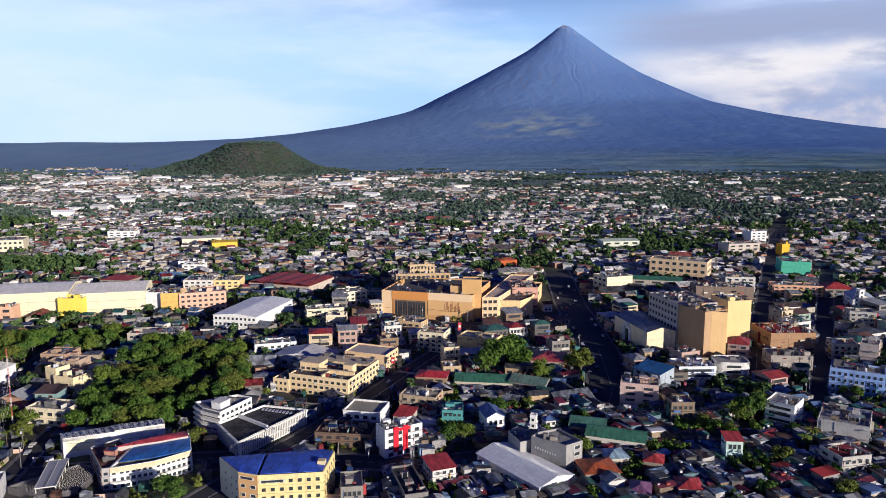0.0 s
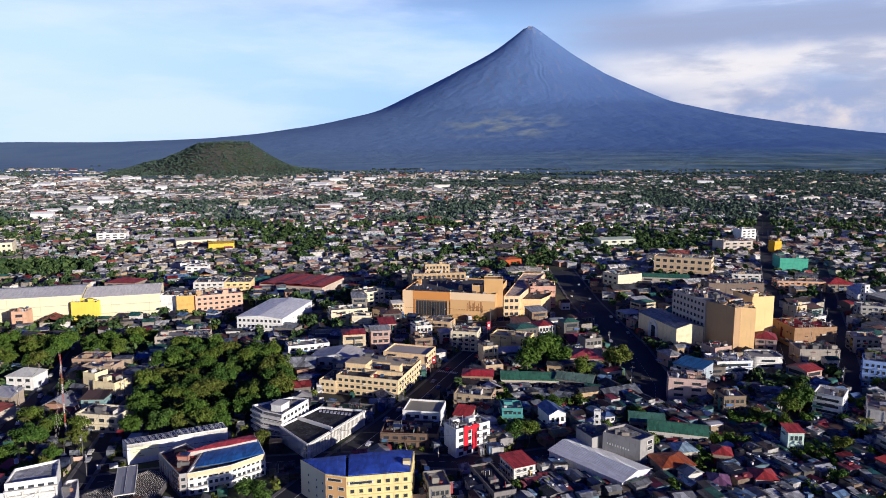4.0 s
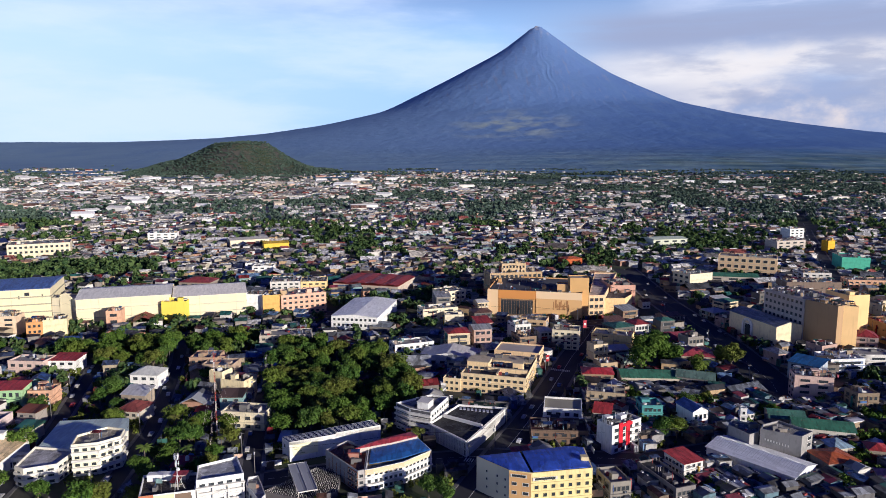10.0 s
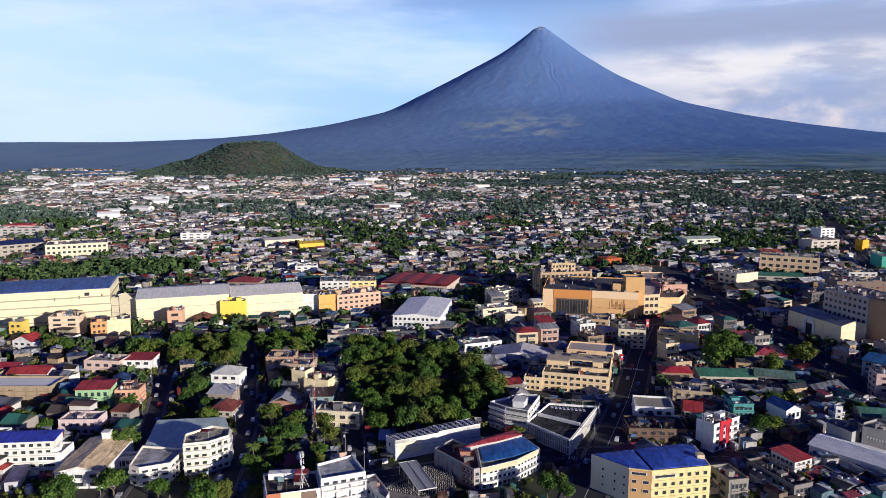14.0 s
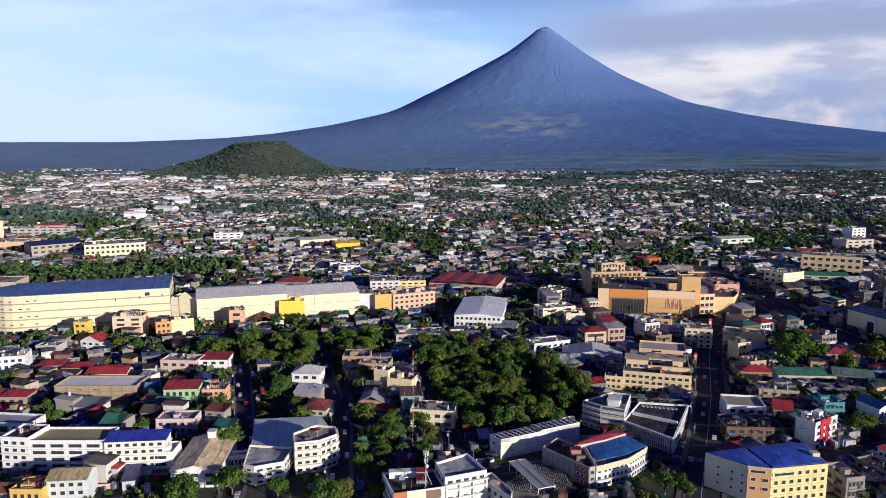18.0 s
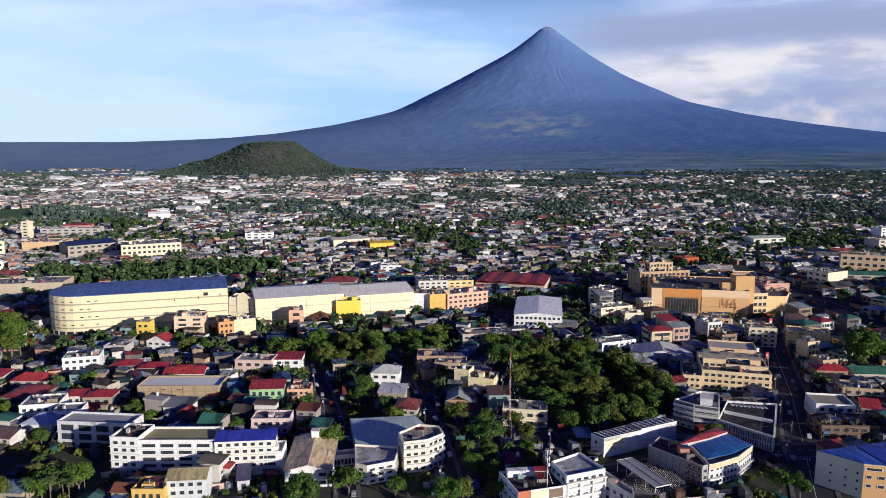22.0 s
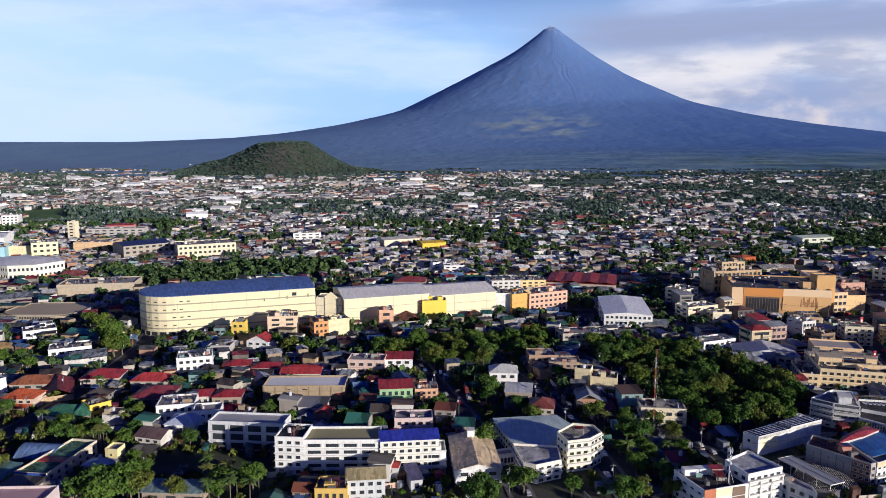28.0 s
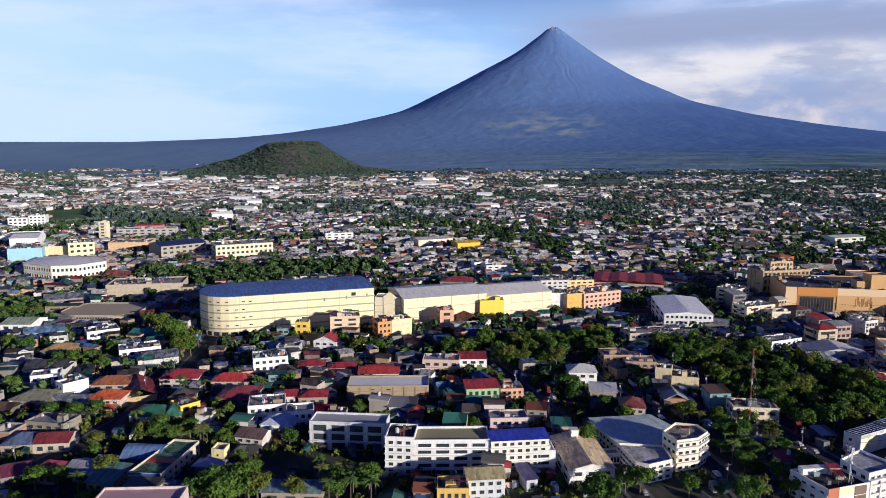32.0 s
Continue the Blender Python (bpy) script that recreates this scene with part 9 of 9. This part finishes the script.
def shanties():
    """Tightly packed low dwellings under patched tin east of the main street, too many to tell apart."""
    rnd = random.Random(23)
    wv, wf, rv, rf, bv, bf = [], [], [], [], [], []

    def block(v, f, put, x0, y0, z0, x1, y1, z1, slope=0.0):
        b = len(v)
        v.extend(put(*p) for p in ((x0, y0, z0), (x1, y0, z0), (x1, y1, z0 + slope), (x0, y1, z0 + slope), (x0, y0, z1), (x1, y0, z1), (x1, y1, z1 + slope), (x0, y1, z1 + slope)))
        f.extend(tuple(b + i for i in q) for q in BOX_F)

    y = 226.0
    while y < 340:
        x = -28.0
        while x < 0.68 * y + 25:
            px, py = x + rnd.uniform(-1, 1), y + rnd.uniform(-1, 1)
            x += 5.4
            w, d, h = rnd.uniform(4.0, 7.2), rnd.uniform(3.6, 6.4), rnd.choice((2.3, 2.6, 2.9, 3.2, 4.8, 5.2))
            if not clear_of(px, py, 1.7):
                continue
            if noise.noise((px * 0.06, py * 0.06, 11.0)) > 0.22:  # a leafy gap
                GAPS.append((px, py))
                continue
            a = radians(20 + rnd.choice((0, 90)) + rnd.uniform(-9, 9))
            c, s, z = math.cos(a), math.sin(a), terrain(px, py)

            def put(u, v, t):
                return (px + u * c - v * s, py + u * s + v * c, z + t)
            block(wv, wf, put, -w / 2, -d / 2, -0.5, w / 2, d / 2, h)
            e = 0.35
            if rnd.random() < 0.6:
                r, b = rnd.uniform(0.5, 1.2), len(rv)
                rv.extend(put(*p) for p in ((-w / 2 - e, -d / 2 - e, h), (w / 2 + e, -d / 2 - e, h), (w / 2 + e, 0, h + r), (-w / 2 - e, 0, h + r)))
                rf.append((b, b + 1, b + 2, b + 3))
                b = len(rv)
                rv.extend(put(*p) for p in ((-w / 2 - e, 0, h + r), (w / 2 + e, 0, h + r), (w / 2 + e, d / 2 + e, h), (-w / 2 - e, d / 2 + e, h)))
                rf.append((b, b + 1, b + 2, b + 3))
            else:
                half = rnd.uniform(-0.2, 0.3) * w
                block(rv, rf, put, -w / 2 - e, -d / 2 - e, h, half, d / 2 + e, h + 0.12, rnd.uniform(0.1, 0.9))
                block(rv, rf, put, half + 0.05, -d / 2 - e, h + 0.1, w / 2 + e, d / 2 + e, h + 0.2, rnd.uniform(0.1, 0.7))
            for _ in range(rnd.randrange(4)):
                u, v = rnd.uniform(-w / 2, w / 2), rnd.uniform(-d / 2, d / 2)
                k = rnd.uniform(0.3, 0.9)
                block(bv, bf, put, u, v, h + 0.1, u + k * rnd.uniform(1, 2.5), v + k, h + 0.3 + k * 0.8)
            for _ in range(2):
                u = rnd.uniform(-w / 2, w / 2 - 1)
                block(bv, bf, put, u, -d / 2 - 0.05, 0.9, u + 0.9, -d / 2 + 0.02, 2.0)
        y += 5.0
    gv, gf = [], []
    for px, py in GAPS:
        for _ in range(3):
            v, f = crown_mesh(rnd.randrange(9), 60, 1.8, 1.6, 0.42, None, 4)
            b, q, x_, y_ = len(gv), rnd.uniform(0.8, 1.5), px + rnd.uniform(-2, 2), py + rnd.uniform(-2, 2)
            gv.extend((x_ + u * q, y_ + w * q, terrain(x_, y_) + 2.4 * q + t * q * 1.3) for u, w, t in v)
            gf.extend(tuple(b + i for i in g) for g in f)
    tagged(new("shanty_bushes", mesh_of("shanty_bushes", gv, gf, M_LEAF)), "green bushes and small trees between the tin roofs", "bushes", kind="stuff")
    tagged(new("shanty_walls", mesh_of("shanty_walls", wv, wf, M_SHANTY_WALL)), "patched walls of tightly packed low dwellings", "walls", kind="stuff")
    tagged(new("shanty_roofs", mesh_of("shanty_roofs", rv, rf, M_MID_ROOF)), "rusty and coloured tin roofs packed together", "roofs", kind="stuff")
    tagged(new("roof_clutter", mesh_of("roof_clutter", bv, bf, M_CLUTTER)), "tanks, boards and junk on the tin roofs", "clutter", kind="stuff")


shanties()


def yards():
    """Lean-tos, walls and bushes crowding the yards between the near houses."""
    rnd = random.Random(77)
    sv, sf, bv, bf, wv, wf = [], [], [], [], [], []
    bush = [crown_mesh(50 + k, 46, 1.7, 1.5, 0.5, None, 4) for k in range(5)]
    y = 228.0
    while y < 500:
        x = -0.66 * y - 345
        while x < 0.66 * y + 15:
            px, py = x + rnd.uniform(-1.6, 1.6), y + rnd.uniform(-1.6, 1.6)
            x += 3.5
            if not clear_of(px, py, 0.8):
                continue
            k = rnd.random()
            if k < (0.66 if px < -230 else 0.40) + 0.2 * wooded(px, py):
                v, f = bush[rnd.randrange(5)]
                b, q, a = len(bv), rnd.uniform(0.6, 1.5), rnd.uniform(0, 6)
                c, s, z = math.cos(a) * q, math.sin(a) * q, terrain(px, py) + 1.1 * q
                bv.extend((px + u * c - w * s, py + u * s + w * c, z + t * q * 1.2) for u, w, t in v)
                bf.extend(tuple(b + i for i in g) for g in f)
            elif k < 0.92:
                a = radians(rnd.choice((8, 98)) + rnd.uniform(-6, 6) if px < -20 else rnd.choice((20, 110)))
                w, d, h = rnd.uniform(2, 5.2), rnd.uniform(1.6, 3.6), rnd.uniform(1.8, 4.2)
                if rnd.random() < 0.25:
                    d, h = 0.3, rnd.uniform(1.2, 2.4)
                elif rnd.random() < 0.22 and px < -20:  # a whitewashed yard wall
                    w, d, h = rnd.uniform(5, 11), 0.25, rnd.uniform(1.6, 2.8)
                    b, c, s, z = len(wv), math.cos(a), math.sin(a), terrain(px, py)
                    wv.extend((px + u * c - t * s, py + u * s + t * c, z + r) for u, t, r in box_data(-w / 2, -d / 2, -.4, w / 2, d / 2, h))
                    wf.extend(tuple(b + i for i in g) for g in BOX_F)
                    continue
                c, s, z, up = math.cos(a), math.sin(a), terrain(px, py), rnd.uniform(0, 0.9)
                b = len(sv)
                sv.extend((px + u * c - t * s, py + u * s + t * c, z + r) for u, t, r in [(-w / 2, -d / 2, -.4), (w / 2, -d / 2, -.4), (w / 2, d / 2, -.4), (-w / 2, d / 2, -.4), (-w / 2, -d / 2, h), (w / 2, -d / 2, h), (w / 2, d / 2, h + up), (-w / 2, d / 2, h + up)])
                sf.extend(tuple(b + i for i in g) for g in BOX_F)
        y += 3.6
    tagged(new("yard_sheds", mesh_of("yard_sheds", sv, sf, M_MID_ROOF)), "small rusty sheds and walls in the yards", "sheds", kind="stuff")
    tagged(new("yard_walls", mesh_of("yard_walls", wv, wf, M_DISTANT_WALL)), "low whitewashed walls round the yards", "walls", kind="stuff")
    tagged(new("bushes", mesh_of("bushes", bv, bf, M_LEAF)), "leafy green bushes between the houses", "bushes", kind="stuff")


yards()


def far_town():
    """Houses and trees too far off to be told apart singly."""
    rnd = random.Random(5)
    wv, wf, fv, ff, mv, mf, gv, gf = [], [], [], [], [], [], [], []
    tv, tf, nv, nf, pv, pf, xv, xf = [], [], [], [], [], [], [], []
    blobs = [crown_mesh(90 + k, 40, 4.0, 3.2, 1.6, lobes=3) for k in range(6)]
    tufts = [crown_mesh(70 + k, 20, 3.6, 3.0, 2.0, lobes=3) for k in range(6)]

    def far_tree(x, y, s):
        v, f = (blobs if y < 900 else tufts)[rnd.randrange(6)]
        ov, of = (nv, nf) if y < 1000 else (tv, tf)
        b, z, a = len(ov), terrain(x, y), rnd.uniform(0, math.tau)
        c, sn, flat = math.cos(a) * s, math.sin(a) * s, 0.7 if y > 1300 else 1.0
        ov.extend((x + p[0] * c - p[1] * sn, y + p[0] * sn + p[1] * c, z + 5.0 * s * flat + p[2] * s * flat) for p in v)
        of.extend(tuple(b + i for i in q) for q in f)

    def far_house(x, y, w, d, h, rot):
        z = terrain(x, y)
        c, s = math.cos(rot), math.sin(rot)

        def put(px, py, pz):
            return (x + px * c - py * s, y + px * s + py * c, z + pz)
        sv, sf = (wv, wf) if y < 900 else (xv, xf)
        b = len(sv)
        sv.extend(put(px - w / 2, py - d / 2, pz) for px, py, pz in box_data(0, 0, -1, w, d, h))
        sf.extend(tuple(b + i for i in q) for q in BOX_F[2:])
        e, r = 0.5, (0.25 * d if rnd.random() < 0.7 else 0.3)
        near = y < 640
        rv, rf = (mv, mf) if near else (fv, ff)
        if near:
            for k in range(int(h // 3)):
                for u in (0.14, 0.56):
                    n = len(gv)
                    gv.extend(put(px, -d / 2 - 0.06, pz) for px, pz in ((-w / 2 + u * w, 1 + 3 * k), (-w / 2 + (u + 0.3) * w, 1 + 3 * k), (-w / 2 + (u + 0.3) * w, 2.3 + 3 * k), (-w / 2 + u * w, 2.3 + 3 * k)))
                    gf.append((n, n + 1, n + 2, n + 3))
        b = len(rv)
        rv.extend(put(px, py, pz) for px, py, pz in ((-w / 2 - e, -d / 2 - e, h), (w / 2 + e, -d / 2 - e, h), (w / 2 + e, 0, h + r), (-w / 2 - e, 0, h + r), (w / 2 + e, d / 2 + e, h), (-w / 2 - e, d / 2 + e, h)))
        rf.extend(tuple(b + i for i in q) for q in ((0, 1, 2, 3), (3, 2, 4, 5)))

    y = 322.0
    while y < 3050:
        step = 8.8 + max(0, y - 500) * 0.0022
        x = -0.68 * y - 360
        while x < 0.68 * y + 20:
            px, py = x + rnd.uniform(-.4, .4) * step, y + rnd.uniform(-.4, .4) * step
            x += step
            if py > 1600 and noise.noise((px * 0.004, py * 0.014, 2.0)) < (py - 2250) / 900 + rnd.uniform(-0.12, 0.12):
                continue
            if inside(px, py, FIELD) or py > 1650 and noise.noise((px * 0.0032, py * 0.013, 21.0)) > 0.24:
                continue
            if math.hypot(px + 735, py - 2350) < 250:
                continue
            if py < 328 or not clear_of(px, py, 4.0):
                continue
            n = wooded(px, py) + 0.25 * noise.noise((px * 0.0012, py * 0.0012, 9.0)) + min(0.15, (py - 1200) / 9000) + 0.30 * (px / py + 0.08)
            east = px / py
            leafy = 0.30 + (0.16 if py < 640 and px < -250 else 0.0) + 0.75 * n + (0.20 * min(1, max(0, (east + 0.02) / 0.25)) if py > 700 else 0.0) - (0.12 if east < -0.3 and py > 900 else 0.0)
            if py > 640:  # woods and built-up patches take turns over the plain
                leafy += 0.12 + 0.75 * noise.noise((px * 0.0042, py * 0.0048, 7.0)) + 0.35 * noise.noise((px * 0.013, py * 0.011, 3.0)) + (0.22 if py > 2050 else 0.08 if py > 1400 else 0.0)
            grove = any(inside(px, py, r) for r in GROVES)
            if grove or rnd.random() < min(0.93, max(0.10, leafy)):
                if grove:
                    far_tree(px + rnd.uniform(-4, 4), py + rnd.uniform(-4, 4), rnd.uniform(1.0, 1.5))
                for _ in range(2 if n > 0.25 else 1):
                    far_tree(px + rnd.uniform(-4, 4), py + rnd.uniform(-4, 4), rnd.uniform(0.6, 1.15) * (1 + max(0, py - 900) / 5000))
            elif rnd.random() < 0.86:
                big = rnd.random() < (0.05 if py < 1000 else 0.13 if east < -0.1 else 0.09)
                far_house(px, py, rnd.uniform(5.5, 10) * (2.6 if big else 1), rnd.uniform(5, 8.5) * (1.8 if big else 1), rnd.choice((2.8, 3.2, 5.5, 5.8, 3.0, 7) if py < 620 else (2.6, 3.0, 5, 3.2)), radians(rnd.choice((20, 110, 5, -20)) + rnd.uniform(-6, 6)))
        y += step * 0.95
    # pale sheds and halls, in clumps, most in the west
    for _ in range(260):
        px, py = rnd.uniform(-1500, 1150), rnd.uniform(1050, 2000)
        if abs(px + 0.15 * py) > 0.68 * py or px > -0.1 * py and py > 1800 or noise.noise((px * 0.005, py * 0.007, 6.0)) < (-0.05 if px < -0.1 * py else 0.22) or math.hypot(px + 735, py - 2350) < 300 or inside(px, py, FIELD):
            continue
        w, d, h, a = rnd.uniform(14, 46), rnd.uniform(9, 20), rnd.uniform(5, 9), radians(rnd.choice((4, -12, 20)))
        c, s_, z = math.cos(a), math.sin(a), terrain(px, py)
        b = len(pv)
        pv.extend((px + u * c - q * s_, py + u * s_ + q * c, z + t) for u, q, t in box_data(-w / 2, -d / 2, -2, w / 2, d / 2, h) + [(-w / 2, 0, h + d * 0.16), (w / 2, 0, h + d * 0.16)])
        pf.extend(tuple(b + i for i in q) for q in ((0, 1, 5, 4), (1, 2, 6, 9, 5), (3, 0, 4, 8, 7), (4, 5, 9, 8), (8, 9, 6, 7)))
    m_pale = palette("pale_hall", [(0.80, 0.79, 0.77), (0.66, 0.62, 0.56), (0.84, 0.83, 0.82), (0.72, 0.70, 0.68), (0.60, 0.50, 0.40), (0.82, 0.81, 0.80)], 0.6, True, 0.2)
    tagged(new("distant_halls", mesh_of("distant_halls", pv, pf, m_pale)), "large pale sheds scattered over the far town", "halls", kind="stuff")
    fv2 = [(px, py, terrain(px, py) + 0.6) for px, py in FIELD]
    tagged(new("grass_field", mesh_of("grass_field", fv2, [(0, 1, 2, 3)], M_GRASS)), "bright green open field among far houses", "field", kind="structure")
    tagged(new("crowded_house_walls", mesh_of("crowded_house_walls", wv, wf, M_FAR_WALL)), "crowded walls of the middle town", "houses", kind="stuff")
    tagged(new("distant_house_walls", mesh_of("distant_house_walls", xv, xf, M_DISTANT_WALL)), "small pale walls of the distant town", "houses", kind="stuff")
    tagged(new("distant_house_roofs", mesh_of("distant_house_roofs", fv, ff, M_FAR_ROOF)), "pale and rusty roofs of the distant town", "roofs", kind="stuff")
    tagged(new("crowded_house_roofs", mesh_of("crowded_house_roofs", mv, mf, M_MID_ROOF)), "patched sheet-metal roofs of the crowded town", "roofs", kind="stuff")
    tagged(new("house_windows", mesh_of("house_windows", gv, gf, M_GLASS)), "dark windows of the crowded houses", "windows", kind="stuff")
    # wooded hill
    hx, hy, hz = -714.0, 2350.0, 96.0

    def hill_z(px, py):
        dx, dy = (px - hx), (py - hy)
        r = math.hypot(dx / 240, dy / 260)
        b = min(1.0, max(0.0, (1 - r) / 0.67)) ** 1.2
        b = b - 0.06 * r if b > 0.1 else b * 0.9
        low = math.exp(-((dx + 205) / 105) ** 2 - (dy / 170) ** 2) + 0.35 * math.exp(-((dx - 225) / 80) ** 2 - (dy / 150) ** 2)
        return terrain(px, py) - 2 + hz * b + 34 * low * (1 - 0.9 * b) + 7 * noise.noise((px * 0.015, py * 0.015, 1)) * min(1.0, b + low)

    hs = [hx + v for v in np.linspace(-520, 340, 70)]
    hys = [hy + v for v in np.linspace(-340, 340, 50)]
    tagged(new("hill", grid_mesh("hill", hs, hys, hill_z, M_SOIL)), "low rounded hill covered in forest", "hill", kind="structure")
    for _ in range(8500):
        px, py = rnd.uniform(hx - 500, hx + 330), rnd.uniform(hy - 320, hy + 120)
        z = hill_z(px, py) - terrain(px, py)
        if z < 2:
            continue
        n0 = len(tv)
        far_tree(px, py, rnd.uniform(0.55, 1.2))
        for i in range(n0, len(tv)):
            tv[i] = (tv[i][0], tv[i][1], tv[i][2] + z)
    tagged(new("distant_trees", mesh_of("distant_trees", tv, tf, M_LEAF_HAZY)), "dense green treetops of the far plain and the hill, paled by painted haze", "trees", kind="stuff")
    tagged(new("town_trees", mesh_of("town_trees", nv, nf, M_LEAF_MID)), "bushy green treetops between the crowded houses", "trees", kind="stuff")


far_town()
